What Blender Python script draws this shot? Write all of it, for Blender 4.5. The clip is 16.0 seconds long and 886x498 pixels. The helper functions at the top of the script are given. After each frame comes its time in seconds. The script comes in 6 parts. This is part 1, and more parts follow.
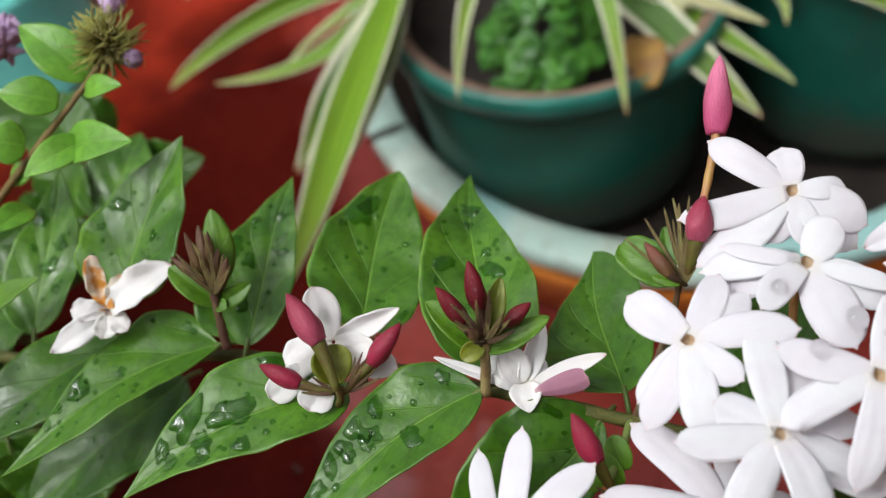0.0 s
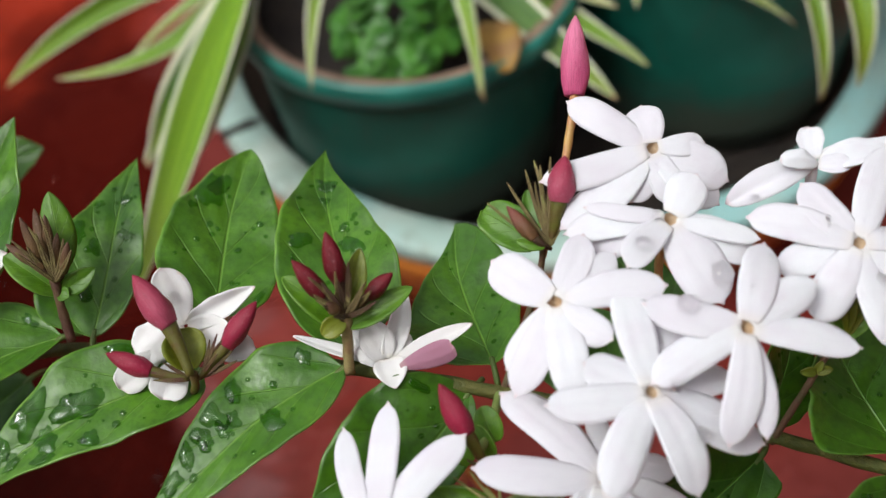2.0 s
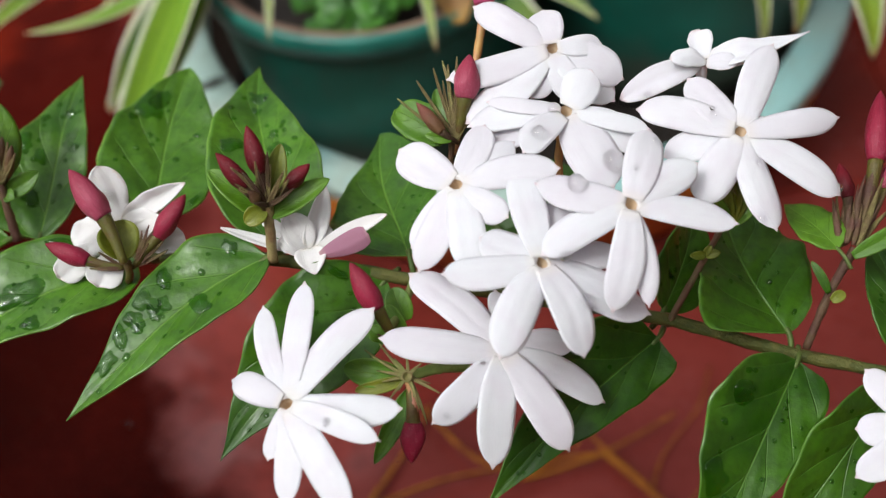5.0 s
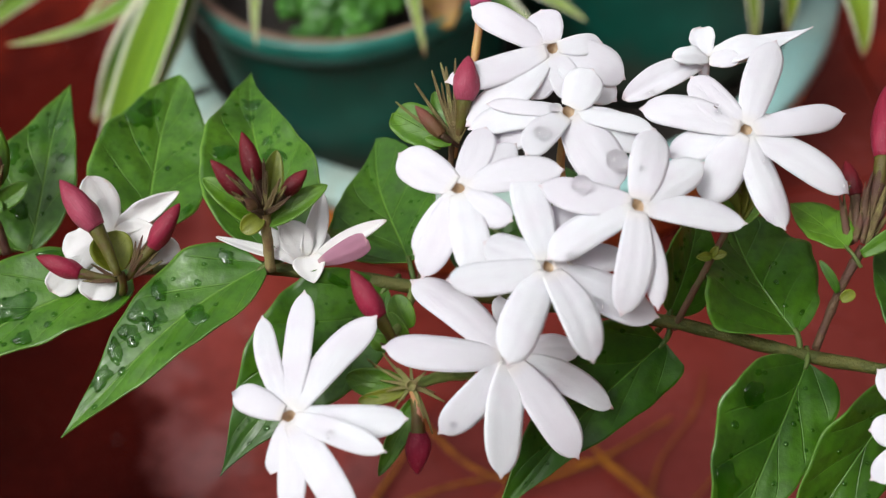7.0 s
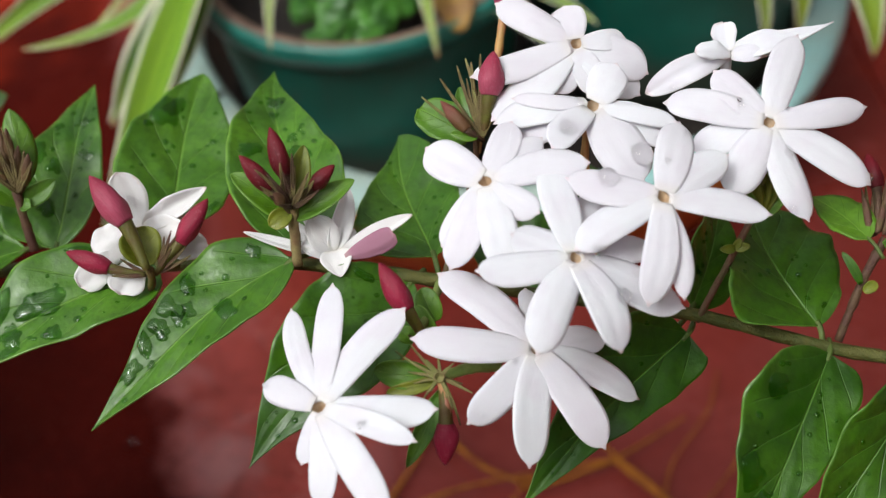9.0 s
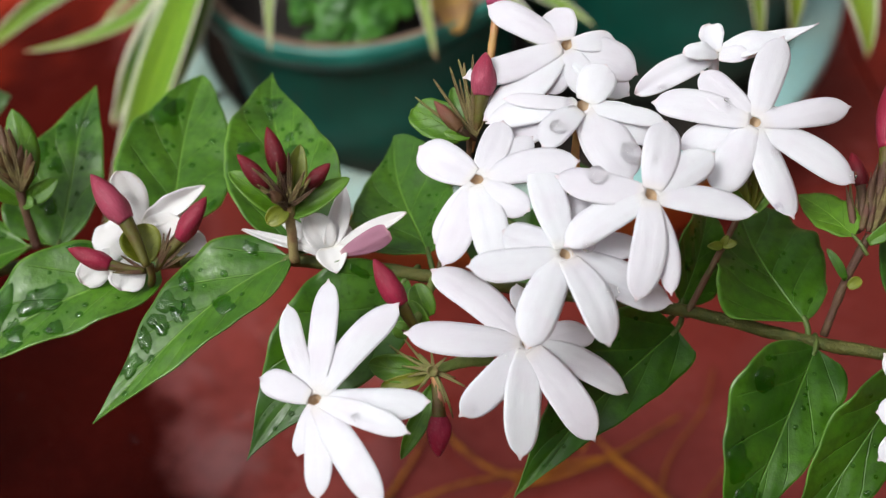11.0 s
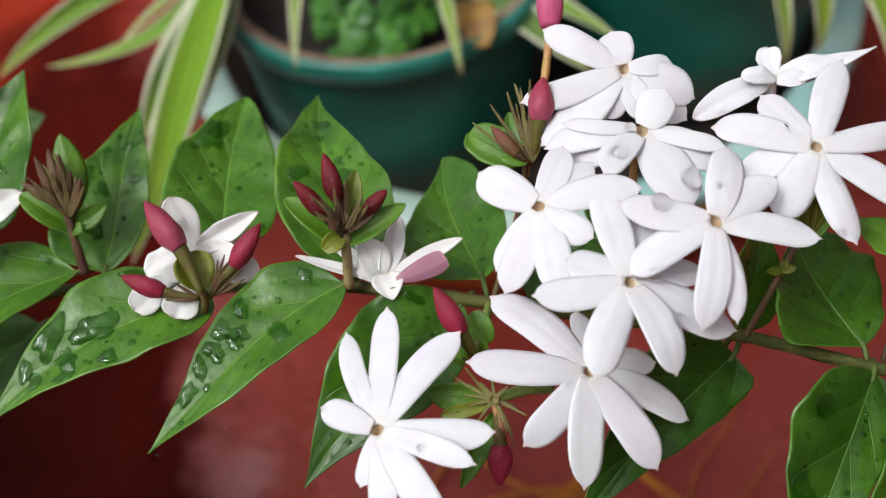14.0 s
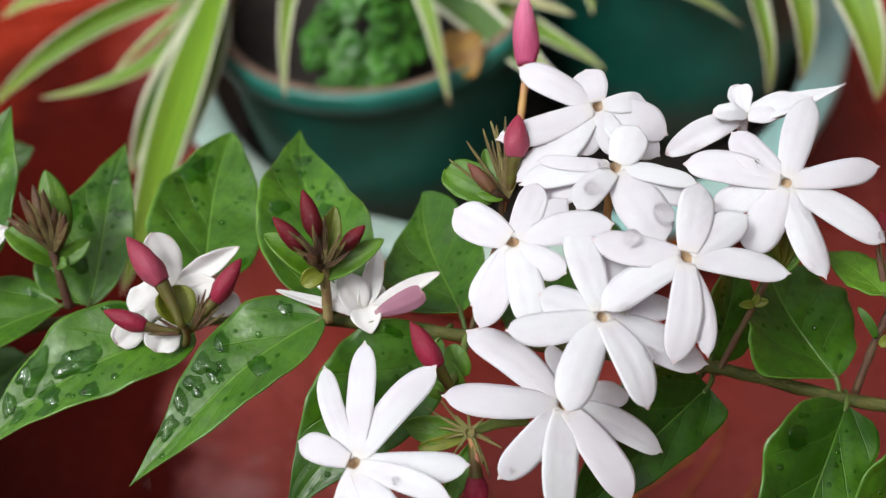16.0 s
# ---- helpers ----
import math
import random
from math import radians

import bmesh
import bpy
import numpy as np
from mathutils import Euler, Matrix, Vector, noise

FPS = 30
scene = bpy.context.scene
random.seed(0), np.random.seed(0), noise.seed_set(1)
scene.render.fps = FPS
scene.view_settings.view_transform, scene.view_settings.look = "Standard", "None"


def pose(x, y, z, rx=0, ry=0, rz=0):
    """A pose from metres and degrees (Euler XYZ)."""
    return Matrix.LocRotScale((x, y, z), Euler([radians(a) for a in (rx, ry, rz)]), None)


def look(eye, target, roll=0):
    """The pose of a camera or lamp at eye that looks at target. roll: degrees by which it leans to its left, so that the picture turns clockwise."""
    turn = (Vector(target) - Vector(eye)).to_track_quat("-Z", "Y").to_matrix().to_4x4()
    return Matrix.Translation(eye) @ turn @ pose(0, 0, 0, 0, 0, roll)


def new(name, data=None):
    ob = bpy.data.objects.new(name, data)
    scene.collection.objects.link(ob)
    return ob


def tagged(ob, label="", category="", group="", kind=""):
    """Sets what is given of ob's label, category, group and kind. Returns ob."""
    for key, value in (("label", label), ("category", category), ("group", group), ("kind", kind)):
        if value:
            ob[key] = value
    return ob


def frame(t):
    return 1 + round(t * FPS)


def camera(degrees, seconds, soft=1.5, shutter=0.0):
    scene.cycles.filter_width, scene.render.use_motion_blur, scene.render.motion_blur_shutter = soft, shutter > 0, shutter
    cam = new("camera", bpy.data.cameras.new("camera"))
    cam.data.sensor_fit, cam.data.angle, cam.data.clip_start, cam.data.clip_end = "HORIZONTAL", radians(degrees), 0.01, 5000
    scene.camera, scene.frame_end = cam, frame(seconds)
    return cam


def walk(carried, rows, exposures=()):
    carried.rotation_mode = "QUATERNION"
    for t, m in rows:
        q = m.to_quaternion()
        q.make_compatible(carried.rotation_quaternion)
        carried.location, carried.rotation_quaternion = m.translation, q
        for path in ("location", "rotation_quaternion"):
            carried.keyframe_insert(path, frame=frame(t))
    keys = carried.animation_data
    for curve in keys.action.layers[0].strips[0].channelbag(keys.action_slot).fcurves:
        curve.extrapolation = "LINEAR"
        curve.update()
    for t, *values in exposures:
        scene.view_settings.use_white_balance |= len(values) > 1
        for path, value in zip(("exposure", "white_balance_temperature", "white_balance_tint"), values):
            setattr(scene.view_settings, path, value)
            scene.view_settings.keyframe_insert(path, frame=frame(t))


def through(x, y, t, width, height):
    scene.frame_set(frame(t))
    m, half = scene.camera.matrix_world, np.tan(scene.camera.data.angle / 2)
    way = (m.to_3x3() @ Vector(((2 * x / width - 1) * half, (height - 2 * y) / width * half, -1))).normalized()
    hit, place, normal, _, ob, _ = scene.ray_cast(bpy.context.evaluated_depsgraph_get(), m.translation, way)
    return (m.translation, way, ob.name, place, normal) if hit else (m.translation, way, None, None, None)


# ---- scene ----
cam = camera(39.98, 16.0, soft=1.3)
PATH = [
    (0.0, pose(-0.0677, -0.5321, 0.5124, 40.344, 7.846, 1.006)),
    (0.5, pose(-0.0755, -0.5180, 0.5120, 39.695, 5.956, -2.076)),
    (1.0, pose(-0.0778, -0.5198, 0.5080, 40.001, 5.163, -3.762)),
    (1.5, pose(-0.0740, -0.5224, 0.5077, 39.789, 4.493, -4.514)),
    (2.0, pose(-0.0685, -0.5318, 0.4987, 40.238, 4.306, -4.851)),
    (2.5, pose(-0.0655, -0.5398, 0.4983, 39.790, 4.190, -4.896)),
    (3.0, pose(-0.0596, -0.5579, 0.4939, 40.126, 4.397, -5.047)),
    (3.5, pose(-0.0557, -0.5708, 0.4989, 39.793, 4.399, -5.260)),
    (4.0, pose(-0.0535, -0.5768, 0.5017, 40.192, 4.532, -5.158)),
    (4.2, pose(-0.0502, -0.5727, 0.5012, 40.049, 4.564, -5.078)),
    (6.3, pose(-0.0588, -0.5577, 0.4918, 40.462, 4.372, -6.133)),
    (6.5, pose(-0.0550, -0.5564, 0.4927, 40.667, 4.615, -6.349)),
    (7.0, pose(-0.0572, -0.5593, 0.4926, 40.359, 4.426, -6.491)),
    (7.5, pose(-0.0596, -0.5645, 0.4951, 40.568, 4.483, -6.625)),
    (8.0, pose(-0.0574, -0.5615, 0.4948, 40.492, 4.506, -6.596)),
    (8.5, pose(-0.0587, -0.5580, 0.4956, 40.469, 4.424, -6.703)),
    (9.0, pose(-0.0630, -0.5630, 0.4927, 40.801, 4.638, -6.625)),
    (9.2, pose(-0.0635, -0.5626, 0.4947, 40.520, 4.580, -6.665)),
    (11.3, pose(-0.0599, -0.5682, 0.4971, 40.896, 4.755, -6.519)),
    (11.5, pose(-0.0588, -0.5641, 0.4993, 40.750, 4.748, -6.490)),
    (12.0, pose(-0.0609, -0.5580, 0.5024, 40.666, 4.632, -6.784)),
    (12.5, pose(-0.0689, -0.5557, 0.5002, 40.621, 4.515, -6.792)),
    (13.0, pose(-0.0728, -0.5568, 0.4964, 40.921, 4.693, -6.832)),
    (13.5, pose(-0.0729, -0.5571, 0.4986, 40.640, 4.493, -6.817)),
    (14.0, pose(-0.0743, -0.5611, 0.4989, 41.060, 4.679, -6.876)),
    (14.5, pose(-0.0716, -0.5575, 0.5021, 41.091, 4.644, -6.934)),
    (15.0, pose(-0.0694, -0.5578, 0.5024, 41.241, 4.605, -6.909)),
    (15.5, pose(-0.0709, -0.5619, 0.5017, 41.572, 4.510, -7.099)),
    (16.0, pose(-0.0691, -0.5626, 0.5037, 42.092, 4.734, -6.992)),
]
walk(cam, PATH)

# ---- focus, light and exposure ----
cam.data.dof.use_dof = True
cam.data.dof.focus_distance, cam.data.dof.aperture_fstop = 0.268, 11.5

world = bpy.data.worlds.new("sky")
scene.world = world
world.use_nodes = True
wn = world.node_tree.nodes
sky = wn.new("ShaderNodeTexSky")
sky.sky_type, sky.sun_disc = "NISHITA", False
sky.sun_elevation, sky.sun_rotation = radians(59), radians(236)
sky.air_density, sky.dust_density, sky.ozone_density = 0.6, 6.0, 0.3
cloud = wn.new("ShaderNodeHueSaturation")
cloud.inputs["Saturation"].default_value = 0.24
world.node_tree.links.new(sky.outputs[0], cloud.inputs["Color"])
world.node_tree.links.new(cloud.outputs[0], wn["Background"].inputs[0])
wn["Background"].inputs[1].default_value = 0.165
sun = new("sun", bpy.data.lights.new("sun", "SUN"))
sun.data.energy, sun.data.angle, sun.data.color = 0.95, radians(14), (0.96, 1.0, 0.985)
sun.matrix_world = look((-1.2, -0.8, 2.4), (0, 0, 0))
tagged(sun, "soft daylight from an overcast sky", "light", kind="structure")

scene.view_settings.exposure = 0.03

# ---- materials ----


class Mat:
    """A small node-tree writer round one Principled shader."""

    def __init__(self, name, color=(0.5, 0.5, 0.5), rough=0.5, metal=0.0, spec=0.5):
        self.m = bpy.data.materials.new(name)
        self.m.use_nodes = True
        self.t = self.m.node_tree
        self.b = self.t.nodes["Principled BSDF"]
        self.b.inputs["Base Color"].default_value = (*color, 1)
        self.b.inputs["Roughness"].default_value = rough
        self.b.inputs["Metallic"].default_value = metal
        self.b.inputs["Specular IOR Level"].default_value = spec

    def node(self, kind, **props):
        n = self.t.nodes.new("ShaderNode" + kind)
        for k, v in props.items():
            if k == "operation":
                n.operation = v
            elif k == "data_type":
                n.data_type = v
            elif k == "blend_type":
                n.blend_type = v
        return n

    def link(self, a, b):
        self.t.links.new(a, b)

    def math(self, op, a, b=None, c=None, clamp=False):
        n = self.node("Math", operation=op)
        n.use_clamp = clamp
        for i, v in enumerate((a, b, c)):
            if v is None:
                continue
            if isinstance(v, (int, float)):
                n.inputs[i].default_value = v
            else:
                self.link(v, n.inputs[i])
        return n.outputs[0]

    def smooth(self, x, lo, hi):
        n = self.node("MapRange")
        n.interpolation_type = "SMOOTHSTEP"
        self.link(x, n.inputs[0])
        n.inputs[1].default_value, n.inputs[2].default_value = lo, hi
        return n.outputs[0]

    def mix(self, fac, a, b, blend="MIX"):
        n = self.node("Mix")
        n.data_type, n.blend_type = "RGBA", blend
        for sock, v in ((n.inputs[0], fac), (n.inputs[6], a), (n.inputs[7], b)):
            if isinstance(v, (int, float)):
                sock.default_value = v
            elif isinstance(v, tuple):
                sock.default_value = (*v, 1)
            else:
                self.link(v, sock)
        return n.outputs[2]

    def noise(self, scale, detail=4.0, rough=0.55, where="Object", stretch=None):
        tc = self.node("TexCoord")
        n = self.node("TexNoise")
        n.inputs["Scale"].default_value, n.inputs["Detail"].default_value, n.inputs["Roughness"].default_value = scale, detail, rough
        src = self.node("NewGeometry").outputs["Position"] if where == "Position" else tc.outputs[where]
        if stretch:
            mp = self.node("Mapping")
            mp.inputs["Scale"].default_value = stretch
            self.link(src, mp.inputs[0])
            src = mp.outputs[0]
        self.link(src, n.inputs["Vector"])
        return n.outputs[0]

    def uv(self):
        tc, sp = self.node("TexCoord"), self.node("SeparateXYZ")
        self.link(tc.outputs["UV"], sp.inputs[0])
        return sp.outputs[0], sp.outputs[1]

    def rand(self):
        return self.node("ObjectInfo").outputs["Random"]

    def color(self, c):
        self.link(c, self.b.inputs["Base Color"])

    def rough(self, c):
        self.link(c, self.b.inputs["Roughness"])

    def bump(self, h, strength=0.3, dist=0.001):
        n = self.node("Bump")
        n.inputs["Strength"].default_value, n.inputs["Distance"].default_value = strength, dist
        self.link(h, n.inputs["Height"])
        self.link(n.outputs[0], self.b.inputs["Normal"])


def leaf_material(name, dark, light, vein, rough=0.34, coat=0.0, through=0.0, spec=0.55):
    """Green blade: pale midrib, arching side veins, mottled in two scales; UV x runs to the tip, y across."""
    m = Mat(name, dark, rough, spec=spec)
    u, v = m.uv()
    a = m.math("MULTIPLY", m.math("ABSOLUTE", m.math("SUBTRACT", v, 0.5)), 2.0)
    mid = m.math("SUBTRACT", 1.0, m.smooth(a, 0.006, 0.035))
    q = m.math("FRACT", m.math("SUBTRACT", m.math("MULTIPLY", u, 4.2), m.math("MULTIPLY", m.math("POWER", a, 0.8), 1.5)))
    side = m.math("SUBTRACT", 1.0, m.smooth(m.math("ABSOLUTE", m.math("SUBTRACT", q, 0.5)), 0.006, 0.04))
    side = m.math("MULTIPLY", side, m.math("SUBTRACT", 1.0, m.smooth(a, 0.65, 0.95)))
    edge = m.smooth(a, 0.962, 0.985)
    big, small = m.noise(70, 3), m.noise(500, 5)
    c = m.mix(m.smooth(big, 0.35, 0.7), dark, light)
    c = m.mix(m.math("MULTIPLY", m.rand(), 0.5), c, light)
    c = m.mix(m.math("MULTIPLY", m.smooth(small, 0.4, 0.7), 0.4), c, tuple(0.55 * x for x in dark))
    c = m.mix(m.math("MULTIPLY", side, 0.2), c, vein)
    c = m.mix(m.math("MULTIPLY", mid, 0.55), c, vein)
    c = m.mix(m.math("MULTIPLY", edge, m.math("ADD", 0.25, m.math("MULTIPLY", m.smooth(big, 0.4, 0.6), 0.45))), c, vein)
    m.color(c)
    damp = m.smooth(m.noise(150, 4, 0.6), 0.5, 0.62)
    m.rough(m.math("SUBTRACT", m.math("ADD", rough + 0.02, m.math("MULTIPLY", small, 0.2)), m.math("MULTIPLY", damp, 0.14)))
    blister = m.math("MULTIPLY", m.noise(420, 3, 0.5), 0.7)
    h = m.math("SUBTRACT", m.math("ADD", m.math("MULTIPLY", small, 0.3), blister), m.math("ADD", m.math("MULTIPLY", side, 0.6), mid))
    m.bump(h, 0.5, 0.0006)
    m.b.inputs["Coat Weight"].default_value = coat
    m.b.inputs["Coat Roughness"].default_value = 0.15
    m.b.inputs["Subsurface Weight"].default_value = through
    m.b.inputs["Subsurface Radius"].default_value = (0.002, 0.004, 0.001)
    return m.m


LEAF = leaf_material("jasmine leaf", (0.024, 0.096, 0.003), (0.076, 0.205, 0.009), (0.17, 0.34, 0.045), spec=0.52)
# darker copy of LEAF: older green, with shade put into the colour
DIM = leaf_material("dim older jasmine leaf", (0.016, 0.065, 0.002), (0.046, 0.135, 0.005), (0.1, 0.215, 0.03), spec=0.42)
YOUNG = leaf_material("young leaf", (0.05, 0.15, 0.003), (0.1, 0.235, 0.006), (0.17, 0.33, 0.035), 0.42, 0.0)
OLIVE = leaf_material("olive bract", (0.1, 0.14, 0.004), (0.18, 0.205, 0.008), (0.19, 0.21, 0.02), 0.42, 0.0)
SHRUB = leaf_material("shrub leaf", (0.08, 0.25, 0.01), (0.15, 0.38, 0.025), (0.26, 0.46, 0.08), 0.4, 0.05)


def petal_material(name, base, tint, amount, stain=None, spread=(0.64, 0.75)):
    m = Mat(name, base, 0.55, spec=0.3)
    u, v = m.uv()
    streak = m.noise(9, 3, 0.6, "UV", (0.6, 9.0, 1.0))
    big = m.noise(120, 2)
    c = m.mix(m.math("MULTIPLY", m.smooth(big, 0.42, 0.72), amount), base, tint)
    c = m.mix(m.math("MULTIPLY", m.rand(), amount), c, tint)
    c = m.mix(m.math("MULTIPLY", m.smooth(streak, 0.5, 0.72), 0.8 * amount), c, tuple(0.9 * x for x in tint))
    c = m.mix(m.math("MULTIPLY", m.math("SUBTRACT", 1.0, m.smooth(u, 0.0, 0.16)), 0.25), c, (0.74, 0.66, 0.5))
    c = m.mix(m.math("MULTIPLY", m.smooth(u, 0.93, 0.99), 0.35), c, (0.68, 0.46, 0.46))
    if stain:
        st = m.noise(160, 4)
        c = m.mix(m.smooth(st, *spread), c, stain)
    m.color(c)
    m.bump(m.math("ADD", m.math("MULTIPLY", streak, 0.7), m.math("MULTIPLY", m.noise(350, 3), 0.5)), 0.4, 0.0006)
    m.b.inputs["Subsurface Weight"].default_value = 0.3
    m.b.inputs["Subsurface Radius"].default_value = (0.006, 0.0056, 0.006)
    return m.m


PETAL = petal_material("white petal", (0.742, 0.768, 0.805), (0.675, 0.638, 0.71), 0.5)
WILTED = petal_material("fading petal", (0.79, 0.8, 0.81), (0.73, 0.71, 0.68), 0.4, (0.66, 0.48, 0.26), (0.68, 0.8))
BROWNED = petal_material("browned petal", (0.8, 0.77, 0.7), (0.72, 0.62, 0.46), 0.6, (0.58, 0.25, 0.035), (0.46, 0.62))
MAUVE = petal_material("mauve petal back", (0.33, 0.14, 0.21), (0.43, 0.22, 0.3), 0.5, (0.28, 0.1, 0.12))


def plain(name, a, b, scale, rough=0.5, bump=0.3, dist=0.0006, coat=0.0, fine=None, spec=0.5):
    m = Mat(name, a, rough, spec=spec)
    n1, n2 = m.noise(scale, 4), m.noise(fine or scale * 7, 5)
    c = m.mix(m.smooth(n1, 0.35, 0.68), a, b)
    c = m.mix(m.math("MULTIPLY", m.smooth(n2, 0.45, 0.75), 0.35), c, tuple(0.6 * x for x in a))
    m.color(c)
    m.rough(m.math("ADD", rough - 0.1, m.math("MULTIPLY", n2, 0.25)))
    m.bump(m.math("ADD", m.math("MULTIPLY", n1, 0.5), n2), bump, dist)
    m.b.inputs["Coat Weight"].default_value = coat
    return m.m


def bud_material(name, low, top):
    m = Mat(name, low, 0.45, spec=0.25)
    u, v = m.uv()
    streak = m.noise(5, 3, 0.6, "UV", (0.7, 12.0, 1.0))
    c = m.mix(m.smooth(u, 0.1, 0.95), low, top)
    c = m.mix(m.math("MULTIPLY", m.smooth(streak, 0.45, 0.7), 0.4), c, tuple(0.45 * x for x in low))
    dew = m.smooth(m.noise(1600, 2), 0.58, 0.7)
    c = m.mix(m.math("MULTIPLY", dew, 0.08), c, (0.6, 0.42, 0.45))
    m.color(c)
    m.bump(m.math("ADD", streak, m.noise(900, 2)), 0.4, 0.0004)
    return m.m


BUDS = {
    "pink": bud_material("pink bud", (0.50, 0.08, 0.19), (0.66, 0.2, 0.33)),
    "pink2": bud_material("rose bud", (0.38, 0.07, 0.12), (0.3, 0.03, 0.065)),
    "red": bud_material("crimson bud", (0.29, 0.02, 0.052), (0.23, 0.011, 0.032)),
    "brown": bud_material("brown bud", (0.14, 0.085, 0.035), (0.1, 0.05, 0.03)),
    "maroon": bud_material("dull maroon bud", (0.12, 0.06, 0.025), (0.19, 0.06, 0.045)),
    "dark": bud_material("dark crimson bud", (0.09, 0.006, 0.01), (0.16, 0.005, 0.014)),
}
STEMS = {
    "vine": plain("vine bark", (0.06, 0.075, 0.01), (0.11, 0.108, 0.02), 260, 0.6, 0.8),
    "twig": plain("reddish twig", (0.13, 0.06, 0.035), (0.1, 0.08, 0.03), 300, 0.55, 0.6),
    "green": plain("green stalk", (0.15, 0.22, 0.05), (0.22, 0.28, 0.08), 300, 0.5, 0.4),
    "brown": plain("olive brown stem", (0.2, 0.13, 0.035), (0.14, 0.1, 0.03), 300, 0.6, 0.6),
    "neck": plain("olive neck", (0.1, 0.1, 0.012), (0.105, 0.06, 0.018), 300, 0.5, 0.4),
    "tan": plain("tan stalk", (0.3, 0.24, 0.1), (0.22, 0.13, 0.06), 300, 0.55, 0.5),
    "twig2": plain("maroon twig", (0.08, 0.033, 0.022), (0.11, 0.065, 0.03), 300, 0.55, 0.6),
    "petiole": plain("leaf stalk", (0.07, 0.12, 0.02), (0.1, 0.14, 0.03), 300, 0.5, 0.4),
    "tube": plain("flower tube", (0.5, 0.3, 0.1), (0.45, 0.15, 0.13), 110, 0.45, 0.3),
    "orange": plain("dry golden twig", (0.34, 0.125, 0.012), (0.22, 0.065, 0.01), 90, 0.7, 0.6, spec=0.2),
    "calyx": plain("brown hairy calyx", (0.14, 0.1, 0.04), (0.21, 0.18, 0.06), 400, 0.65, 0.8),
    "calyx_green": plain("green calyx", (0.2, 0.21, 0.06), (0.2, 0.15, 0.06), 300, 0.6, 0.6),
    "calyx_dark": plain("dark brown hairy calyx", (0.07, 0.03, 0.018), (0.085, 0.06, 0.022), 400, 0.65, 0.8),
    "calyx_brown": plain("maroon calyx", (0.11, 0.045, 0.03), (0.12, 0.095, 0.03), 300, 0.6, 0.6),
}
THROAT = plain("throat", (0.62, 0.48, 0.33), (0.5, 0.34, 0.2), 600, 0.7, 0.3)
SOIL = plain("damp soil", (0.012, 0.008, 0.006), (0.03, 0.02, 0.014), 60, 0.85, 1.0, 0.004)
GROUT = plain("red cement", (0.26, 0.025, 0.012), (0.2, 0.02, 0.01), 30, 0.8, 0.4, spec=0.1)
WALL = plain("rendered wall", (0.16, 0.12, 0.1), (0.22, 0.17, 0.14), 3, 0.8, 0.4, 0.003)
ORANGE_CLAY = plain("orange painted clay", (0.62, 0.21, 0.025), (0.48, 0.14, 0.02), 25, 0.45, 0.4)
SUCCULENT = plain("fleshy green", (0.02, 0.105, 0.01), (0.075, 0.25, 0.028), 90, 0.4, 0.2)
DEADLEAF = plain("dry yellow leaf", (0.33, 0.19, 0.035), (0.22, 0.11, 0.035), 90, 0.6, 0.5)
LILAC = plain("lilac petals", (0.45, 0.3, 0.5), (0.55, 0.4, 0.6), 150, 0.6, 0.4)
HEAD = plain("dry flower head", (0.34, 0.36, 0.08), (0.2, 0.16, 0.06), 120, 0.7, 0.6)
INNER_CLAY = plain("soil-stained clay", (0.07, 0.042, 0.028), (0.045, 0.03, 0.022), 40, 0.8, 0.6)
TEAL_PAINT = plain("teal plastic", (0.14, 0.6, 0.55), (0.18, 0.66, 0.6), 20, 0.4, 0.1)
INNER_RIM = plain("scuffed brown rim", (0.3, 0.2, 0.14), (0.16, 0.095, 0.07), 50, 0.7, 0.5)


def painted_rim():
    m = Mat("pale cyan paint", (0.42, 0.62, 0.57), 0.5)
    a, b = m.noise(22, 5), m.noise(240, 4)
    c = m.mix(m.smooth(a, 0.4, 0.7), (0.4, 0.56, 0.5), (0.52, 0.6, 0.53))
    c = m.mix(m.smooth(m.noise(7, 2), 0.5, 0.62), c, (0.3, 0.54, 0.53))
    c = m.mix(m.math("MULTIPLY", m.smooth(m.noise(60, 5), 0.5, 0.7), 0.5), c, (0.3, 0.35, 0.29))
    c = m.mix(m.smooth(b, 0.63, 0.72), c, (0.2, 0.25, 0.22))
    m.color(c)
    m.bump(m.math("ADD", a, b), 0.4, 0.001)
    return m.m


def pot_material():
    m = Mat("dark green plastic", (0.008, 0.07, 0.06), 0.38)
    a, b = m.noise(14, 4), m.noise(160, 4, 0.6, "Object", (1.0, 1.0, 0.25))
    c = m.mix(m.smooth(a, 0.35, 0.7), (0.002, 0.066, 0.047), (0.007, 0.108, 0.078))
    c = m.mix(m.math("MULTIPLY", m.smooth(b, 0.55, 0.75), 0.4), c, (0.05, 0.055, 0.045))
    tc, sp = m.node("TexCoord"), m.node("SeparateXYZ")
    m.link(tc.outputs["Object"], sp.inputs[0])
    mud = m.math("ADD", sp.outputs[2], m.math("MULTIPLY", m.noise(30, 4, 0.6, "Object", (1.0, 1.0, 3.0)), 0.05))
    c = m.mix(m.math("MULTIPLY", m.math("SUBTRACT", 1.0, m.smooth(mud, 0.045, 0.085)), 0.8), c, (0.045, 0.042, 0.032))
    m.color(c)
    m.rough(m.math("ADD", 0.28, m.math("MULTIPLY", b, 0.3)))
    m.bump(b, 0.15, 0.0008)
    return m.m


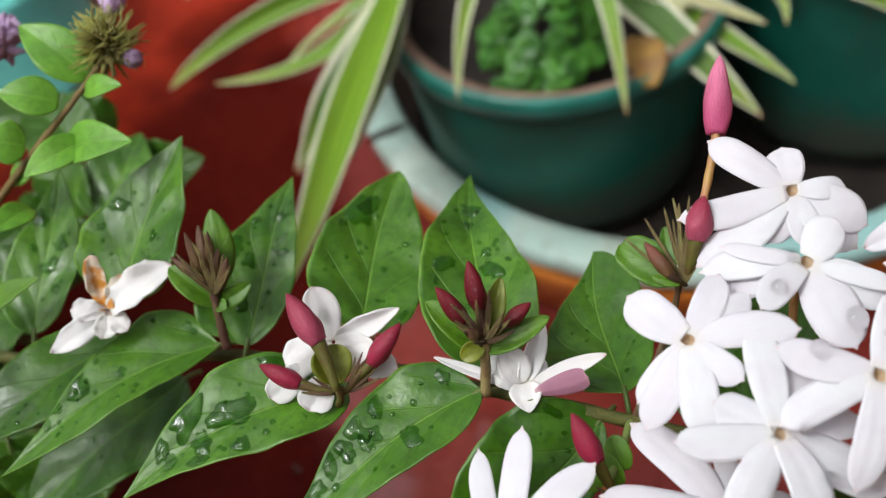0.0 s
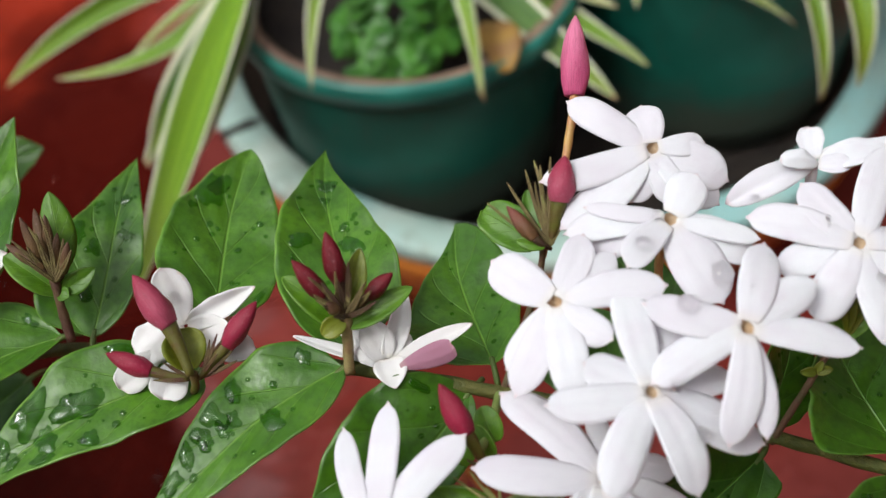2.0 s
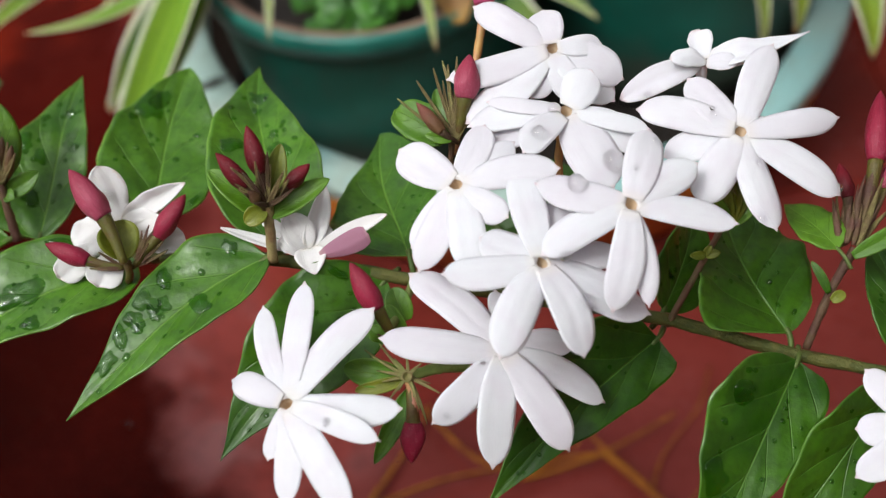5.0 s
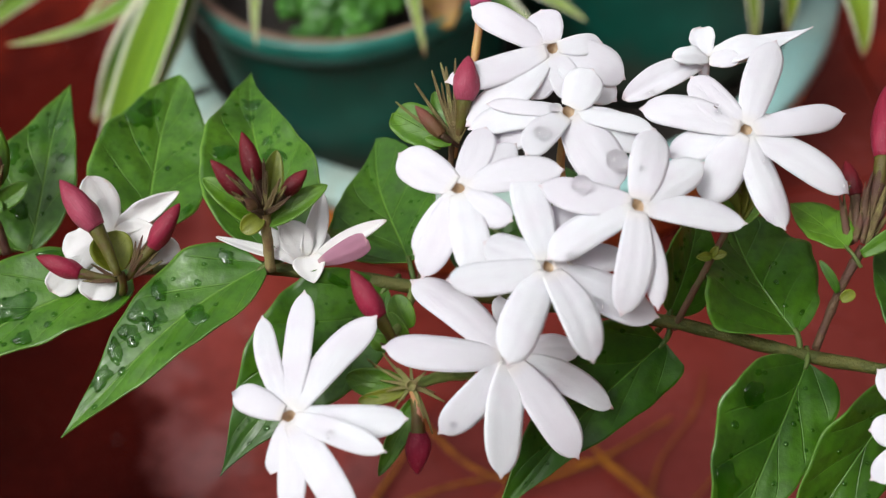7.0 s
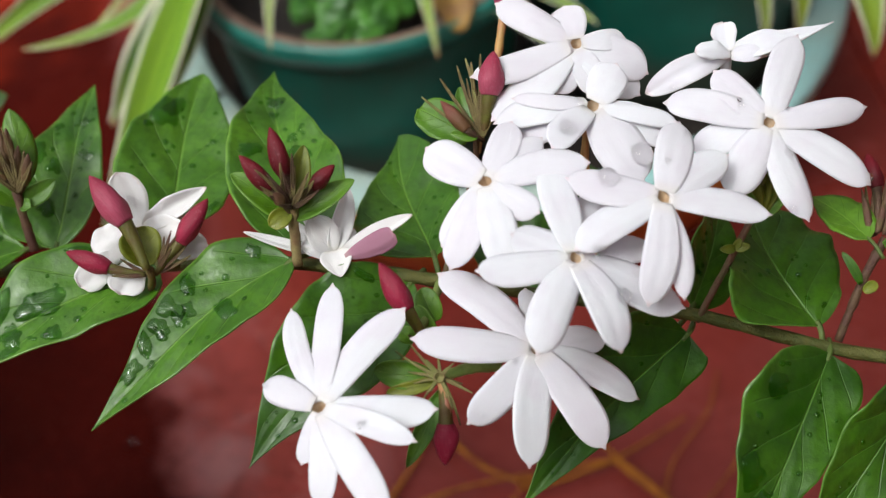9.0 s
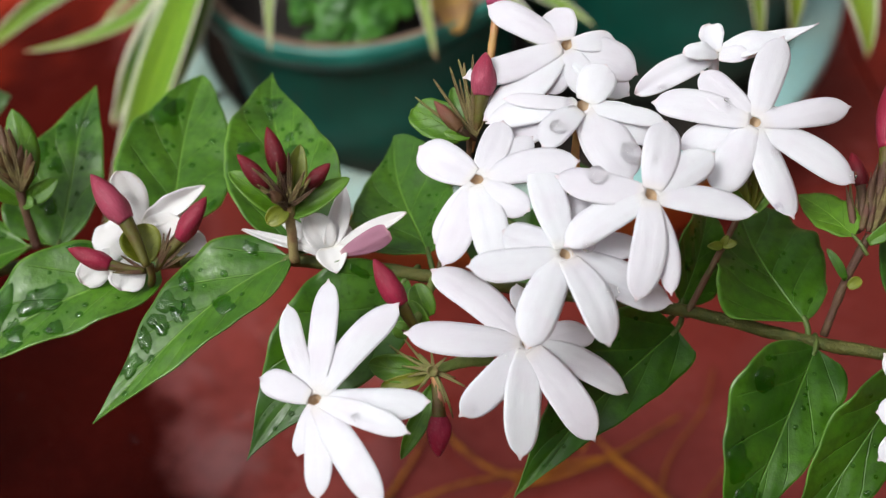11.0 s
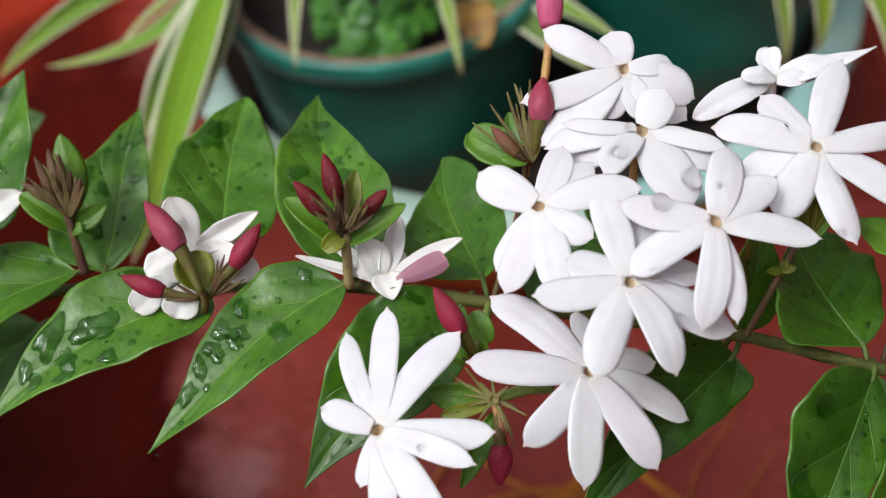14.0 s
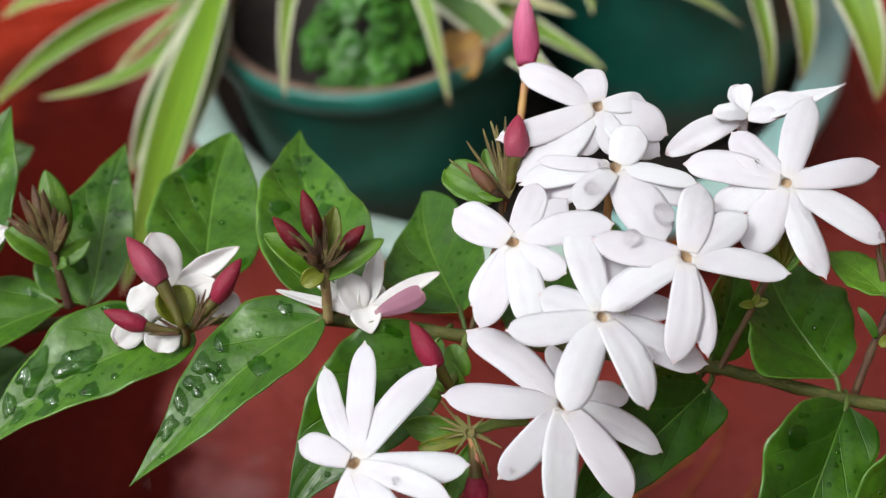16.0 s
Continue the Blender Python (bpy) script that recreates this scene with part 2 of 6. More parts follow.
def lip_material():
    # lighter than the pot body: the rim's highlight is put into its colour
    m = Mat("highlit green plastic", (0.02, 0.16, 0.13), 0.35)
    a, b = m.noise(40, 4), m.noise(300, 4)
    c = m.mix(m.smooth(a, 0.35, 0.7), (0.008, 0.13, 0.1), (0.02, 0.2, 0.16))
    m.color(m.mix(m.math("MULTIPLY", m.smooth(b, 0.55, 0.75), 0.4), c, (0.08, 0.16, 0.13)))
    m.bump(b, 0.15, 0.0006)
    return m.m


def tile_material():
    """Red cement tile: shade painted dark round the plants, brighter red further off, and a skin of water by the basin
    with sky reflection put into its colour.
    """
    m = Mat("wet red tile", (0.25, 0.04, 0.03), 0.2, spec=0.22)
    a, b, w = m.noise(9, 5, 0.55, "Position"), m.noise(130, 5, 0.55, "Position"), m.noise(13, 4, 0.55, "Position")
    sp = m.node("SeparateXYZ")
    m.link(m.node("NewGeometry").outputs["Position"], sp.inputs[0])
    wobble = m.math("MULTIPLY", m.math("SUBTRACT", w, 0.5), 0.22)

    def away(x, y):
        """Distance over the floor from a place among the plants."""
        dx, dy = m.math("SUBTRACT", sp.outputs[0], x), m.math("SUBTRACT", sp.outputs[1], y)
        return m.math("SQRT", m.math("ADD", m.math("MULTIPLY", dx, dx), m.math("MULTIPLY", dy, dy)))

    # damp marks where the painted shade ends and the red grows brighter
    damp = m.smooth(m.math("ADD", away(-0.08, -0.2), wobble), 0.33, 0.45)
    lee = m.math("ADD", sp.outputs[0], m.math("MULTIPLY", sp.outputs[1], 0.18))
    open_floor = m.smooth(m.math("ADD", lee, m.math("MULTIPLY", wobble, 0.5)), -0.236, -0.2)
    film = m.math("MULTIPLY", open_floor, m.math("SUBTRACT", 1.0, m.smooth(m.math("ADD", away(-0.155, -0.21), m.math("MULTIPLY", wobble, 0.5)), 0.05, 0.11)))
    # shade under the plants, put into a very dark red
    shaded_red = m.mix(m.smooth(a, 0.3, 0.7), (0.028, 0.0018, 0.001), (0.055, 0.0036, 0.0016))
    # floor clear of that shade: pinker, with reflected sky put into the red
    c = m.mix(open_floor, shaded_red, m.mix(m.smooth(a, 0.3, 0.7), (0.155, 0.026, 0.021), (0.215, 0.04, 0.033)))
    # shade over the eastern floor, painted as a darker red
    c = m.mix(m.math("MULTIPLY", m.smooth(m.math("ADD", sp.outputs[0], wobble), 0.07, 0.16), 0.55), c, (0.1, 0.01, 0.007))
    # sky reflected in the water film, painted as a brighter pinkish red
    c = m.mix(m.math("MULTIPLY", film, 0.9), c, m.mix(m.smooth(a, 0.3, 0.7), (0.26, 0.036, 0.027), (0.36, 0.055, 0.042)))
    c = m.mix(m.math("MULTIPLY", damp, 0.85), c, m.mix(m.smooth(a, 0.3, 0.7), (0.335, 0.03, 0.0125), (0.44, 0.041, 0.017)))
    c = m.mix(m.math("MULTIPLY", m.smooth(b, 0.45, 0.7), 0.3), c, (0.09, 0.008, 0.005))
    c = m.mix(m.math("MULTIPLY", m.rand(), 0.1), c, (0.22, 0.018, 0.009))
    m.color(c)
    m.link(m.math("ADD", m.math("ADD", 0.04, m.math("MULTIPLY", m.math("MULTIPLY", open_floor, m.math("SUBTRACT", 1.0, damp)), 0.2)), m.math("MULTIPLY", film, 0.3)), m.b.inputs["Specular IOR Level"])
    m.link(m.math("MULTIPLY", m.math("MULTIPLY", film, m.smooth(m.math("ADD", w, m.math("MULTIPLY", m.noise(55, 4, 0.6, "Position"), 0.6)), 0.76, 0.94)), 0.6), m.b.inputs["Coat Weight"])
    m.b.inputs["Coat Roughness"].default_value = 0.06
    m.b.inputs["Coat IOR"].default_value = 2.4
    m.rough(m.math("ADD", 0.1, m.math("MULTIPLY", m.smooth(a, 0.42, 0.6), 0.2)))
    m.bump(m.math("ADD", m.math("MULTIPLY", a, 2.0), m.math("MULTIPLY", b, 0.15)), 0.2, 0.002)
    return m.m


def stripe_material(name, low=(0.065, 0.18, 0.008), high=(0.19, 0.35, 0.018), margin=0.7):
    m = Mat(name, (0.2, 0.3, 0.05), 0.38)
    u, v = m.uv()
    a = m.math("MULTIPLY", m.math("ABSOLUTE", m.math("SUBTRACT", v, 0.5)), 2.0)
    n = m.noise(4, 3, 0.6, "UV", (0.25, 7.0, 1.0))
    edge = m.math("ADD", a, m.math("MULTIPLY", m.math("SUBTRACT", n, 0.5), 0.35))
    edge = m.math("ADD", edge, m.math("MULTIPLY", m.math("SUBTRACT", m.rand(), 0.5), 0.25))
    c = m.mix(m.smooth(n, 0.35, 0.65), low, high)
    c = m.mix(m.math("MULTIPLY", m.smooth(u, 0.55, 1.0), 0.5), c, (0.32, 0.38, 0.04))
    c = m.mix(m.smooth(edge, margin, margin + 0.14), c, (0.68, 0.7, 0.52))
    c = m.mix(m.smooth(u, 0.95, 0.995), c, (0.42, 0.26, 0.13))
    m.color(c)
    m.bump(m.noise(8, 2, 0.5, "UV", (0.3, 20.0, 1.0)), 0.35, 0.0008)
    m.b.inputs["Subsurface Weight"].default_value = 0.15
    m.b.inputs["Subsurface Radius"].default_value = (0.003, 0.004, 0.001)
    return m.m


LIP = lip_material()
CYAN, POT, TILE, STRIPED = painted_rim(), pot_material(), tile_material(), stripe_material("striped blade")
DEEP = stripe_material("deep green blade", (0.03, 0.1, 0.006), (0.07, 0.18, 0.012), 0.66)
BRIGHT = stripe_material("bright yellow-green blade", (0.075, 0.2, 0.006), (0.22, 0.38, 0.02), 0.84)
PALE = stripe_material("cream blade", (0.4, 0.42, 0.16), (0.55, 0.5, 0.3))
WATER = Mat("water", (1, 1, 1), 0.02, spec=1.0)
WATER.b.inputs["Transmission Weight"].default_value = 1.0
WATER.b.inputs["IOR"].default_value = 1.33
WATER = WATER.m
WATER.node_tree.nodes["Principled BSDF"].inputs["Base Color"].default_value = (1.0, 1.0, 1.0, 1)
WET = Mat("water on leaf", (0.2, 0.42, 0.1), 0.02, spec=1.0)
WET.b.inputs["Transmission Weight"].default_value = 1.0
WET.b.inputs["IOR"].default_value = 1.42
WET = WET.m

# ---- mesh helpers ----


def mesh(name, verts, faces, material, uvs=None, smooth=True):
    me = bpy.data.meshes.new(name)
    me.from_pydata([tuple(v) for v in verts], [], faces)
    if uvs is not None:
        layer = me.uv_layers.new(name="UVMap")
        for poly in me.polygons:
            for li, vi in zip(poly.loop_indices, poly.vertices):
                layer.data[li].uv = uvs[vi]
    for poly in me.polygons:
        poly.use_smooth = smooth
    for one in material if isinstance(material, list) else [material]:
        me.materials.append(one)
    return me


def part(name, me, parent, label=""):
    ob = new(name, me)
    ob.parent = parent
    return tagged(ob, label)


def thing(name, label, category, group="", kind="", at=(0, 0, 0)):
    ob = new(name)
    ob.empty_display_size = 0.01
    ob.location = at
    return tagged(ob, label, category, group, kind)


def sheet(fn, nu, nv, thick, wrap=False):
    """A closed thin shell over the surface fn(u, v), u and v in 0..1: top side, under side and rim."""
    top = [[Vector(fn(i / nu, j / nv)) for j in range(nv + 1)] for i in range(nu + 1)]
    verts, uvs, faces = [], [], []
    normals = []
    for i in range(nu + 1):
        for j in range(nv + 1):
            du = top[min(i + 1, nu)][j] - top[max(i - 1, 0)][j]
            dv = top[i][min(j + 1, nv)] - top[i][max(j - 1, 0)]
            n = du.cross(dv)
            normals.append(n.normalized() if n.length > 1e-12 else Vector((0, 0, 1)))
            verts.append(top[i][j])
            uvs.append((i / nu, j / nv))
    size = len(verts)
    for k in range(size):
        verts.append(verts[k] - normals[k] * thick)
        uvs.append(uvs[k])
    at = lambda i, j: i * (nv + 1) + j
    for i in range(nu):
        for j in range(nv):
            a, b, c, d = at(i, j), at(i + 1, j), at(i + 1, j + 1), at(i, j + 1)
            faces += [(a, b, c, d), (a + size, d + size, c + size, b + size)]
    for i in range(nu):
        for j in (0, nv):
            a, b = at(i, j), at(i + 1, j)
            faces.append((a, a + size, b + size, b) if j == 0 else (b, b + size, a + size, a))
    for j in range(nv):
        for i in (0, nu):
            a, b = at(i, j), at(i, j + 1)
            faces.append((b, b + size, a + size, a) if i == 0 else (a, a + size, b + size, b))
    return verts, faces, uvs


def spline(points, steps):
    """Catmull-Rom through the points."""
    p = [Vector(q) for q in points]
    p = [p[0] * 2 - p[1]] + p + [p[-1] * 2 - p[-2]]
    out = []
    for k in range(1, len(p) - 2):
        for s in range(steps):
            t = s / steps
            a, b, c, d = p[k - 1], p[k], p[k + 1], p[k + 2]
            out.append(0.5 * (2 * b + (c - a) * t + (2 * a - 5 * b + 4 * c - d) * t * t + (3 * b - a - 3 * c + d) * t**3))
    return out + [p[-2]]


def tube(points, radius, sides=8, knots=0.0):
    """A closed tube along the points; radius(s) for s in 0..1."""
    verts, faces, uvs = [], [], []
    count = len(points)
    ref = Vector((0.3, 0.5, 0.8))
    for i, q in enumerate(points):
        way = (points[min(i + 1, count - 1)] - points[max(i - 1, 0)]).normalized()
        side = way.cross(ref).normalized()
        over = side.cross(way)
        r = radius(i / (count - 1))
        for k in range(sides):
            a = 2 * math.pi * k / sides
            rr = r * (1 + knots * noise.noise(q * 400 + Vector((k, 0, 0))))
            verts.append(q + side * math.cos(a) * rr + over * math.sin(a) * rr)
            uvs.append((i / (count - 1), k / sides))
    for i in range(count - 1):
        for k in range(sides):
            a, b = i * sides + k, i * sides + (k + 1) % sides
            faces.append((a, b, b + sides, a + sides))
    faces += [tuple(reversed(range(sides))), tuple(range((count - 1) * sides, count * sides))]
    return verts, faces, uvs


def lathe(profile, sides=64, wobble=0.0, seed=0):
    """Turns (radius, height) pairs round the z axis into a closed skin."""
    verts, faces = [], []
    for i, (r, z) in enumerate(profile):
        for k in range(sides):
            a = 2 * math.pi * k / sides
            rr = r * (1 + wobble * noise.noise((math.cos(a) * 2 + seed, math.sin(a) * 2, z * 9)))
            verts.append((rr * math.cos(a), rr * math.sin(a), z))
    for i in range(len(profile) - 1):
        for k in range(sides):
            a, b = i * sides + k, i * sides + (k + 1) % sides
            faces.append((a, b, b + sides, a + sides))
    return verts, faces


def join(pieces):
    verts, faces, uvs = [], [], []
    for v, f, t in pieces:
        n = len(verts)
        verts += v
        uvs += t
        faces += [tuple(i + n for i in one) for one in f]
    return verts, faces, uvs


rng = random.Random(7)

# ---- floor and added walls ----
floor = new("floor", mesh("floor", *lathe([(0.001, -0.05), (6.0, -0.05), (6.0, -0.002), (0.001, -0.002)], 32), GROUT, smooth=False))
tagged(floor, "wet red cement floor laid with dark red tiles", "floor", kind="structure")


def slab(sx, sy, sz, bevel):
    bm = bmesh.new()
    bmesh.ops.create_cube(bm, size=1, matrix=Matrix.Diagonal((sx, sy, sz, 1)))
    if bevel:
        bmesh.ops.bevel(bm, geom=bm.edges[:], offset=bevel, segments=2, affect="EDGES")
    me = bpy.data.meshes.new("slab")
    bm.to_mesh(me)
    bm.free()
    return me


TILE_SIZE = 0.3
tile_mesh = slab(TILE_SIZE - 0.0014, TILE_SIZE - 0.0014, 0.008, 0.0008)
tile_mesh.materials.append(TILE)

# unseen walls, added to cut low sky light and darken reflections
for name, x, y, sx, sy, sz in (("wall_north", 0, 3.4, 8.0, 0.2, 1.0), ("wall_east", 0.95, 0.4, 0.2, 5.8, 1.6), ("wall_south", -0.6, -1.8, 5.0, 0.2, 1.35)):
    wall = new(name, slab(sx, sy, sz, 0.01))
    wall.data.materials.append(WALL)
    wall.location = (x, y, sz / 2)
    tagged(wall, "plain rendered brown wall added out of view to hold back low sky", "wall", kind="structure")

# ---- planter basin and pots ----
RING_Z, BED_Z = 0.075, 0.035
basin = thing("planter_basin", "wide round orange clay basin with a pale cyan painted rim", "planter", at=(0.0, 0.006, 0.0))
basin.scale = (1.012, 1.012, 1.0)
v, f = lathe([(0.001, 0.0), (0.158, 0.0), (0.172, 0.008), (0.187, 0.050), (0.188, 0.060), (0.178, 0.062)], 96, 0.01)
part("body", mesh("body", v, f, ORANGE_CLAY), basin, "orange-brown clay body, scuffed")
v, f = lathe([(0.178, 0.062), (0.170, 0.05), (0.15, 0.02), (0.001, 0.02)], 96, 0.01)
part("lining", mesh("lining", v, f, INNER_CLAY), basin, "soil-stained brown inside of the basin")
v, f = lathe([(0.1695, 0.056), (0.1695, 0.072), (0.1715, 0.075), (0.187, 0.075), (0.190, 0.073), (0.1905, 0.066), (0.186, 0.0605), (0.176, 0.056), (0.1695, 0.056)], 128, 0.006)
part("rim", mesh("rim", v, f, CYAN), basin, "pale cyan painted rim, chipped")
bm = bmesh.new()
bmesh.ops.create_grid(bm, x_segments=60, y_segments=60, size=0.178)
for q in bm.verts:
    q.co.z = BED_Z - 0.002 + 0.004 * noise.noise(q.co * 40) + 0.002 * noise.noise(q.co * 150)
bmesh.ops.delete(bm, geom=[q for q in bm.verts if q.co.xy.length > 0.173], context="VERTS")
me = bpy.data.meshes.new("soil")
bm.to_mesh(me)
bm.free()
me.materials.append(SOIL)
for poly in me.polygons:
    poly.use_smooth = True
part("soil", me, basin, "damp dark brown soil")
for cx, cy, long, wide, turn in ((-0.163, -0.080, 0.011, 0.003, 0.35), (-0.120, -0.133, 0.004, 0.0025, 0.8), (0.020, -0.181, 0.006, 0.002, 0.1)):
    ring = [(cx + math.cos(turn) * long * math.cos(a) * k - math.sin(turn) * wide * math.sin(a) * k, cy + math.sin(turn) * long * math.cos(a) * k + math.cos(turn) * wide * math.sin(a) * k, RING_Z + 0.0006) for k in (1.0,) for a in [j * math.pi / 10 for j in range(20)]]
    ring = [(x + 0.0012 * noise.noise((x * 300, y * 300, 0)), y + 0.0012 * noise.noise((x * 300, y * 300, 5)), z) for x, y, z in ring]
    low = [(x, y, z - 0.003) for x, y, z in ring]
    part("chip", mesh("chip", ring + low, [tuple(range(20))] + [(k, (k + 1) % 20, 20 + (k + 1) % 20, 20 + k) for k in range(20)], SOIL, smooth=False), basin, "dark chip in the paint")


def flower_pot(x, y, radius, height, label, seed):
    pot = thing("flower_pot", label, "flower pot", "green pots in the basin", at=(x, y, BED_Z))
    r, h = radius, height
    lip = 0.013
    v, f = lathe([(0.001, 0), (r * 0.76, 0), (r * 0.78, 0.003), (r * 0.82, 0.014), (r * 0.835, 0.016), (r * 0.822, 0.019), (r * 0.838, 0.026), (r * 0.828, 0.029), (r * 0.93, h - lip - 0.004), (r * 0.925, h - lip - 0.001), (r * 0.95, h - lip)], 96, 0.004, seed)
    part("body", mesh("body", v, f, POT), pot)
    v, f = lathe([(r * 0.92, h - lip - 0.001), (r * 0.985, h - lip + 0.001), (r, h - lip + 0.006), (r, h - 0.003), (r * 0.985, h), (r * 0.955, h), (r * 0.945, h - 0.003), (r * 0.93, h - lip)], 96, 0.003, seed)
    part("rim", mesh("rim", v, f, LIP), pot, "rolled green rim")
    v, f = lathe([(r * 0.968, h - 0.001), (r * 0.95, h + 0.0008), (r * 0.875, h - 0.003), (r * 0.85, h - 0.014), (r * 0.93, h - 0.015), (r * 0.968, h - 0.001)], 96, 0.006, seed)
    part("inner_rim", mesh("inner_rim", v, f, INNER_RIM), pot, "scuffed brown inner edge")
    bm = bmesh.new()
    bmesh.ops.create_circle(bm, cap_ends=True, segments=48, radius=r * 0.91)
    bmesh.ops.subdivide_edges(bm, edges=bm.edges[:], cuts=1)
    bmesh.ops.triangulate(bm, faces=bm.faces[:])
    for q in bm.verts:
        q.co.z = h - 0.017 + 0.003 * noise.noise(q.co * 60)
    me = bpy.data.meshes.new("soil")
    bm.to_mesh(me)
    bm.free()
    me.materials.append(SOIL)
    part("soil", me, pot, "dark potting soil")
    return pot


FRONT, BACK = (-0.0735, -0.0605), (0.085, -0.022)
flower_pot(*FRONT, 0.084, 0.115, "dark green plastic pot with a rolled rim, streaked with dirt", 1)
flower_pot(*BACK, 0.090, 0.160, "dark green plastic pot with a muddy foot", 5)
ROSETTE_FRONT, ROSETTE_BACK = (-0.145, -0.061, 0.163), (0.085, 0.005, 0.198)

# ---- spider plants ----
spider = {ROSETTE_FRONT: thing("spider_plant", "spider plant with cream-edged green arching leaves", "plant", "spider plants", at=ROSETTE_FRONT),
          ROSETTE_BACK: thing("spider_plant", "spider plant with cream-edged green arching leaves", "plant", "spider plants", at=ROSETTE_BACK)}

ROSETTE_SIDE = (-0.067, -0.061, 0.170)
spider[ROSETTE_SIDE] = spider[ROSETTE_FRONT]


def blade(root, mid, tip, width, mat, flop=0.0):
    """An arching strap leaf with a channelled section, through mid; flop turns it about its own length."""
    a, m, c = Vector(root), Vector(mid), Vector(tip)
    b = m * 2 - (a + c) / 2
    side = (c - a).cross(Vector((0, -0.55, 0.83))).normalized()
    root_of = spider[root].location
    k = strip_count[0]
    strip_count[0] += 1

    def at(u, w):
        p = a * (1 - u) ** 2 + b * 2 * u * (1 - u) + c * u * u
        run = ((b - a) * (1 - u) + (c - b) * u).normalized()
        across = (side - run * side.dot(run)).normalized()
        up = across.cross(run)
        turn = flop * (0.4 + u) + 0.25 * math.sin(u * 4 + k)
        across, up = across * math.cos(turn) + up * math.sin(turn), up * math.cos(turn) - across * math.sin(turn)
        half = width * 0.5 * (0.62 + 0.38 * math.sin(min(1, u / 0.45) * math.pi / 2)) * max(0.0, 1 - u**2.6) ** 0.85 + 0.0002
        q = 2 * w - 1
        return p - root_of + across * (half * q + 0.0012 * math.sin(u * 6 + k)) + up * (abs(q) ** 1.5 * half * 0.4)

    verts, faces, uvs = sheet(at, 36, 8, 0.0004)
    part("leaf", mesh("leaf", verts, faces, {"striped": STRIPED, "pale": PALE, "dark": DEEP, "bright": BRIGHT}[mat], uvs), spider[root])


strip_count = [0]

# ---- jasmine ----
jasmine = thing("jasmine_vine", "flowering jasmine vine with wet leaves, white flowers and crimson buds", "plant")
drops = []


def water_drop(p, n, r, flat=0.55, long=1.0, turn=0.0):
    drops.append((Vector(p), Vector(n).normalized(), r, flat, long, turn))


leaf_count = [0]


pool_count = [0]


def pool(at, u, w, size, parent):
    """Rain lying on a leaf: an uneven film that follows the blade, rounded at its edge; opened over the leaf below it."""
    k = pool_count[0]
    pool_count[0] += 1
    r = random.Random(4000 + k)
    along, across = (at(u + 0.01, w) - at(u - 0.01, w)) / 0.02, (at(u, w + 0.01) - at(u, w - 0.01)) / 0.02
    n = along.cross(across).normalized()
    small = size < 1.2
    size *= 0.00085
    turn, long = r.uniform(0, 3.1), 1.1 if small else r.uniform(1.1, 1.75)
    rough = 0.15 if small else 1.0
    tall = size * (0.5 if small else r.uniform(0.28, 0.42))
    verts, sides = [], 28
    for rad, h in ((1.03, -0.15), (0.97, 0.2), (0.86, 0.42), (0.72, 0.62), (0.52, 0.82), (0.28, 0.96), (0.02, 1.0)):
        for s in range(sides):
            a = 2 * math.pi * s / sides
            ca, sa = math.cos(a), math.sin(a)
            grow = 1 + rough * (0.6 * noise.noise((ca * 1.2 + 9 * k, sa * 1.2, 3.1)) + 0.2 * noise.noise((ca * 2.2, sa * 2.2 + 7 * k, 1.7)) + 0.07 * noise.noise((ca * 5, sa * 5 + 3 * k, 5.3)))
            x, y = size * rad * grow * ca * long, size * rad * grow * sa
            p, q = x * math.cos(turn) - y * math.sin(turn), x * math.sin(turn) + y * math.cos(turn)
            uu, ww = min(0.97, max(0.02, u + p / along.length)), min(0.95, max(0.05, w + q / across.length))
            dip = 1 + (0 if small else 0.5 * noise.noise((p * 900 + k, q * 900, 2.2)))
            verts.append(at(uu, ww) + n * (tall * h * dip + 0.00003))
    faces = [(i * sides + s, i * sides + (s + 1) % sides, (i + 1) * sides + (s + 1) % sides, (i + 1) * sides + s) for i in range(6) for s in range(sides)]
    faces.append(tuple(range(6 * sides, 7 * sides)))
    ob = new("water_drop", mesh("water_drop", verts, faces, WET))
    ob.visible_shadow = False
    tagged(ob, "round rain drop standing on a leaf" if small else "flat irregular pool of rain on a leaf", "water drop", "rain drops")


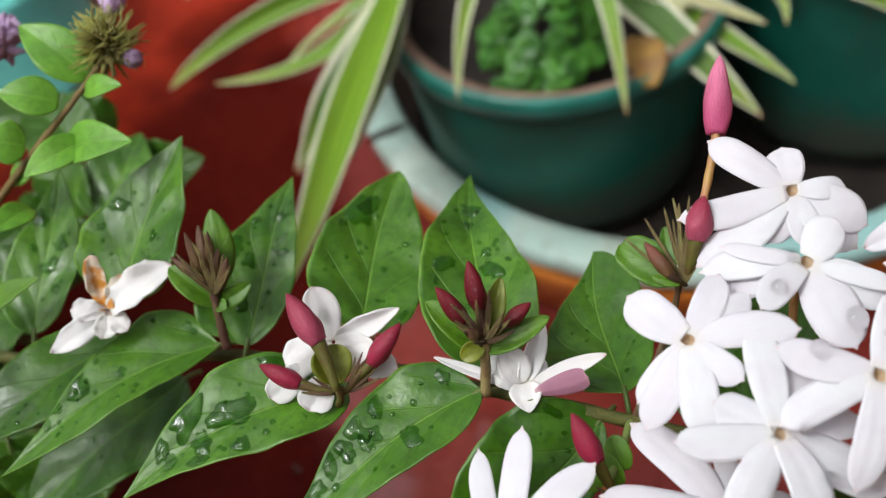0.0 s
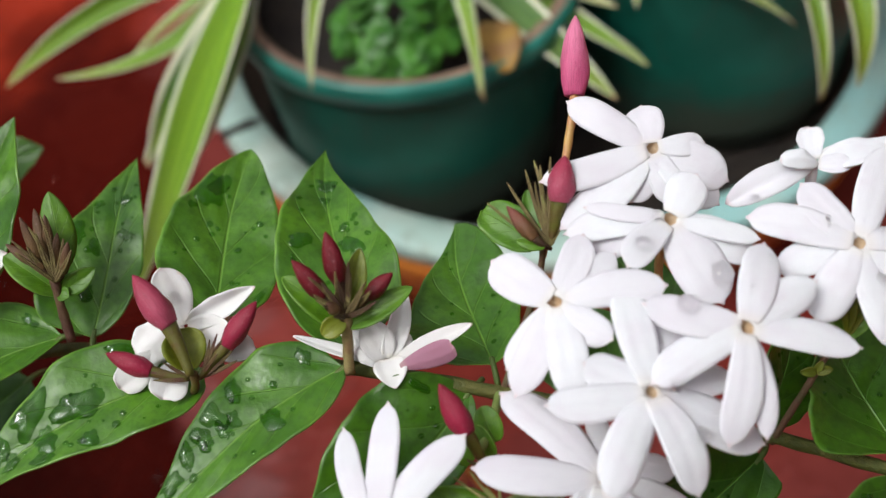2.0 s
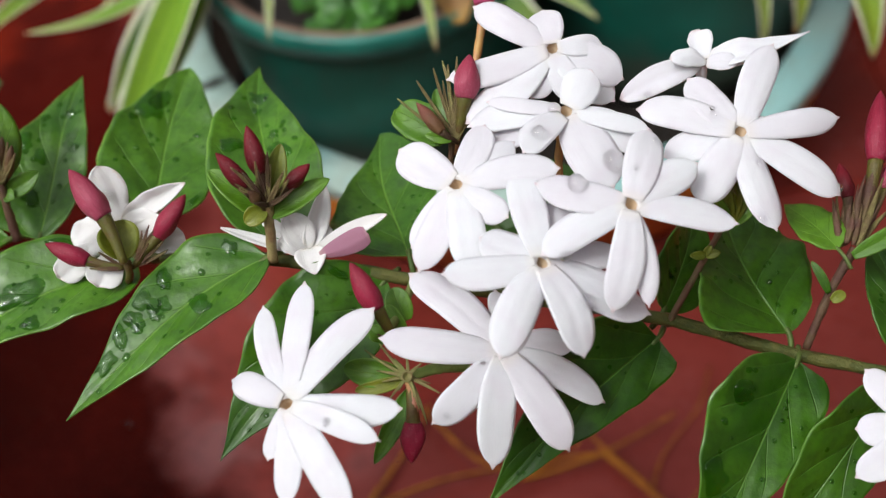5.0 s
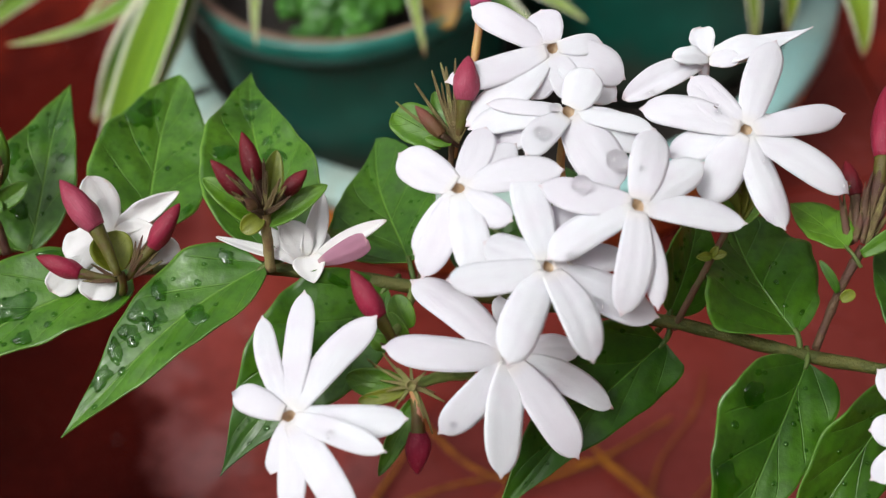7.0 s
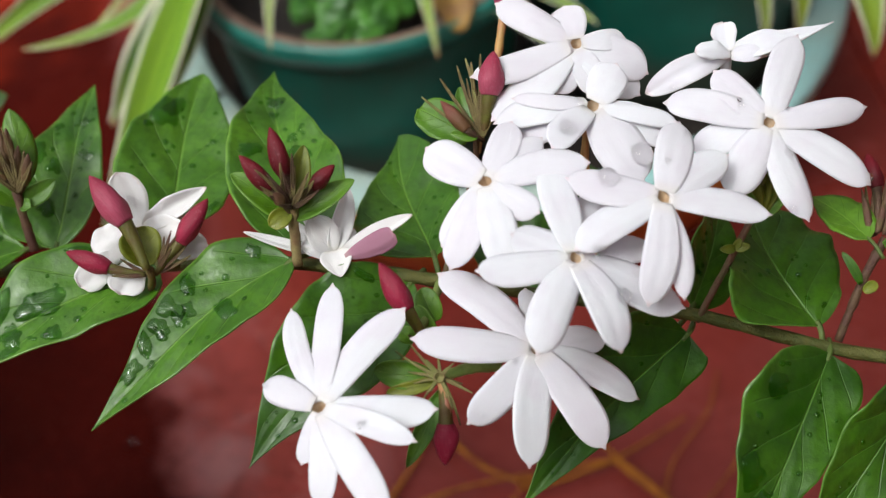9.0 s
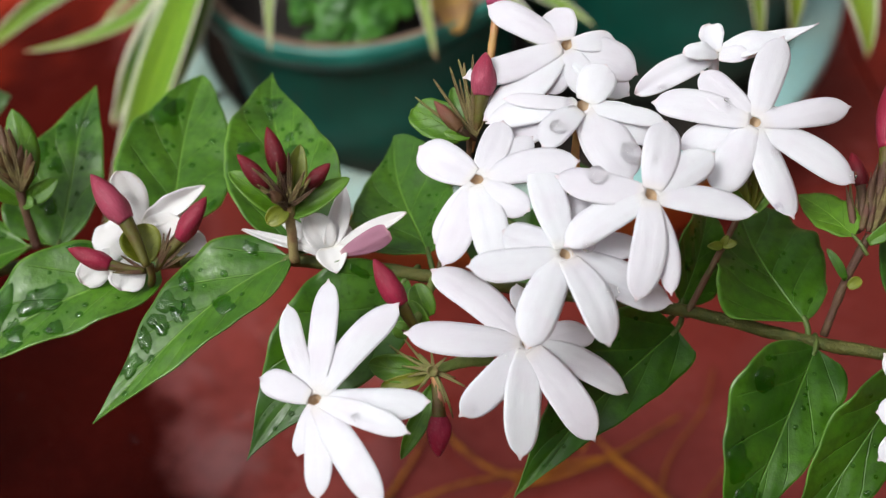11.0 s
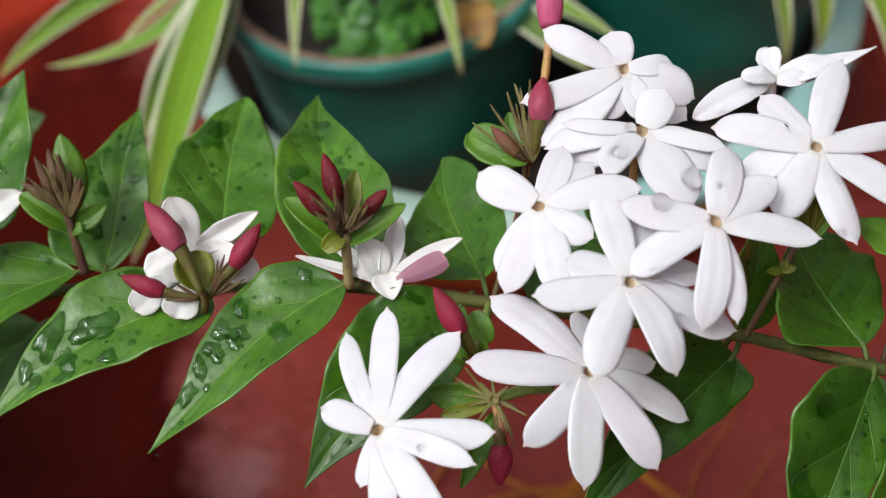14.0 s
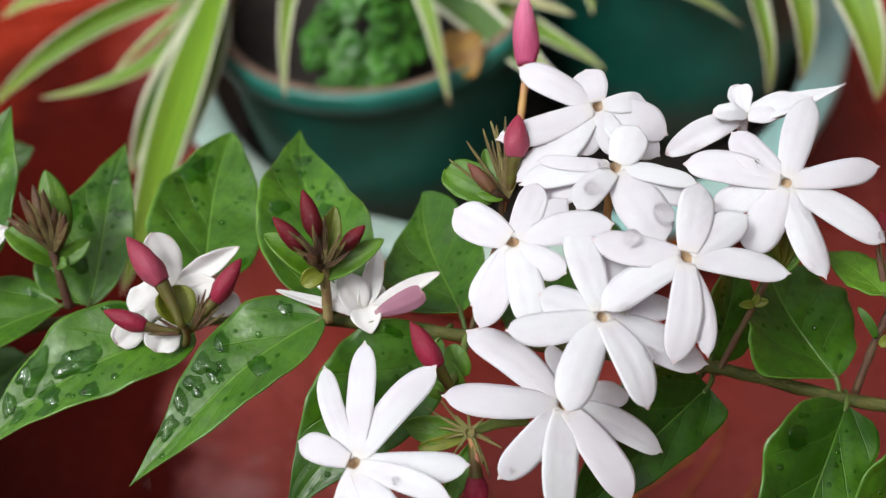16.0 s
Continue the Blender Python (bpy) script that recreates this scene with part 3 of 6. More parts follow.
def leaf(base, tip, face, left, right, sway=0.0, hook=0.0, curl=0.06, young=False, wet=None, dim=False, pools=(), fold=0.24):
    """A pointed leaf: folded along a curved midrib, each half with its own (width in mm, fullness at the base, fineness of the tip)."""
    a, c, up = Vector(base), Vector(tip), Vector(face)
    way = c - a
    size = way.length
    way.normalize()
    side = up.cross(way).normalized()
    up = way.cross(side).normalized()
    k = leaf_count[0]
    leaf_count[0] += 1
    r = random.Random(100 + k)
    ph = r.uniform(0, 6)
    width = (left[0] + right[0]) / 1000

    def at(u, w):
        q = 2 * w - 1
        u = min(1.0, max(0.0, u))
        wide, f, g = left if q < 0 else right
        peak = f / (f + g)
        half = wide / 1000 * (u / peak) ** f * ((1 - u) / (1 - peak)) ** g
        half *= 1 + 0.012 * math.sin(u * 23 + ph + (2 if q > 0 else 0)) + 0.008 * math.sin(u * 47 + 2 * ph + (1 if q > 0 else 3))
        b = abs(q)
        h = curl * size * math.sin(math.pi * u) + fold * half * b**1.3
        h += 0.07 * half * b * b * (math.sin(u * 14 + ph + q) + 0.6 * math.sin(u * 27 + 2 * ph - q)) * min(1, 6 * (1 - u))
        h -= 0.02 * half * math.exp(-((q * 8) ** 2))
        h += 0.024 * half * math.cos(2 * math.pi * (u * 4.2 - 1.5 * b**0.8)) * (1 - q * q) * min(1, b * 4)
        bend = sway * math.sin(math.pi * u) + hook * math.sin(2 * math.pi * u)
        return a + way * size * u + side * (half * q + bend * size) + up * h

    fine = size > 0.025
    verts, faces, uvs = sheet(at, 56 if fine else 18, 24 if fine else 8, 0.00035)
    mat = YOUNG if young else DIM if dim else LEAF
    ob = part("leaf", mesh("leaf", verts, faces, mat, uvs), jasmine, "fresh pale green bract" if young else "")
    back = [a - way * 0.0042 - up * 0.003, a - way * 0.002 - up * 0.001, a - up * 0.0002, a + way * size * 0.04 - up * 0.0002]
    part("petiole", mesh("petiole", *tube(spline(back, 3), lambda s: 0.0007 * min(1, width / 0.015), 6)[:2], STEMS["petiole"]), ob)
    for u, w, wide in pools:
        pool(at, u, w, wide, ob)
    if fine and wet != 0:
        for _ in range(wet or 12):
            pool(at, r.uniform(0.12, 0.85), r.choice((r.uniform(0.12, 0.45), r.uniform(0.55, 0.88))), r.uniform(0.35, 0.85), ob)
    return at


def strap(base, tip, width, face, profile, curl, fold, wave, roll, seed):
    """A free petal, bract or sepal from base to tip, width in mm."""
    a, c, up = Vector(base), Vector(tip), Vector(face)
    way = c - a
    size = way.length
    way.normalize()
    side = up.cross(way).normalized()
    up = way.cross(side).normalized()
    f, g = profile
    peak = f / (f + g)
    r = random.Random(seed)
    ph, drift = r.uniform(0, 6), r.uniform(-0.04, 0.04)

    def at(u, w):
        q = 2 * w - 1
        half = width / 2000 * ((0.16 + 0.84 * u) / (0.16 + 0.84 * peak)) ** (f * 0.5) * (max(u, 0.02) / peak) ** (f * 0.5) * ((1 - u) / (1 - peak)) ** g + 0.00005
        half *= 1 + wave * 0.06 * math.sin(19 * u + ph + 2 * q)
        h = curl * size * math.sin(math.pi * u) + fold * half * abs(q) ** 1.4 + roll * half * q * u
        h += wave * (0.05 * size * math.sin(7 * u + ph) * q + 0.25 * half * q * q * math.sin(12 * u + 2 * ph))
        h += 0.04 * half * math.sin(q * 7 + ph)
        return a + way * size * u + side * (half * q + drift * size * math.sin(math.pi * u)) + up * h

    return sheet(at, 24, 10, 0.0003) if width > 2.2 else sheet(at, 12, 4, 0.00025)


strap_count = [0]


def faded(centre, normal, mat=WILTED):
    """The heart of a fading flower; its petals are added one by one."""
    c, n = Vector(centre), Vector(normal).normalized()
    ex = n.orthogonal().normalized()
    ey = n.cross(ex)
    v, f, t = tube(spline([c - n * 0.016 - ey * 0.003, c - n * 0.008 - ey * 0.001, c - n * 0.0008], 4), lambda s: 0.0009 + 0.0004 * s, 10)
    ob = part("flower", mesh("tube", v, f, mat, t), jasmine, "fading white flower with browning petals" if mat is WILTED else "white flower seen from its side")
    ring = [c + n * 0.0004 + (ex * math.cos(a) + ey * math.sin(a)) * 0.0009 for a in [k * math.pi / 6 for k in range(12)]]
    deep = [c - n * 0.0012 + (ex * math.cos(a) + ey * math.sin(a)) * 0.0006 for a in [k * math.pi / 6 for k in range(12)]]
    part("throat", mesh("throat", ring + deep, [(k, (k + 1) % 12, 12 + (k + 1) % 12, 12 + k) for k in range(12)] + [tuple(range(12, 24))], THROAT), ob, "small ochre throat")
    return ob


def fade(base, tip, width, face, mat, profile, curl, fold, wave, roll):
    strap_count[0] += 1
    v, f, t = strap(base, tip, width, face, profile, curl, fold, wave, roll, 7000 + strap_count[0])
    part("petal", mesh("petal", v, f, mat, t), head, "mauve petal back" if mat is MAUVE else "")


def bract(base, tip, width, face, mat, profile, curl, fold, wave, roll):
    strap_count[0] += 1
    v, f, t = strap(base, tip, width, face, profile, curl, fold, wave, roll, 7000 + strap_count[0])
    thin = width < 2.4
    part("sepal" if thin else "bract", mesh("bract", v, f, mat, t), jasmine, "thin hairy sepal" if thin else "small green bract")


def cup(centre, normal, radius):
    """The green ring that a fallen flower leaves on its calyx."""
    c, n = Vector(centre), Vector(normal).normalized()
    q = n.to_track_quat("Z", "Y").to_matrix()
    v, f = lathe([(0.45 * radius, -radius), (0.95 * radius, -0.8 * radius), (1.0 * radius, 0.0), (0.85 * radius, 0.12 * radius), (0.62 * radius, 0.0), (0.5 * radius, -0.5 * radius), (0.02 * radius, -0.55 * radius)], 20, 0.05, 3)
    part("calyx", mesh("calyx", [c + q @ Vector(p) for p in v], f, STEMS["calyx_green"]), jasmine, "empty green calyx ring")


def petal_mesh(centre, ex, ey, n, angle, size, width, lift, r, mat, throat=0.0012):
    """A blunt oval petal with a small point, hollowed along its middle."""
    ca, sa = math.cos(radians(angle)), math.sin(radians(angle))
    out = ex * ca + ey * sa
    side = n.cross(out).normalized()
    tl = math.tan(radians(lift))
    roll, bend, cup = r.uniform(-0.3, 0.3), r.uniform(0.02, 0.07), r.uniform(-0.26, -0.02)
    ph, peak, hook = r.uniform(0, 6), r.uniform(0.55, 0.75), r.uniform(-0.2, 0.5)
    drift = r.uniform(-0.05, 0.05)

    def at(u, w):
        q = 2 * w - 1
        x = throat + (size - throat) * u
        body = math.sin(min(1, (0.26 + u) / 0.78) * math.pi / 2) if u < 0.52 else max(0.0, 1 - min(1.0, (u - 0.52) / 0.45) ** 3.3) ** peak
        if u > 0.9:
            body = max(body, 0.1 * (1 - u) / 0.04 if u > 0.96 else 0.1)
        half = width * 0.5 * body + 0.0001
        h = tl * x + bend * size * math.sin(math.pi * u) - hook * size * max(0, u - 0.7) ** 2 + 0.03 * half * math.sin(9 * u + ph) * q + cup * half * q * q - 0.03 * half * math.exp(-((q * 3.5) ** 2)) + 0.015 * half * math.cos(q * 9 + ph) * math.sin(math.pi * u)
        h += roll * half * q * u
        return centre + out * x + side * (half * q + drift * size * math.sin(math.pi * u)) + n * h

    verts, faces, uvs = sheet(at, 28, 10, 0.0003)
    return mesh("petal", verts, faces, mat, uvs)


flower_count = [0]


def flower(centre, normal, petals):
    c, n = Vector(centre), Vector(normal).normalized()
    ex = (Vector((1, 0, 0)) - n * n.x).normalized()
    ey = n.cross(ex)
    r = random.Random(500 + flower_count[0])
    flower_count[0] += 1
    back = [c - n * 0.016 + ey * 0.004, c - n * 0.011 + ey * 0.002, c - n * 0.006, c - n * 0.0032]
    v, f, t = tube(spline(back, 4), lambda s: 0.0009 + 0.0006 * s**3, 10)
    ob = part("flower", mesh("tube", v, f, PETAL, t), jasmine, "open white star-shaped flower")
    ring = [c - n * 0.0001 + (ex * math.cos(a) + ey * math.sin(a)) * 0.0016 for a in [k * math.pi / 8 for k in range(16)]]
    deep = [c - n * 0.0030 + (ex * math.cos(a) + ey * math.sin(a)) * 0.0009 for a in [k * math.pi / 8 for k in range(16)]]
    faces = [(k, (k + 1) % 16, 16 + (k + 1) % 16, 16 + k) for k in range(16)] + [tuple(range(16, 32))]
    part("throat", mesh("throat", ring + deep, faces, THROAT), ob, "small ochre throat")
    for i, (angle, size, width, lift) in enumerate(petals):
        size, width = size / 1000, width / 1000
        part("petal", petal_mesh(c + n * 0.00018 * (i % 3), ex, ey, n, angle, size, width, lift, r, PETAL), ob)


def bud(base, tip, width, colour, to=None):
    """A furled pointed bud on a short neck."""
    a, c = Vector(base), Vector(tip)
    way = (c - a).normalized()
    pts = [a.lerp(c, k / 18) for k in range(19)]
    ref = Vector((0.3, 0.5, 0.8))
    side = way.cross(ref).normalized()
    over = side.cross(way)
    verts, faces, uvs = [], [], []
    sides = 20
    for i, q in enumerate(pts):
        s = i / 18
        grow = 0.66 + 0.34 * math.sin(min(1, s / 0.3) * math.pi / 2) ** 1.2
        close = 1 if s < 0.3 else (1 - ((s - 0.3) / 0.7) ** 1.9) ** 0.85
        r = width * 0.5 * grow * max(0.0, close) + 0.0001
        for k in range(sides):
            an = 2 * math.pi * k / sides
            f = r * (1.02 - 0.12 * abs(math.cos(1.5 * (an + 2.2 * s))) ** 6)
            verts.append(q + side * math.cos(an) * f + over * math.sin(an) * f)
            uvs.append((s, k / sides))
    for i in range(18):
        for k in range(sides):
            p, q = i * sides + k, i * sides + (k + 1) % sides
            faces.append((p, q, q + sides, p + sides))
    faces += [tuple(reversed(range(sides))), tuple(range(18 * sides, 19 * sides))]
    names = {"pink": "tall rose-pink bud", "pink2": "rose-red bud", "red": "crimson bud", "dark": "small dark crimson bud", "brown": "small hairy brown bud", "maroon": "flat dull maroon bud"}
    ob = part("bud", mesh("bud", verts, faces, BUDS[colour], uvs), jasmine, names[colour])
    neck = [Vector(to), a.lerp(Vector(to), 0.35) - way * width * 0.15, a + way * width * 0.12] if to else [a - way * width * 0.95, a - way * width * 0.45, a + way * width * 0.12]
    v, f, t = tube_of(neck, width * 0.15, width * 0.32)
    if colour != "pink":
        part("neck", mesh("neck", v, f, STEMS["calyx_dark" if colour in ("dark", "brown", "maroon") else "neck"], t), ob)


def tube_of(points, r0, r1):
    return tube(spline(points, 4), lambda s: r0 + (r1 - r0) * s, 8)


def stem(points, r0, r1, mat, name):
    v, f, t = tube(spline(points, 8), lambda s: (0.56 if mat == "twig" else 0.78) * (r0 + (r1 - r0) * s) * (1 + 0.05 * math.sin(s * 40)), 10, 0.25)
    part(name, mesh(name, v, f, STEMS[mat], t), jasmine)


def dry_twig(points, r0, r1):
    v, f, t = tube(spline(points, 8), lambda s: r0 + (r1 - r0) * s, 8, 0.2)
    ob = new("dry_twig", mesh("dry_twig", v, f, STEMS["orange"], t))
    tagged(ob, "dry golden-brown twig lying on the wet floor", "twig", "dry twigs")


calyx_count = [0]


def calyx(base, way, count, spread, length, mat):
    """A tuft of thin pointed sepals on a swollen base."""
    a, w = Vector(base), Vector(way).normalized()
    s = w.cross(Vector((0.2, 0.9, 0.3))).normalized()
    o = s.cross(w)
    r = random.Random(900 + calyx_count[0])
    calyx_count[0] += 1
    v, f, t = tube(spline([a - w * 0.002, a, a + w * 0.003], 4), lambda q: 0.0006 * (0.7 + 0.5 * math.sin(q * math.pi)), 8)
    ob = part("calyx", mesh("calyx", v, f, STEMS[mat], t), jasmine, "tuft of thin hairy sepals")
    for i in range(count):
        an, sp = 2 * math.pi * i / count + r.uniform(-0.3, 0.3), radians(spread) * r.uniform(0.25, 1.0)
        d = w * math.cos(sp) + (s * math.cos(an) + o * math.sin(an)) * math.sin(sp)
        size = length * r.uniform(0.6, 1.05)
        bend = (s * r.uniform(-1, 1) + o * r.uniform(-1, 1)) * size * 0.12
        v, f, t = tube(spline([a, a + d * size * 0.5 + bend, a + d * size], 4), lambda q: 0.00048 * (1 - q) ** 0.7 + 0.00007, 5)
        part("sepal", mesh("sepal", v, f, STEMS[mat], t), ob)


def shade_growth():
    """Crowded jasmine leaves and stems added to shade the floor: they rise from it before the flowering shoots, mostly
    out of view.
    """
    r = random.Random(31)
    pieces, wood = [], []
    for _ in range(9):
        foot = Vector((r.uniform(-0.35, 0.15), r.uniform(-0.66, -0.58), 0.0))
        top = foot + Vector((r.uniform(-0.1, 0.1), r.uniform(-0.02, 0.08), r.uniform(0.2, 0.26)))
        wood.append(tube(spline([foot, foot.lerp(top, 0.5) + Vector((r.uniform(-0.02, 0.02), -0.01, 0)), top], 6), lambda s: 0.0032 - 0.0014 * s, 7, 0.2))
    for k in range(760):
        z = r.uniform(0.03, 0.27)
        edge = -0.40 - 0.30 * z
        p = Vector((r.uniform(-0.55, 0.3), r.uniform(-0.72, edge - 0.055), z))
        if k > 420:
            z = r.uniform(0.02, 0.20)
            p = Vector((r.uniform(-0.58, -0.33), r.uniform(-0.5, -0.14), z))
            if p.y > -0.22:
                p.x = min(p.x - 0.04, -0.40)
        n = Vector((r.gauss(0, 0.4), r.gauss(-0.2, 0.4), 1)).normalized()
        w = n.cross(Vector((r.gauss(0, 1), r.gauss(0, 1), 0.1))).normalized()
        sd = n.cross(w)
        size, half = r.uniform(0.035, 0.052), r.uniform(0.009, 0.014)

        def at(u, k, p=p, n=n, w=w, sd=sd, size=size, half=half):
            b = 2 * k - 1
            return p + w * size * u + sd * half * b * math.sin(math.pi * (0.03 + 0.94 * u)) ** 0.8 + n * (0.1 * size * math.sin(math.pi * u) + 0.15 * half * abs(b))

        pieces.append(sheet(at, 6, 4, 0.0004))
    v, f, t = join(pieces)
    part("foliage", mesh("foliage", v, f, LEAF, t), jasmine, "crowded green leaves added to shade the floor, mostly out of view")
    v, f, t = join(wood)
    part("old_stems", mesh("old_stems", v, f, STEMS["vine"], t), jasmine, "woody stems added out of view under the shading leaves")


shade_growth()

# ---- neighbouring shrub ----
shrub = thing("shrub", "small-leaved green shrub with a spent flower head", "plant")


def shrub_leaf(base, tip, width):
    a, c = Vector(base), Vector(tip)
    way = c - a
    size = way.length
    way.normalize()
    up = Vector((0.1, -0.45, 0.88))
    side = up.cross(way).normalized()
    up = way.cross(side)

    def at(u, w):
        q = 2 * w - 1
        half = width * 0.5 * max(0.0, math.sin(math.pi * (0.05 + 0.95 * u) ** 0.8)) ** 0.8
        return a + way * size * u + side * half * q + up * (0.1 * size * math.sin(math.pi * u) + 0.2 * half * abs(q))

    verts, faces, uvs = sheet(at, 22, 12, 0.0004)
    part("leaf", mesh("leaf", verts, faces, SHRUB, uvs), shrub)


def shrub_stem(points):
    v, f, t = tube(spline(points, 8), lambda s: 0.0011 - 0.0003 * s, 8, 0.2)
    part("stem", mesh("stem", v, f, STEMS["brown"], t), shrub)


TEAL = (-0.452, 0.108)
tub = thing("plastic_tub", "upturned bright teal plastic tub under the shrub", "tub", at=(*TEAL, 0.0))
tub.scale = (0.88, 0.88, 0.9)
v, f = lathe([(0.078, 0.0), (0.079, 0.006), (0.0755, 0.008), (0.0715, 0.078), (0.069, 0.084)], 64, 0.004, 9)
part("body", mesh("body", v, f, TEAL_PAINT), tub)
v, f = lathe([(0.069, 0.084), (0.066, 0.0865), (0.06, 0.0855), (0.058, 0.0845), (0.001, 0.086)], 64, 0.004, 9)
part("base", mesh("base", v, f, TEAL_PAINT), tub, "flat teal base with a raised ring")


def shade_canopy():
    """A leafy shrub top added out of view, to shade the left of the floor."""
    r = random.Random(77)
    pieces, wood = [], []
    foot = Vector((TEAL[0] - 0.05, TEAL[1] + 0.11, 0.0))
    limbs = [(-0.60, 0.30, 0.36), (-0.62, 0.45, 0.50), (-0.72, -0.2, 0.30), (-0.60, 0.14, 0.30), (-0.50, -0.30, 0.24)]
    for q in limbs:
        q = Vector(q)
        knee = foot.lerp(q, 0.45) + Vector((r.uniform(-0.03, 0.03), r.uniform(-0.03, 0.03), 0.03))
        wood.append(tube(spline([foot + Vector((r.uniform(-0.008, 0.008), r.uniform(-0.008, 0.008), 0)), knee, q], 8), lambda s: 0.007 - 0.005 * s, 8, 0.2))
        for _ in range(85):
            d = Vector((r.gauss(0, 0.045), r.gauss(0, 0.075), r.gauss(0, 0.045)))
            p = q + d
            n = Vector((r.gauss(0, 0.5), r.gauss(0, 0.5), 1)).normalized()
            w = n.cross(Vector((r.gauss(0, 1), r.gauss(0, 1), 0.1))).normalized()
            sd = n.cross(w)
            size, half = r.uniform(0.03, 0.05), r.uniform(0.011, 0.018)

            def at(u, k, p=p, n=n, w=w, sd=sd, size=size, half=half):
                b = 2 * k - 1
                return p + w * size * u + sd * half * b * math.sin(math.pi * (0.03 + 0.94 * u)) ** 0.8 + n * (0.1 * size * math.sin(math.pi * u) + 0.15 * half * abs(b))

            pieces.append(sheet(at, 6, 4, 0.0004))
    v, f, t = join(pieces)
    part("foliage", mesh("foliage", v, f, SHRUB, t), shrub, "dense small green leaves added out of view to shade the floor")
    v, f, t = join(wood)
    part("branches", mesh("branches", v, f, STEMS["twig"], t), shrub, "thin brown branches added out of view under the shading leaves")


shade_canopy()


def spikes(centre, radius, count, mat, name, label, seed, thick):
    r = random.Random(seed)
    c = Vector(centre)
    pieces = []
    for _ in range(count):
        d = Vector((r.gauss(0, 1), r.gauss(0, 1), r.gauss(0.3, 1))).normalized()
        b = d + Vector((r.uniform(-0.3, 0.3), r.uniform(-0.3, 0.3), 0.1))
        size = radius * r.uniform(0.7, 1.15)
        pieces.append(tube([c + d * size * 0.2, c + (d * 0.6 + b * 0.05) * size, c + b.normalized() * size], lambda q: thick * (1 - q) + thick * 0.2, 5))
    v, f, t = join(pieces)
    part(name, mesh(name, v, f, mat, t), shrub, label)


def shrub_head(c, radius):
    spikes(c, radius * 1.1, 230, HEAD, "flower_head", "spent greenish-brown spiky flower head", 3, 0.0005)


def shrub_bloom(c, radius):
    spikes(c, radius, 60, LILAC, "bloom", "soft lilac flower", 4, 0.0022)


flower((-0.0883, -0.4241, 0.2907), (-0.19, -0.23, 0.95), [(102, 24.8, 4.9, -6), (81, 28.4, 6.2, -6), (43, 26.8, 6.8, -6), (-11, 23.8, 7.0, -8), (-31, 22.1, 5.0, 0), (-66, 26.9, 7.0, -6), (-97, 20.0, 6.0, -8), (-119, 11.7, 4.4, -12), (148, 13.4, 6.0, 4)])
flower((-0.0429, -0.4149, 0.2869), (0.31, -0.35, 0.88), [(170, 26.5, 7.5, -6), (130, 26.2, 8.3, -14), (85, 14.9, 5.5, -16), (-140, 22.3, 7.1, -4), (-101, 24.5, 8.4, -6), (-59, 25.1, 8.1, -6), (-26, 25.8, 7.3, -8), (6, 17.9, 6.3, -12)])
flower((-0.0336, -0.4092, 0.3076), (0.25, -0.29, 0.92), [(-177, 20.6, 7.2, -6), (149, 13.6, 8.6, -12), (94, 22.8, 7.6, -4), (61, 19.2, 7.2, -10), (-120, 22.6, 8.4, -2), (-72, 20.7, 8.4, -6), (-22, 25.7, 9.3, -14), (12, 20.6, 6.7, -16)])
flower((-0.0141, -0.4001, 0.3116), (0.10, -0.37, 0.92), [(-14, 22.8, 6.8, -6), (28, 17.9, 7.4, -4), (67, 18.6, 7.9, -6), (160, 20.1, 7.5, -4), (-156, 21.6, 7.3, -2), (-108, 22.7, 7.3, -6), (-87, 20.8, 4.7, -10)])
flower((-0.0487, -0.3893, 0.3121), (-0.12, -0.30, 0.95), [(136, 15.9, 8.8, -4), (63, 16.3, 6.6, -12), (36, 16.2, 6.0, -14), (1, 21.8, 7.1, -4), (-44, 13.5, 6.3, 0), (-88, 19.3, 7.7, -6), (-122, 19.8, 7.3, -8), (-136, 16.0, 5.2, -12)])
flower((-0.0237, -0.3563, 0.3171), (0.08, -0.40, 0.91), [(141, 20.7, 6.9, -4), (94, 10.3, 7.7, -6), (3, 11.5, 4.8, -6), (-26, 17.5, 9.0, -8), (-44, 18.0, 8.2, -12), (-74, 12.3, 6.6, -14), (-119, 12.5, 6.3, -8), (-145, 25.6, 8.3, -8), (-169, 24.8, 6.8, -4)])
flower((-0.0232, -0.3731, 0.3135), (0.04, -0.36, 0.93), [(52, 10.8, 8.2, 10), (163, 17.5, 3.6, -4), (180, 21.5, 6.9, -6), (-166, 22.0, 8.0, -12), (-137, 15.2, 6.7, 16), (-67, 19.9, 11.5, -4), (-19, 18.4, 4.1, 0), (-28, 18.7, 7.9, -10)])
flower((0.0130, -0.3816, 0.3098), (0.10, -0.37, 0.92), [(121, 16.8, 7.5, -6), (60, 24.7, 7.6, -6), (6, 23.6, 6.2, -6), (-37, 25.3, 7.6, -6), (-79, 22.7, 7.7, -6), (-128, 18.5, 8.7, -8), (-170, 17.0, 7.1, -12), (158, 22.5, 7.7, -6)])
flower((0.0412, -0.4362, 0.2725), (0.03, -0.44, 0.90), [(123, 15.9, 6.5, -6), (175, 13.3, 6.9, -6), (-150, 17.6, 6.9, -6), (81, 14.9, 6.9, -6), (27, 15.7, 6.9, -6), (-30, 13.3, 6.9, -6), (-99, 14.2, 6.9, -6)])
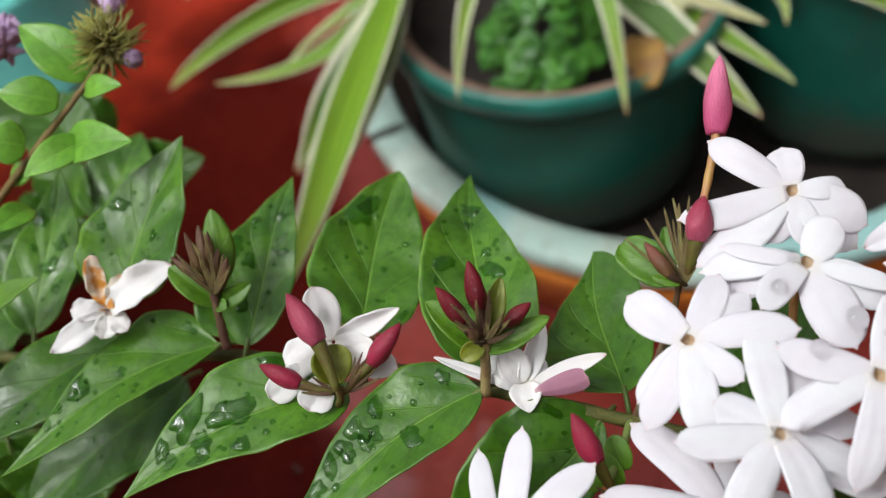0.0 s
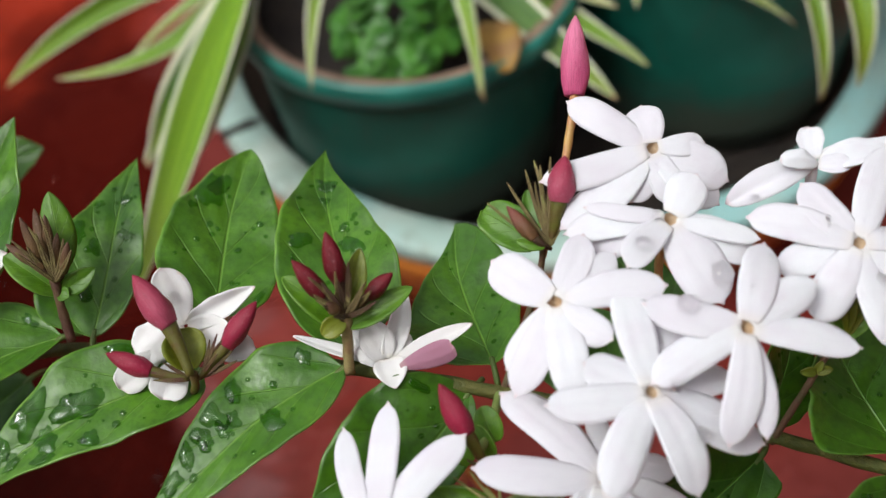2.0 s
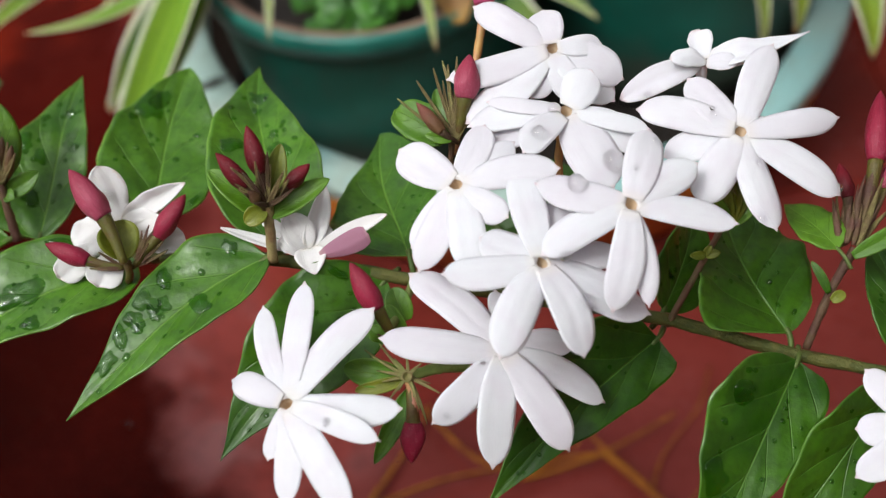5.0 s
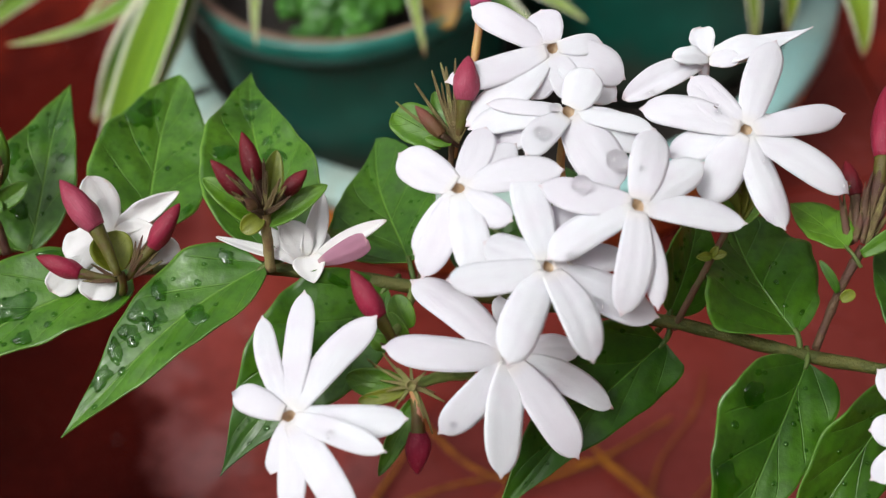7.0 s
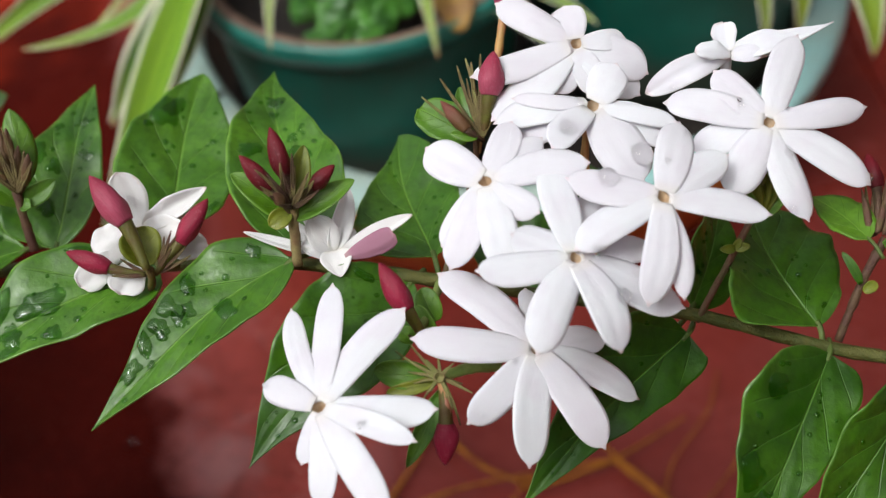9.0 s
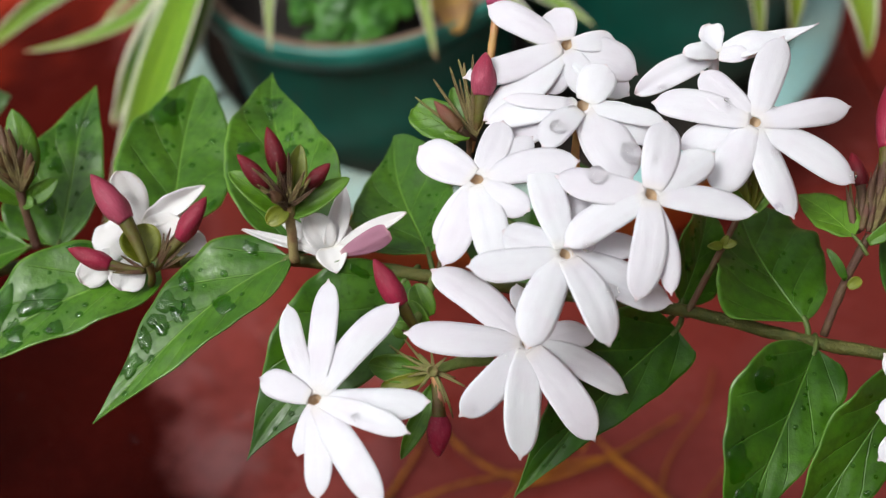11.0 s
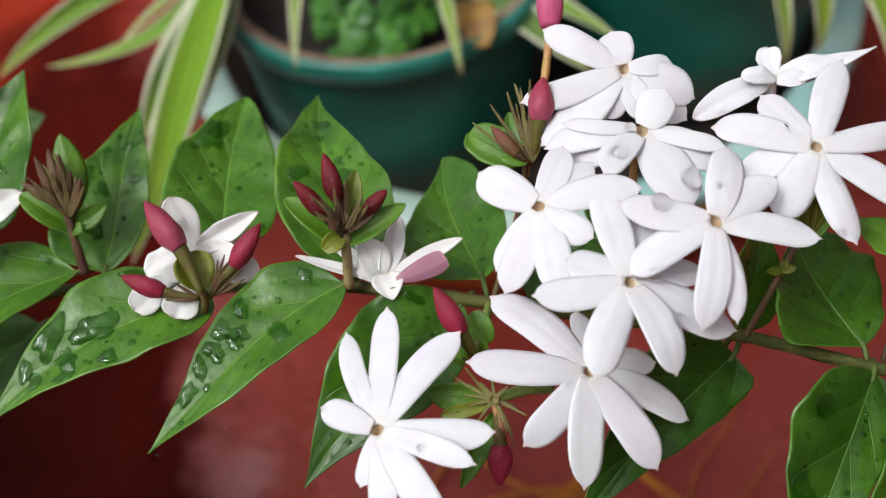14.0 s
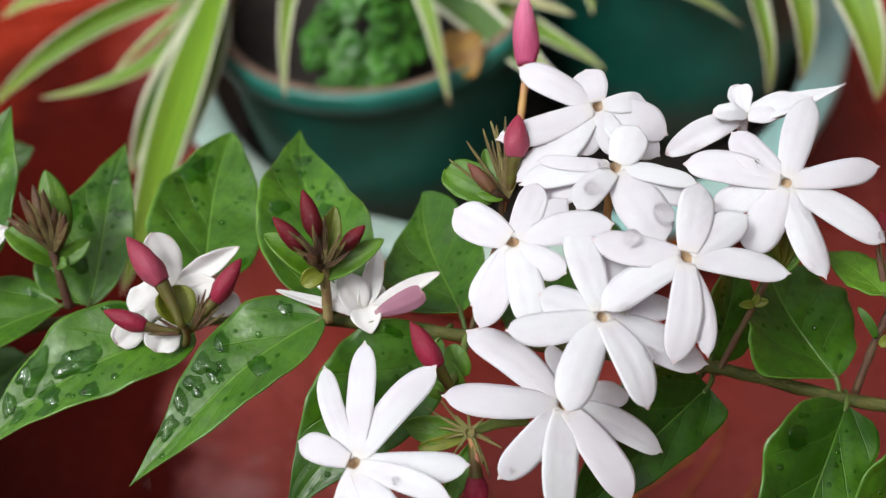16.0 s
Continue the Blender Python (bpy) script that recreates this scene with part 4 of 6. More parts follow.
leaf((-0.1597, -0.3554, 0.2757), (-0.2098, -0.3876, 0.2724), (-0.11, -0.14, 0.98), (13.3, 0.33, 1.57), (8.1, 0.81, 0.99), -0.052, -0.010, curl=0.06, pools=[(0.57, 0.16, 3.6), (0.75, 0.18, 1.5), (0.69, 0.02, 1.7), (0.40, 0.40, 1.5), (0.07, 0.22, 1.7), (0.46, 0.09, 0.9), (0.18, 0.08, 0.8), (0.73, 0.68, 0.9)])
leaf((-0.1243, -0.3748, 0.2831), (-0.1766, -0.3987, 0.2769), (-0.04, -0.23, 0.97), (13.1, 0.70, 1.39), (10.6, 0.46, 1.24), -0.052, 0.003, curl=0.06, pools=[(0.63, 0.17, 4.3), (0.47, 0.40, 4.0), (0.77, 0.24, 2.5), (0.61, 0.60, 2.8), (0.47, 0.86, 2.5), (0.76, 0.60, 1.7), (0.65, 0.86, 1.7), (0.36, 0.78, 1.1), (0.24, 0.08, 2.9), (0.37, 0.32, 0.7), (0.55, 0.76, 0.7)])
leaf((-0.0929, -0.3816, 0.2877), (-0.1400, -0.4107, 0.2745), (-0.21, -0.20, 0.96), (12.4, 0.42, 1.30), (9.3, 0.59, 1.28), -0.020, -0.012, curl=0.06, pools=[(0.37, 0.12, 2.4), (0.48, 0.17, 2.8), (0.43, 0.34, 1.7), (0.32, 0.62, 2.7), (0.64, 0.12, 2.5), (0.56, 0.22, 2.3), (0.75, 0.17, 2.5), (0.09, 0.19, 1.7), (0.24, 0.32, 1.0), (0.48, 0.34, 1.7), (0.67, 0.46, 1.1), (0.24, 0.66, 0.7), (0.33, 0.30, 0.7)])
leaf((-0.1534, -0.3545, 0.2732), (-0.1429, -0.3099, 0.2867), (-0.02, -0.74, 0.67), (8.2, 0.67, 1.11), (15.0, 0.26, 1.17), 0.009, -0.010, curl=0.04, fold=0.2, pools=[(0.52, 0.90, 2.7), (0.45, 0.68, 2.2), (0.74, 0.40, 1.6), (0.69, 0.86, 1.4), (0.54, 0.30, 1.6), (0.22, 0.64, 2.2), (0.30, 0.37, 0.8)])
leaf((-0.1228, -0.3581, 0.2804), (-0.1147, -0.3088, 0.2842), (0.06, -0.84, 0.54), (13.5, 0.40, 0.77), (15.6, 0.37, 0.85), 0.028, -0.006, curl=-0.06, pools=[(0.70, 0.84, 4.2), (0.76, 0.74, 2.6), (0.53, 0.66, 1.0), (0.48, 0.62, 0.8), (0.57, 0.19, 1.1), (0.41, 0.38, 1.1), (0.13, 0.08, 1.7), (0.60, 0.88, 1.3), (0.34, 0.80, 0.6)])
leaf((-0.0924, -0.3738, 0.2838), (-0.0956, -0.3134, 0.2856), (0.06, -0.84, 0.54), (13.3, 0.44, 1.46), (14.1, 0.50, 1.20), 0.006, -0.013, curl=0.05, fold=0.42, pools=[(0.46, 0.80, 2.4), (0.76, 0.40, 1.9), (0.68, 0.52, 1.4), (0.52, 0.34, 1.2), (0.55, 0.17, 0.9), (0.51, 0.20, 0.7), (0.45, 0.14, 0.9), (0.34, 0.04, 0.7), (0.42, 0.34, 2.4), (0.86, 0.98, 0.8), (0.61, 0.80, 0.8)])
leaf((-0.0611, -0.3793, 0.2794), (-0.0657, -0.3362, 0.2780), (0.07, -0.78, 0.62), (12.0, 0.68, 0.62), (16.4, 0.44, 1.56), 0.048, -0.013, curl=-0.05)
leaf((-0.0668, -0.3864, 0.2803), (-0.1075, -0.4201, 0.2656), (0.02, -0.48, 0.88), (16.9, 0.61, 1.43), (9.3, 0.72, 1.27), -0.000, 0.025, curl=0.06, dim=True, pools=[(0.12, 0.15, 1.7), (0.31, 0.28, 1.0), (0.28, 0.15, 0.7), (0.15, 0.34, 0.7)])
leaf((-0.0065, -0.4023, 0.2669), (-0.0503, -0.4356, 0.2594), (0.46, -0.47, 0.75), (14.8, 0.53, 1.28), (8.6, 0.20, 1.07), -0.046, 0.002, curl=0.05, dim=True)
leaf((0.0235, -0.4041, 0.2654), (0.0157, -0.3721, 0.2719), (0.43, -0.68, 0.59), (15.4, 0.71, 0.64), (23.1, 0.27, 1.33), 0.111, -0.006, curl=0.04, dim=True)
leaf((0.0240, -0.4106, 0.2634), (-0.0048, -0.4498, 0.2508), (0.35, -0.41, 0.85), (16.1, 0.59, 0.91), (9.8, 0.26, 0.95), -0.018, -0.000, curl=0.05, dim=True, pools=[(0.29, 0.20, 3.4), (0.70, 0.19, 4.4), (0.78, 0.44, 3.0), (0.46, 0.16, 1.1), (0.20, 0.10, 1.1), (0.24, 0.59, 0.7), (0.72, 0.48, 0.7), (0.59, 0.19, 0.7)])
leaf((0.0461, -0.4169, 0.2615), (0.0101, -0.4485, 0.2418), (0.46, -0.47, 0.75), (11.5, 0.73, 0.94), (9.0, 0.63, 0.90), -0.042, 0.002, curl=0.05, dim=True, pools=[(0.62, 0.92, 1.0), (0.54, 0.88, 0.6), (0.56, 0.56, 0.6)])
leaf((-0.1879, -0.3412, 0.2778), (-0.1686, -0.3078, 0.3029), (-0.30, -0.66, 0.69), (14.1, 0.64, 1.17), (14.7, 0.29, 1.04), 0.002, 0.000, curl=0.04, pools=[(0.51, 0.88, 2.4), (0.42, 0.34, 1.6), (0.36, 0.86, 1.3), (0.66, 0.48, 0.6), (0.19, 0.86, 1.0)])
leaf((-0.2140, -0.3430, 0.2691), (-0.2106, -0.2985, 0.2860), (-0.02, -0.78, 0.63), (10.3, 0.60, 1.14), (9.9, 0.52, 1.26), -0.024, 0.012, curl=0.04, pools=[(0.67, 0.82, 2.2), (0.39, 0.40, 2.5), (0.52, 0.28, 2.2), (0.25, 0.24, 1.5), (0.49, 0.70, 1.2)])
leaf((0.0488, -0.4180, 0.2674), (0.0462, -0.3856, 0.2742), (0.09, -0.72, 0.69), (8.2, 0.50, 0.95), (8.2, 0.56, 1.05), dim=True)
leaf((-0.0035, -0.3946, 0.2666), (0.0095, -0.3681, 0.2719), (0.44, -0.62, 0.65), (8.0, 0.50, 0.95), (8.0, 0.56, 1.05), dim=True)
leaf((0.0320, -0.4001, 0.2891), (0.0259, -0.3816, 0.2843), (0.03, -0.40, 0.92), (4.9, 0.50, 0.95), (4.9, 0.56, 1.05), young=True)
leaf((-0.1880, -0.3483, 0.2715), (-0.2268, -0.3757, 0.2655), (-0.04, -0.23, 0.97), (11.0, 0.50, 0.95), (11.0, 0.56, 1.05), dim=True)
leaf((-0.1830, -0.3374, 0.2366), (-0.2287, -0.3739, 0.2229), (-0.05, -0.30, 0.95), (14.5, 0.50, 0.95), (14.5, 0.56, 1.05), dim=True)
leaf((-0.2189, -0.2762, 0.2370), (-0.2102, -0.2445, 0.2467), (-0.10, -0.63, 0.77), (13.2, 0.50, 0.95), (13.2, 0.56, 1.05))
leaf((-0.2239, -0.3451, 0.2810), (-0.2028, -0.3433, 0.2927), (0.04, -0.31, 0.95), (3.5, 0.50, 0.95), (3.5, 0.56, 1.05), young=True)
leaf((-0.2578, -0.3478, 0.2104), (-0.3038, -0.3551, 0.2212), (0.32, -0.33, 0.89), (12.2, 0.50, 0.95), (12.2, 0.56, 1.05), dim=True, wet=0)
leaf((-0.2279, -0.3095, 0.2504), (-0.2582, -0.3401, 0.2417), (0.00, -0.31, 0.95), (11.9, 0.50, 0.95), (11.9, 0.56, 1.05), dim=True, wet=0)
leaf((-0.3078, -0.3121, 0.2063), (-0.3548, -0.3308, 0.2076), (0.17, -0.32, 0.93), (13.2, 0.50, 0.95), (13.2, 0.56, 1.05), dim=True, wet=0)
leaf((-0.2603, -0.2838, 0.2386), (-0.3058, -0.3041, 0.2386), (-0.02, -0.31, 0.95), (12.9, 0.50, 0.95), (12.9, 0.56, 1.05), dim=True, wet=0)
leaf((-0.2821, -0.3401, 0.2026), (-0.3210, -0.3654, 0.1983), (0.08, -0.32, 0.95), (12.6, 0.50, 0.95), (12.6, 0.56, 1.05), dim=True, wet=0)
leaf((-0.2372, -0.3217, 0.2388), (-0.2823, -0.3324, 0.2468), (0.35, -0.33, 0.88), (12.0, 0.50, 0.95), (12.0, 0.56, 1.05), dim=True, wet=0)
leaf((-0.2500, -0.3226, 0.1733), (-0.2894, -0.3531, 0.1647), (-0.05, -0.30, 0.95), (13.6, 0.50, 0.95), (13.6, 0.56, 1.05), dim=True, wet=0)
leaf((-0.3006, -0.3318, 0.1984), (-0.3489, -0.3442, 0.2050), (-0.16, -0.29, 0.94), (13.0, 0.50, 0.95), (13.0, 0.56, 1.05), dim=True, wet=0)
leaf((-0.2648, -0.3304, 0.2270), (-0.3082, -0.3472, 0.2299), (0.01, -0.31, 0.95), (12.2, 0.50, 0.95), (12.2, 0.56, 1.05), dim=True, wet=0)
leaf((-0.2361, -0.3399, 0.2177), (-0.2794, -0.3573, 0.2201), (0.01, -0.31, 0.95), (12.1, 0.50, 0.95), (12.1, 0.56, 1.05), dim=True, wet=0)
leaf((-0.2870, -0.2984, 0.2306), (-0.3220, -0.3288, 0.2220), (0.03, -0.31, 0.95), (12.8, 0.50, 0.95), (12.8, 0.56, 1.05), dim=True, wet=0)
leaf((-0.2897, -0.3297, 0.1822), (-0.3367, -0.3500, 0.1822), (0.18, -0.32, 0.93), (13.4, 0.50, 0.95), (13.4, 0.56, 1.05), dim=True, wet=0)
leaf((-0.2714, -0.3424, 0.2103), (-0.3174, -0.3539, 0.2175), (-0.08, -0.30, 0.95), (12.4, 0.50, 0.95), (12.4, 0.56, 1.05), dim=True, wet=0)
leaf((-0.2582, -0.3015, 0.2538), (-0.2819, -0.3362, 0.2417), (-0.15, -0.29, 0.94), (12.0, 0.50, 0.95), (12.0, 0.56, 1.05), dim=True, wet=0)
leaf((-0.2643, -0.3269, 0.1867), (-0.3152, -0.3317, 0.1996), (0.12, -0.32, 0.94), (13.3, 0.50, 0.95), (13.3, 0.56, 1.05), dim=True, wet=0)
leaf((-0.2816, -0.3030, 0.2567), (-0.3178, -0.3289, 0.2519), (-0.24, -0.28, 0.93), (12.0, 0.50, 0.95), (12.0, 0.56, 1.05), dim=True, wet=0)
leaf((-0.2804, -0.3392, 0.2274), (-0.3048, -0.3719, 0.2169), (0.18, -0.32, 0.93), (12.0, 0.50, 0.95), (12.0, 0.56, 1.05), dim=True, wet=0)
leaf((-0.2574, -0.3487, 0.2122), (-0.2849, -0.3802, 0.2027), (0.29, -0.33, 0.90), (12.1, 0.50, 0.95), (12.1, 0.56, 1.05), dim=True, wet=0)
leaf((-0.0283, -0.3757, 0.2621), (-0.0517, -0.3498, 0.2533), (0.10, -0.65, 0.75), (11.1, 0.50, 0.95), (11.1, 0.56, 1.05), dim=True, wet=0)
leaf((-0.0174, -0.3682, 0.2616), (-0.0287, -0.3348, 0.2625), (0.29, -0.64, 0.71), (9.9, 0.50, 0.95), (9.9, 0.56, 1.05), dim=True, wet=0)
leaf((-0.0381, -0.3633, 0.2657), (-0.0269, -0.3787, 0.2528), (0.31, -0.41, 0.86), (7.7, 0.50, 0.95), (7.7, 0.56, 1.05), dim=True, wet=0)
leaf((-0.2279, -0.2503, 0.2480), (-0.2521, -0.2309, 0.2521), (0.27, -0.40, 0.75), (12.8, 0.5, 0.95), (12.8, 0.55, 1.0), dim=True, wet=0)
leaf((-0.2178, -0.2532, 0.2308), (-0.1894, -0.2516, 0.2399), (0.27, -0.44, 0.75), (11.6, 0.5, 0.95), (11.6, 0.55, 1.0), dim=True, wet=0)
leaf((-0.2539, -0.2425, 0.2322), (-0.2269, -0.2372, 0.2413), (-0.15, -0.48, 0.75), (11.6, 0.5, 0.95), (11.6, 0.55, 1.0), dim=True, wet=0)
leaf((-0.2287, -0.2259, 0.2292), (-0.2504, -0.2259, 0.2453), (-0.13, -0.33, 0.75), (10.8, 0.5, 0.95), (10.8, 0.55, 1.0), dim=True, wet=0)
leaf((-0.2351, -0.2674, 0.2345), (-0.2288, -0.2555, 0.2506), (-0.22, -0.45, 0.75), (12.8, 0.5, 0.95), (12.8, 0.55, 1.0), dim=True, wet=0)
leaf((-0.2581, -0.2611, 0.2301), (-0.2353, -0.2785, 0.2250), (-0.17, -0.61, 0.75), (13.0, 0.5, 0.95), (13.0, 0.55, 1.0), dim=True, wet=0)
leaf((-0.2529, -0.2805, 0.2260), (-0.2317, -0.2680, 0.2121), (0.28, -0.48, 0.75), (11.0, 0.5, 0.95), (11.0, 0.55, 1.0), dim=True, wet=0)
leaf((-0.2310, -0.2815, 0.2218), (-0.2400, -0.2703, 0.2379), (0.11, -0.31, 0.75), (13.3, 0.5, 0.95), (13.3, 0.55, 1.0), dim=True, wet=0)
leaf((-0.2530, -0.2993, 0.2232), (-0.2306, -0.2901, 0.2290), (-0.20, -0.64, 0.75), (11.3, 0.5, 0.95), (11.3, 0.55, 1.0), dim=True, wet=0)
leaf((-0.2637, -0.2801, 0.2412), (-0.2392, -0.2863, 0.2334), (-0.30, -0.43, 0.75), (12.1, 0.5, 0.95), (12.1, 0.55, 1.0), dim=True, wet=0)
leaf((-0.2724, -0.2354, 0.2411), (-0.2886, -0.2501, 0.2319), (-0.01, -0.57, 0.75), (12.9, 0.5, 0.95), (12.9, 0.55, 1.0), dim=True, wet=0)
leaf((-0.2551, -0.2130, 0.2311), (-0.2910, -0.2076, 0.2265), (0.29, -0.69, 0.75), (10.2, 0.5, 0.95), (10.2, 0.55, 1.0), dim=True, wet=0)
leaf((-0.2255, -0.2583, 0.2143), (-0.2298, -0.2314, 0.2177), (0.17, -0.55, 0.75), (10.1, 0.5, 0.95), (10.1, 0.55, 1.0), dim=True, wet=0)
leaf((-0.2258, -0.3526, 0.2132), (-0.2421, -0.3514, 0.2296), (-0.19, -0.32, 0.75), (10.2, 0.5, 0.95), (10.2, 0.55, 1.0), dim=True, wet=0)
leaf((-0.2354, -0.3529, 0.2277), (-0.2345, -0.3596, 0.2050), (0.27, -0.56, 0.75), (13.3, 0.5, 0.95), (13.3, 0.55, 1.0), dim=True, wet=0)
leaf((-0.2143, -0.3421, 0.2072), (-0.2336, -0.3510, 0.1949), (-0.24, -0.40, 0.75), (12.7, 0.5, 0.95), (12.7, 0.55, 1.0), dim=True, wet=0)
leaf((-0.2088, -0.3287, 0.2045), (-0.2053, -0.3054, 0.2030), (0.27, -0.66, 0.75), (10.1, 0.5, 0.95), (10.1, 0.55, 1.0), dim=True, wet=0)
leaf((-0.2345, -0.3578, 0.2101), (-0.2533, -0.3661, 0.1948), (-0.10, -0.33, 0.75), (13.2, 0.5, 0.95), (13.2, 0.55, 1.0), dim=True, wet=0)
leaf((-0.2521, -0.3352, 0.2321), (-0.2752, -0.3321, 0.2391), (-0.19, -0.67, 0.75), (11.1, 0.5, 0.95), (11.1, 0.55, 1.0), dim=True, wet=0)
leaf((-0.2464, -0.3230, 0.2284), (-0.2371, -0.3287, 0.2080), (-0.20, -0.68, 0.75), (13.5, 0.5, 0.95), (13.5, 0.55, 1.0), dim=True, wet=0)
bud((-0.0369, -0.3363, 0.3155), (-0.0343, -0.3209, 0.3251), 0.0064, 'pink')
stem([(-0.0367, -0.3361, 0.3157), (-0.0392, -0.3435, 0.3095), (-0.0427, -0.3535, 0.3045), (-0.0482, -0.3659, 0.2975)], 0.0013, 0.001, 'tube', 'tube')
calyx((0.0106, -0.3814, 0.2981), (-0.04, -0.95, -0.30), 6, 35, 0.0074, 'calyx_green')
stem([(-0.2416, -0.3358, 0.2549), (-0.2040, -0.3457, 0.2567), (-0.1644, -0.3483, 0.2614), (-0.1420, -0.3526, 0.2611), (-0.1127, -0.3630, 0.2694), (-0.0933, -0.3771, 0.2813), (-0.0616, -0.3868, 0.2799), (-0.0331, -0.3930, 0.2747), (-0.0060, -0.3988, 0.2699), (0.0247, -0.4081, 0.2621), (0.0432, -0.4159, 0.2623), (0.0601, -0.4239, 0.2624)], 0.0021, 0.0019, 'vine', 'vine')
stem([(-0.0478, -0.3673, 0.3065), (-0.0505, -0.3725, 0.2954), (-0.0607, -0.3883, 0.2787)], 0.0013, 0.0014, 'twig', 'stalk')
stem([(0.0090, -0.3906, 0.2903), (0.0053, -0.3935, 0.2845), (-0.0042, -0.4003, 0.2686)], 0.0012, 0.0014, 'twig', 'stalk')
stem([(-0.0670, -0.4063, 0.2874), (-0.0636, -0.3982, 0.2839), (-0.0604, -0.3868, 0.2799)], 0.0012, 0.0012, 'green', 'stalk')
stem([(-0.0243, -0.3721, 0.3059), (-0.0253, -0.3758, 0.2993), (-0.0258, -0.3838, 0.2858)], 0.0012, 0.0012, 'tube', 'tube')
# fading flower between three rose buds
head = faded((-0.1268, -0.3685, 0.2884), (0.28, -0.57, 0.77))
fade((-0.1271, -0.3670, 0.2897), (-0.1299, -0.3599, 0.3012), 8.2, (0.15, -0.66, 0.73), WILTED, (0.9, 0.6), -0.04, 0.12, 0.1, 0.0)
fade((-0.1261, -0.3676, 0.2905), (-0.1103, -0.3647, 0.2974), 5.2, (0.15, -0.66, 0.73), WILTED, (0.7, 0.8), 0.1, 0.6, 0.5, 0.0)
fade((-0.1251, -0.3661, 0.2905), (-0.1167, -0.3677, 0.2920), 5.6, (0.15, -0.66, 0.73), BROWNED, (0.7, 0.4), 0.06, 0.2, 0.6, 0.0)
fade((-0.1263, -0.3682, 0.2900), (-0.1160, -0.3738, 0.2920), 8.6, (0.15, -0.66, 0.73), WILTED, (0.7, 0.45), 0.06, 0.2, 0.4, 0.0)
fade((-0.1263, -0.3680, 0.2875), (-0.1119, -0.3743, 0.2877), 7.0, (0.15, -0.66, 0.73), WILTED, (1.0, 0.5), 0.05, 0.2, 0.3, 0.0)
fade((-0.1272, -0.3674, 0.2894), (-0.1378, -0.3728, 0.2883), 9.4, (0.15, -0.66, 0.73), WILTED, (0.8, 0.4), 0.08, -0.15, 0.6, 0.0)
fade((-0.1325, -0.3712, 0.2872), (-0.1413, -0.3796, 0.2863), 7.0, (0.15, -0.66, 0.73), WILTED, (1.0, 0.4), 0.05, 0.2, 0.4, 0.0)
fade((-0.1282, -0.3738, 0.2877), (-0.1317, -0.3839, 0.2867), 8.0, (0.15, -0.66, 0.73), WILTED, (1.2, 0.4), 0.05, 0.2, 0.3, 0.0)
bud((-0.1277, -0.3743, 0.2993), (-0.1339, -0.3663, 0.3074), 0.0060, 'pink2', to=(-0.1244, -0.3826, 0.2921))
bud((-0.1169, -0.3768, 0.2934), (-0.1093, -0.3709, 0.2999), 0.0046, 'red', to=(-0.1237, -0.3808, 0.2884))
bud((-0.1334, -0.3793, 0.2908), (-0.1422, -0.3761, 0.2947), 0.0044, 'red', to=(-0.1259, -0.3806, 0.2885))
# olive bracts and sepals round their joint
bract((-0.1249, -0.3793, 0.2897), (-0.1272, -0.3727, 0.2954), 9.2, (0.45, -0.60, 0.66), OLIVE, (0.75, 0.45), 0.04, 0.45, 0.0, 0.0)
bract((-0.1232, -0.3807, 0.2885), (-0.1201, -0.3759, 0.2950), 0.7, (0.21, -0.63, 0.74), STEMS["calyx_brown"], (0.5, 0.9), 0.0088, 0.3, 0.0, 0.0)
bract((-0.1232, -0.3807, 0.2885), (-0.1183, -0.3754, 0.2960), 0.7, (0.21, -0.64, 0.74), STEMS["calyx_brown"], (0.5, 0.9), 0.0207, 0.3, 0.0, 0.0)
bract((-0.1232, -0.3807, 0.2885), (-0.1173, -0.3770, 0.2956), 0.6, (0.21, -0.63, 0.74), STEMS["calyx_brown"], (0.5, 0.9), -0.0868, 0.3, 0.0, 0.0)
bract((-0.1232, -0.3807, 0.2885), (-0.1151, -0.3772, 0.2931), 0.6, (0.21, -0.63, 0.75), STEMS["calyx_brown"], (0.5, 0.9), 0.0674, 0.3, 0.0, 0.0)
bract((-0.1232, -0.3807, 0.2885), (-0.1149, -0.3798, 0.2918), 0.7, (0.21, -0.63, 0.75), STEMS["calyx_brown"], (0.5, 0.9), -0.0531, 0.3, 0.0, 0.0)
bract((-0.1232, -0.3807, 0.2885), (-0.1185, -0.3798, 0.2947), 0.6, (0.21, -0.63, 0.75), STEMS["calyx_brown"], (0.5, 0.9), -0.0059, 0.3, 0.0, 0.0)
bract((-0.1255, -0.3808, 0.2884), (-0.1345, -0.3803, 0.2922), 0.7, (0.24, -0.62, 0.74), STEMS["calyx_brown"], (0.5, 0.9), -0.0047, 0.3, 0.0, 0.0)
bract((-0.1255, -0.3808, 0.2884), (-0.1303, -0.3789, 0.2929), 0.7, (0.24, -0.63, 0.74), STEMS["calyx_brown"], (0.5, 0.9), -0.0698, 0.3, 0.0, 0.0)
bract((-0.1255, -0.3808, 0.2884), (-0.1328, -0.3815, 0.2906), 0.7, (0.24, -0.62, 0.75), STEMS["calyx_brown"], (0.5, 0.9), 0.0736, 0.3, 0.0, 0.0)
stem([(-0.1243, -0.3810, 0.2909), (-0.1246, -0.3817, 0.2876), (-0.1278, -0.3787, 0.2783)], 0.0012, 0.0011, 'neck', 'stalk')
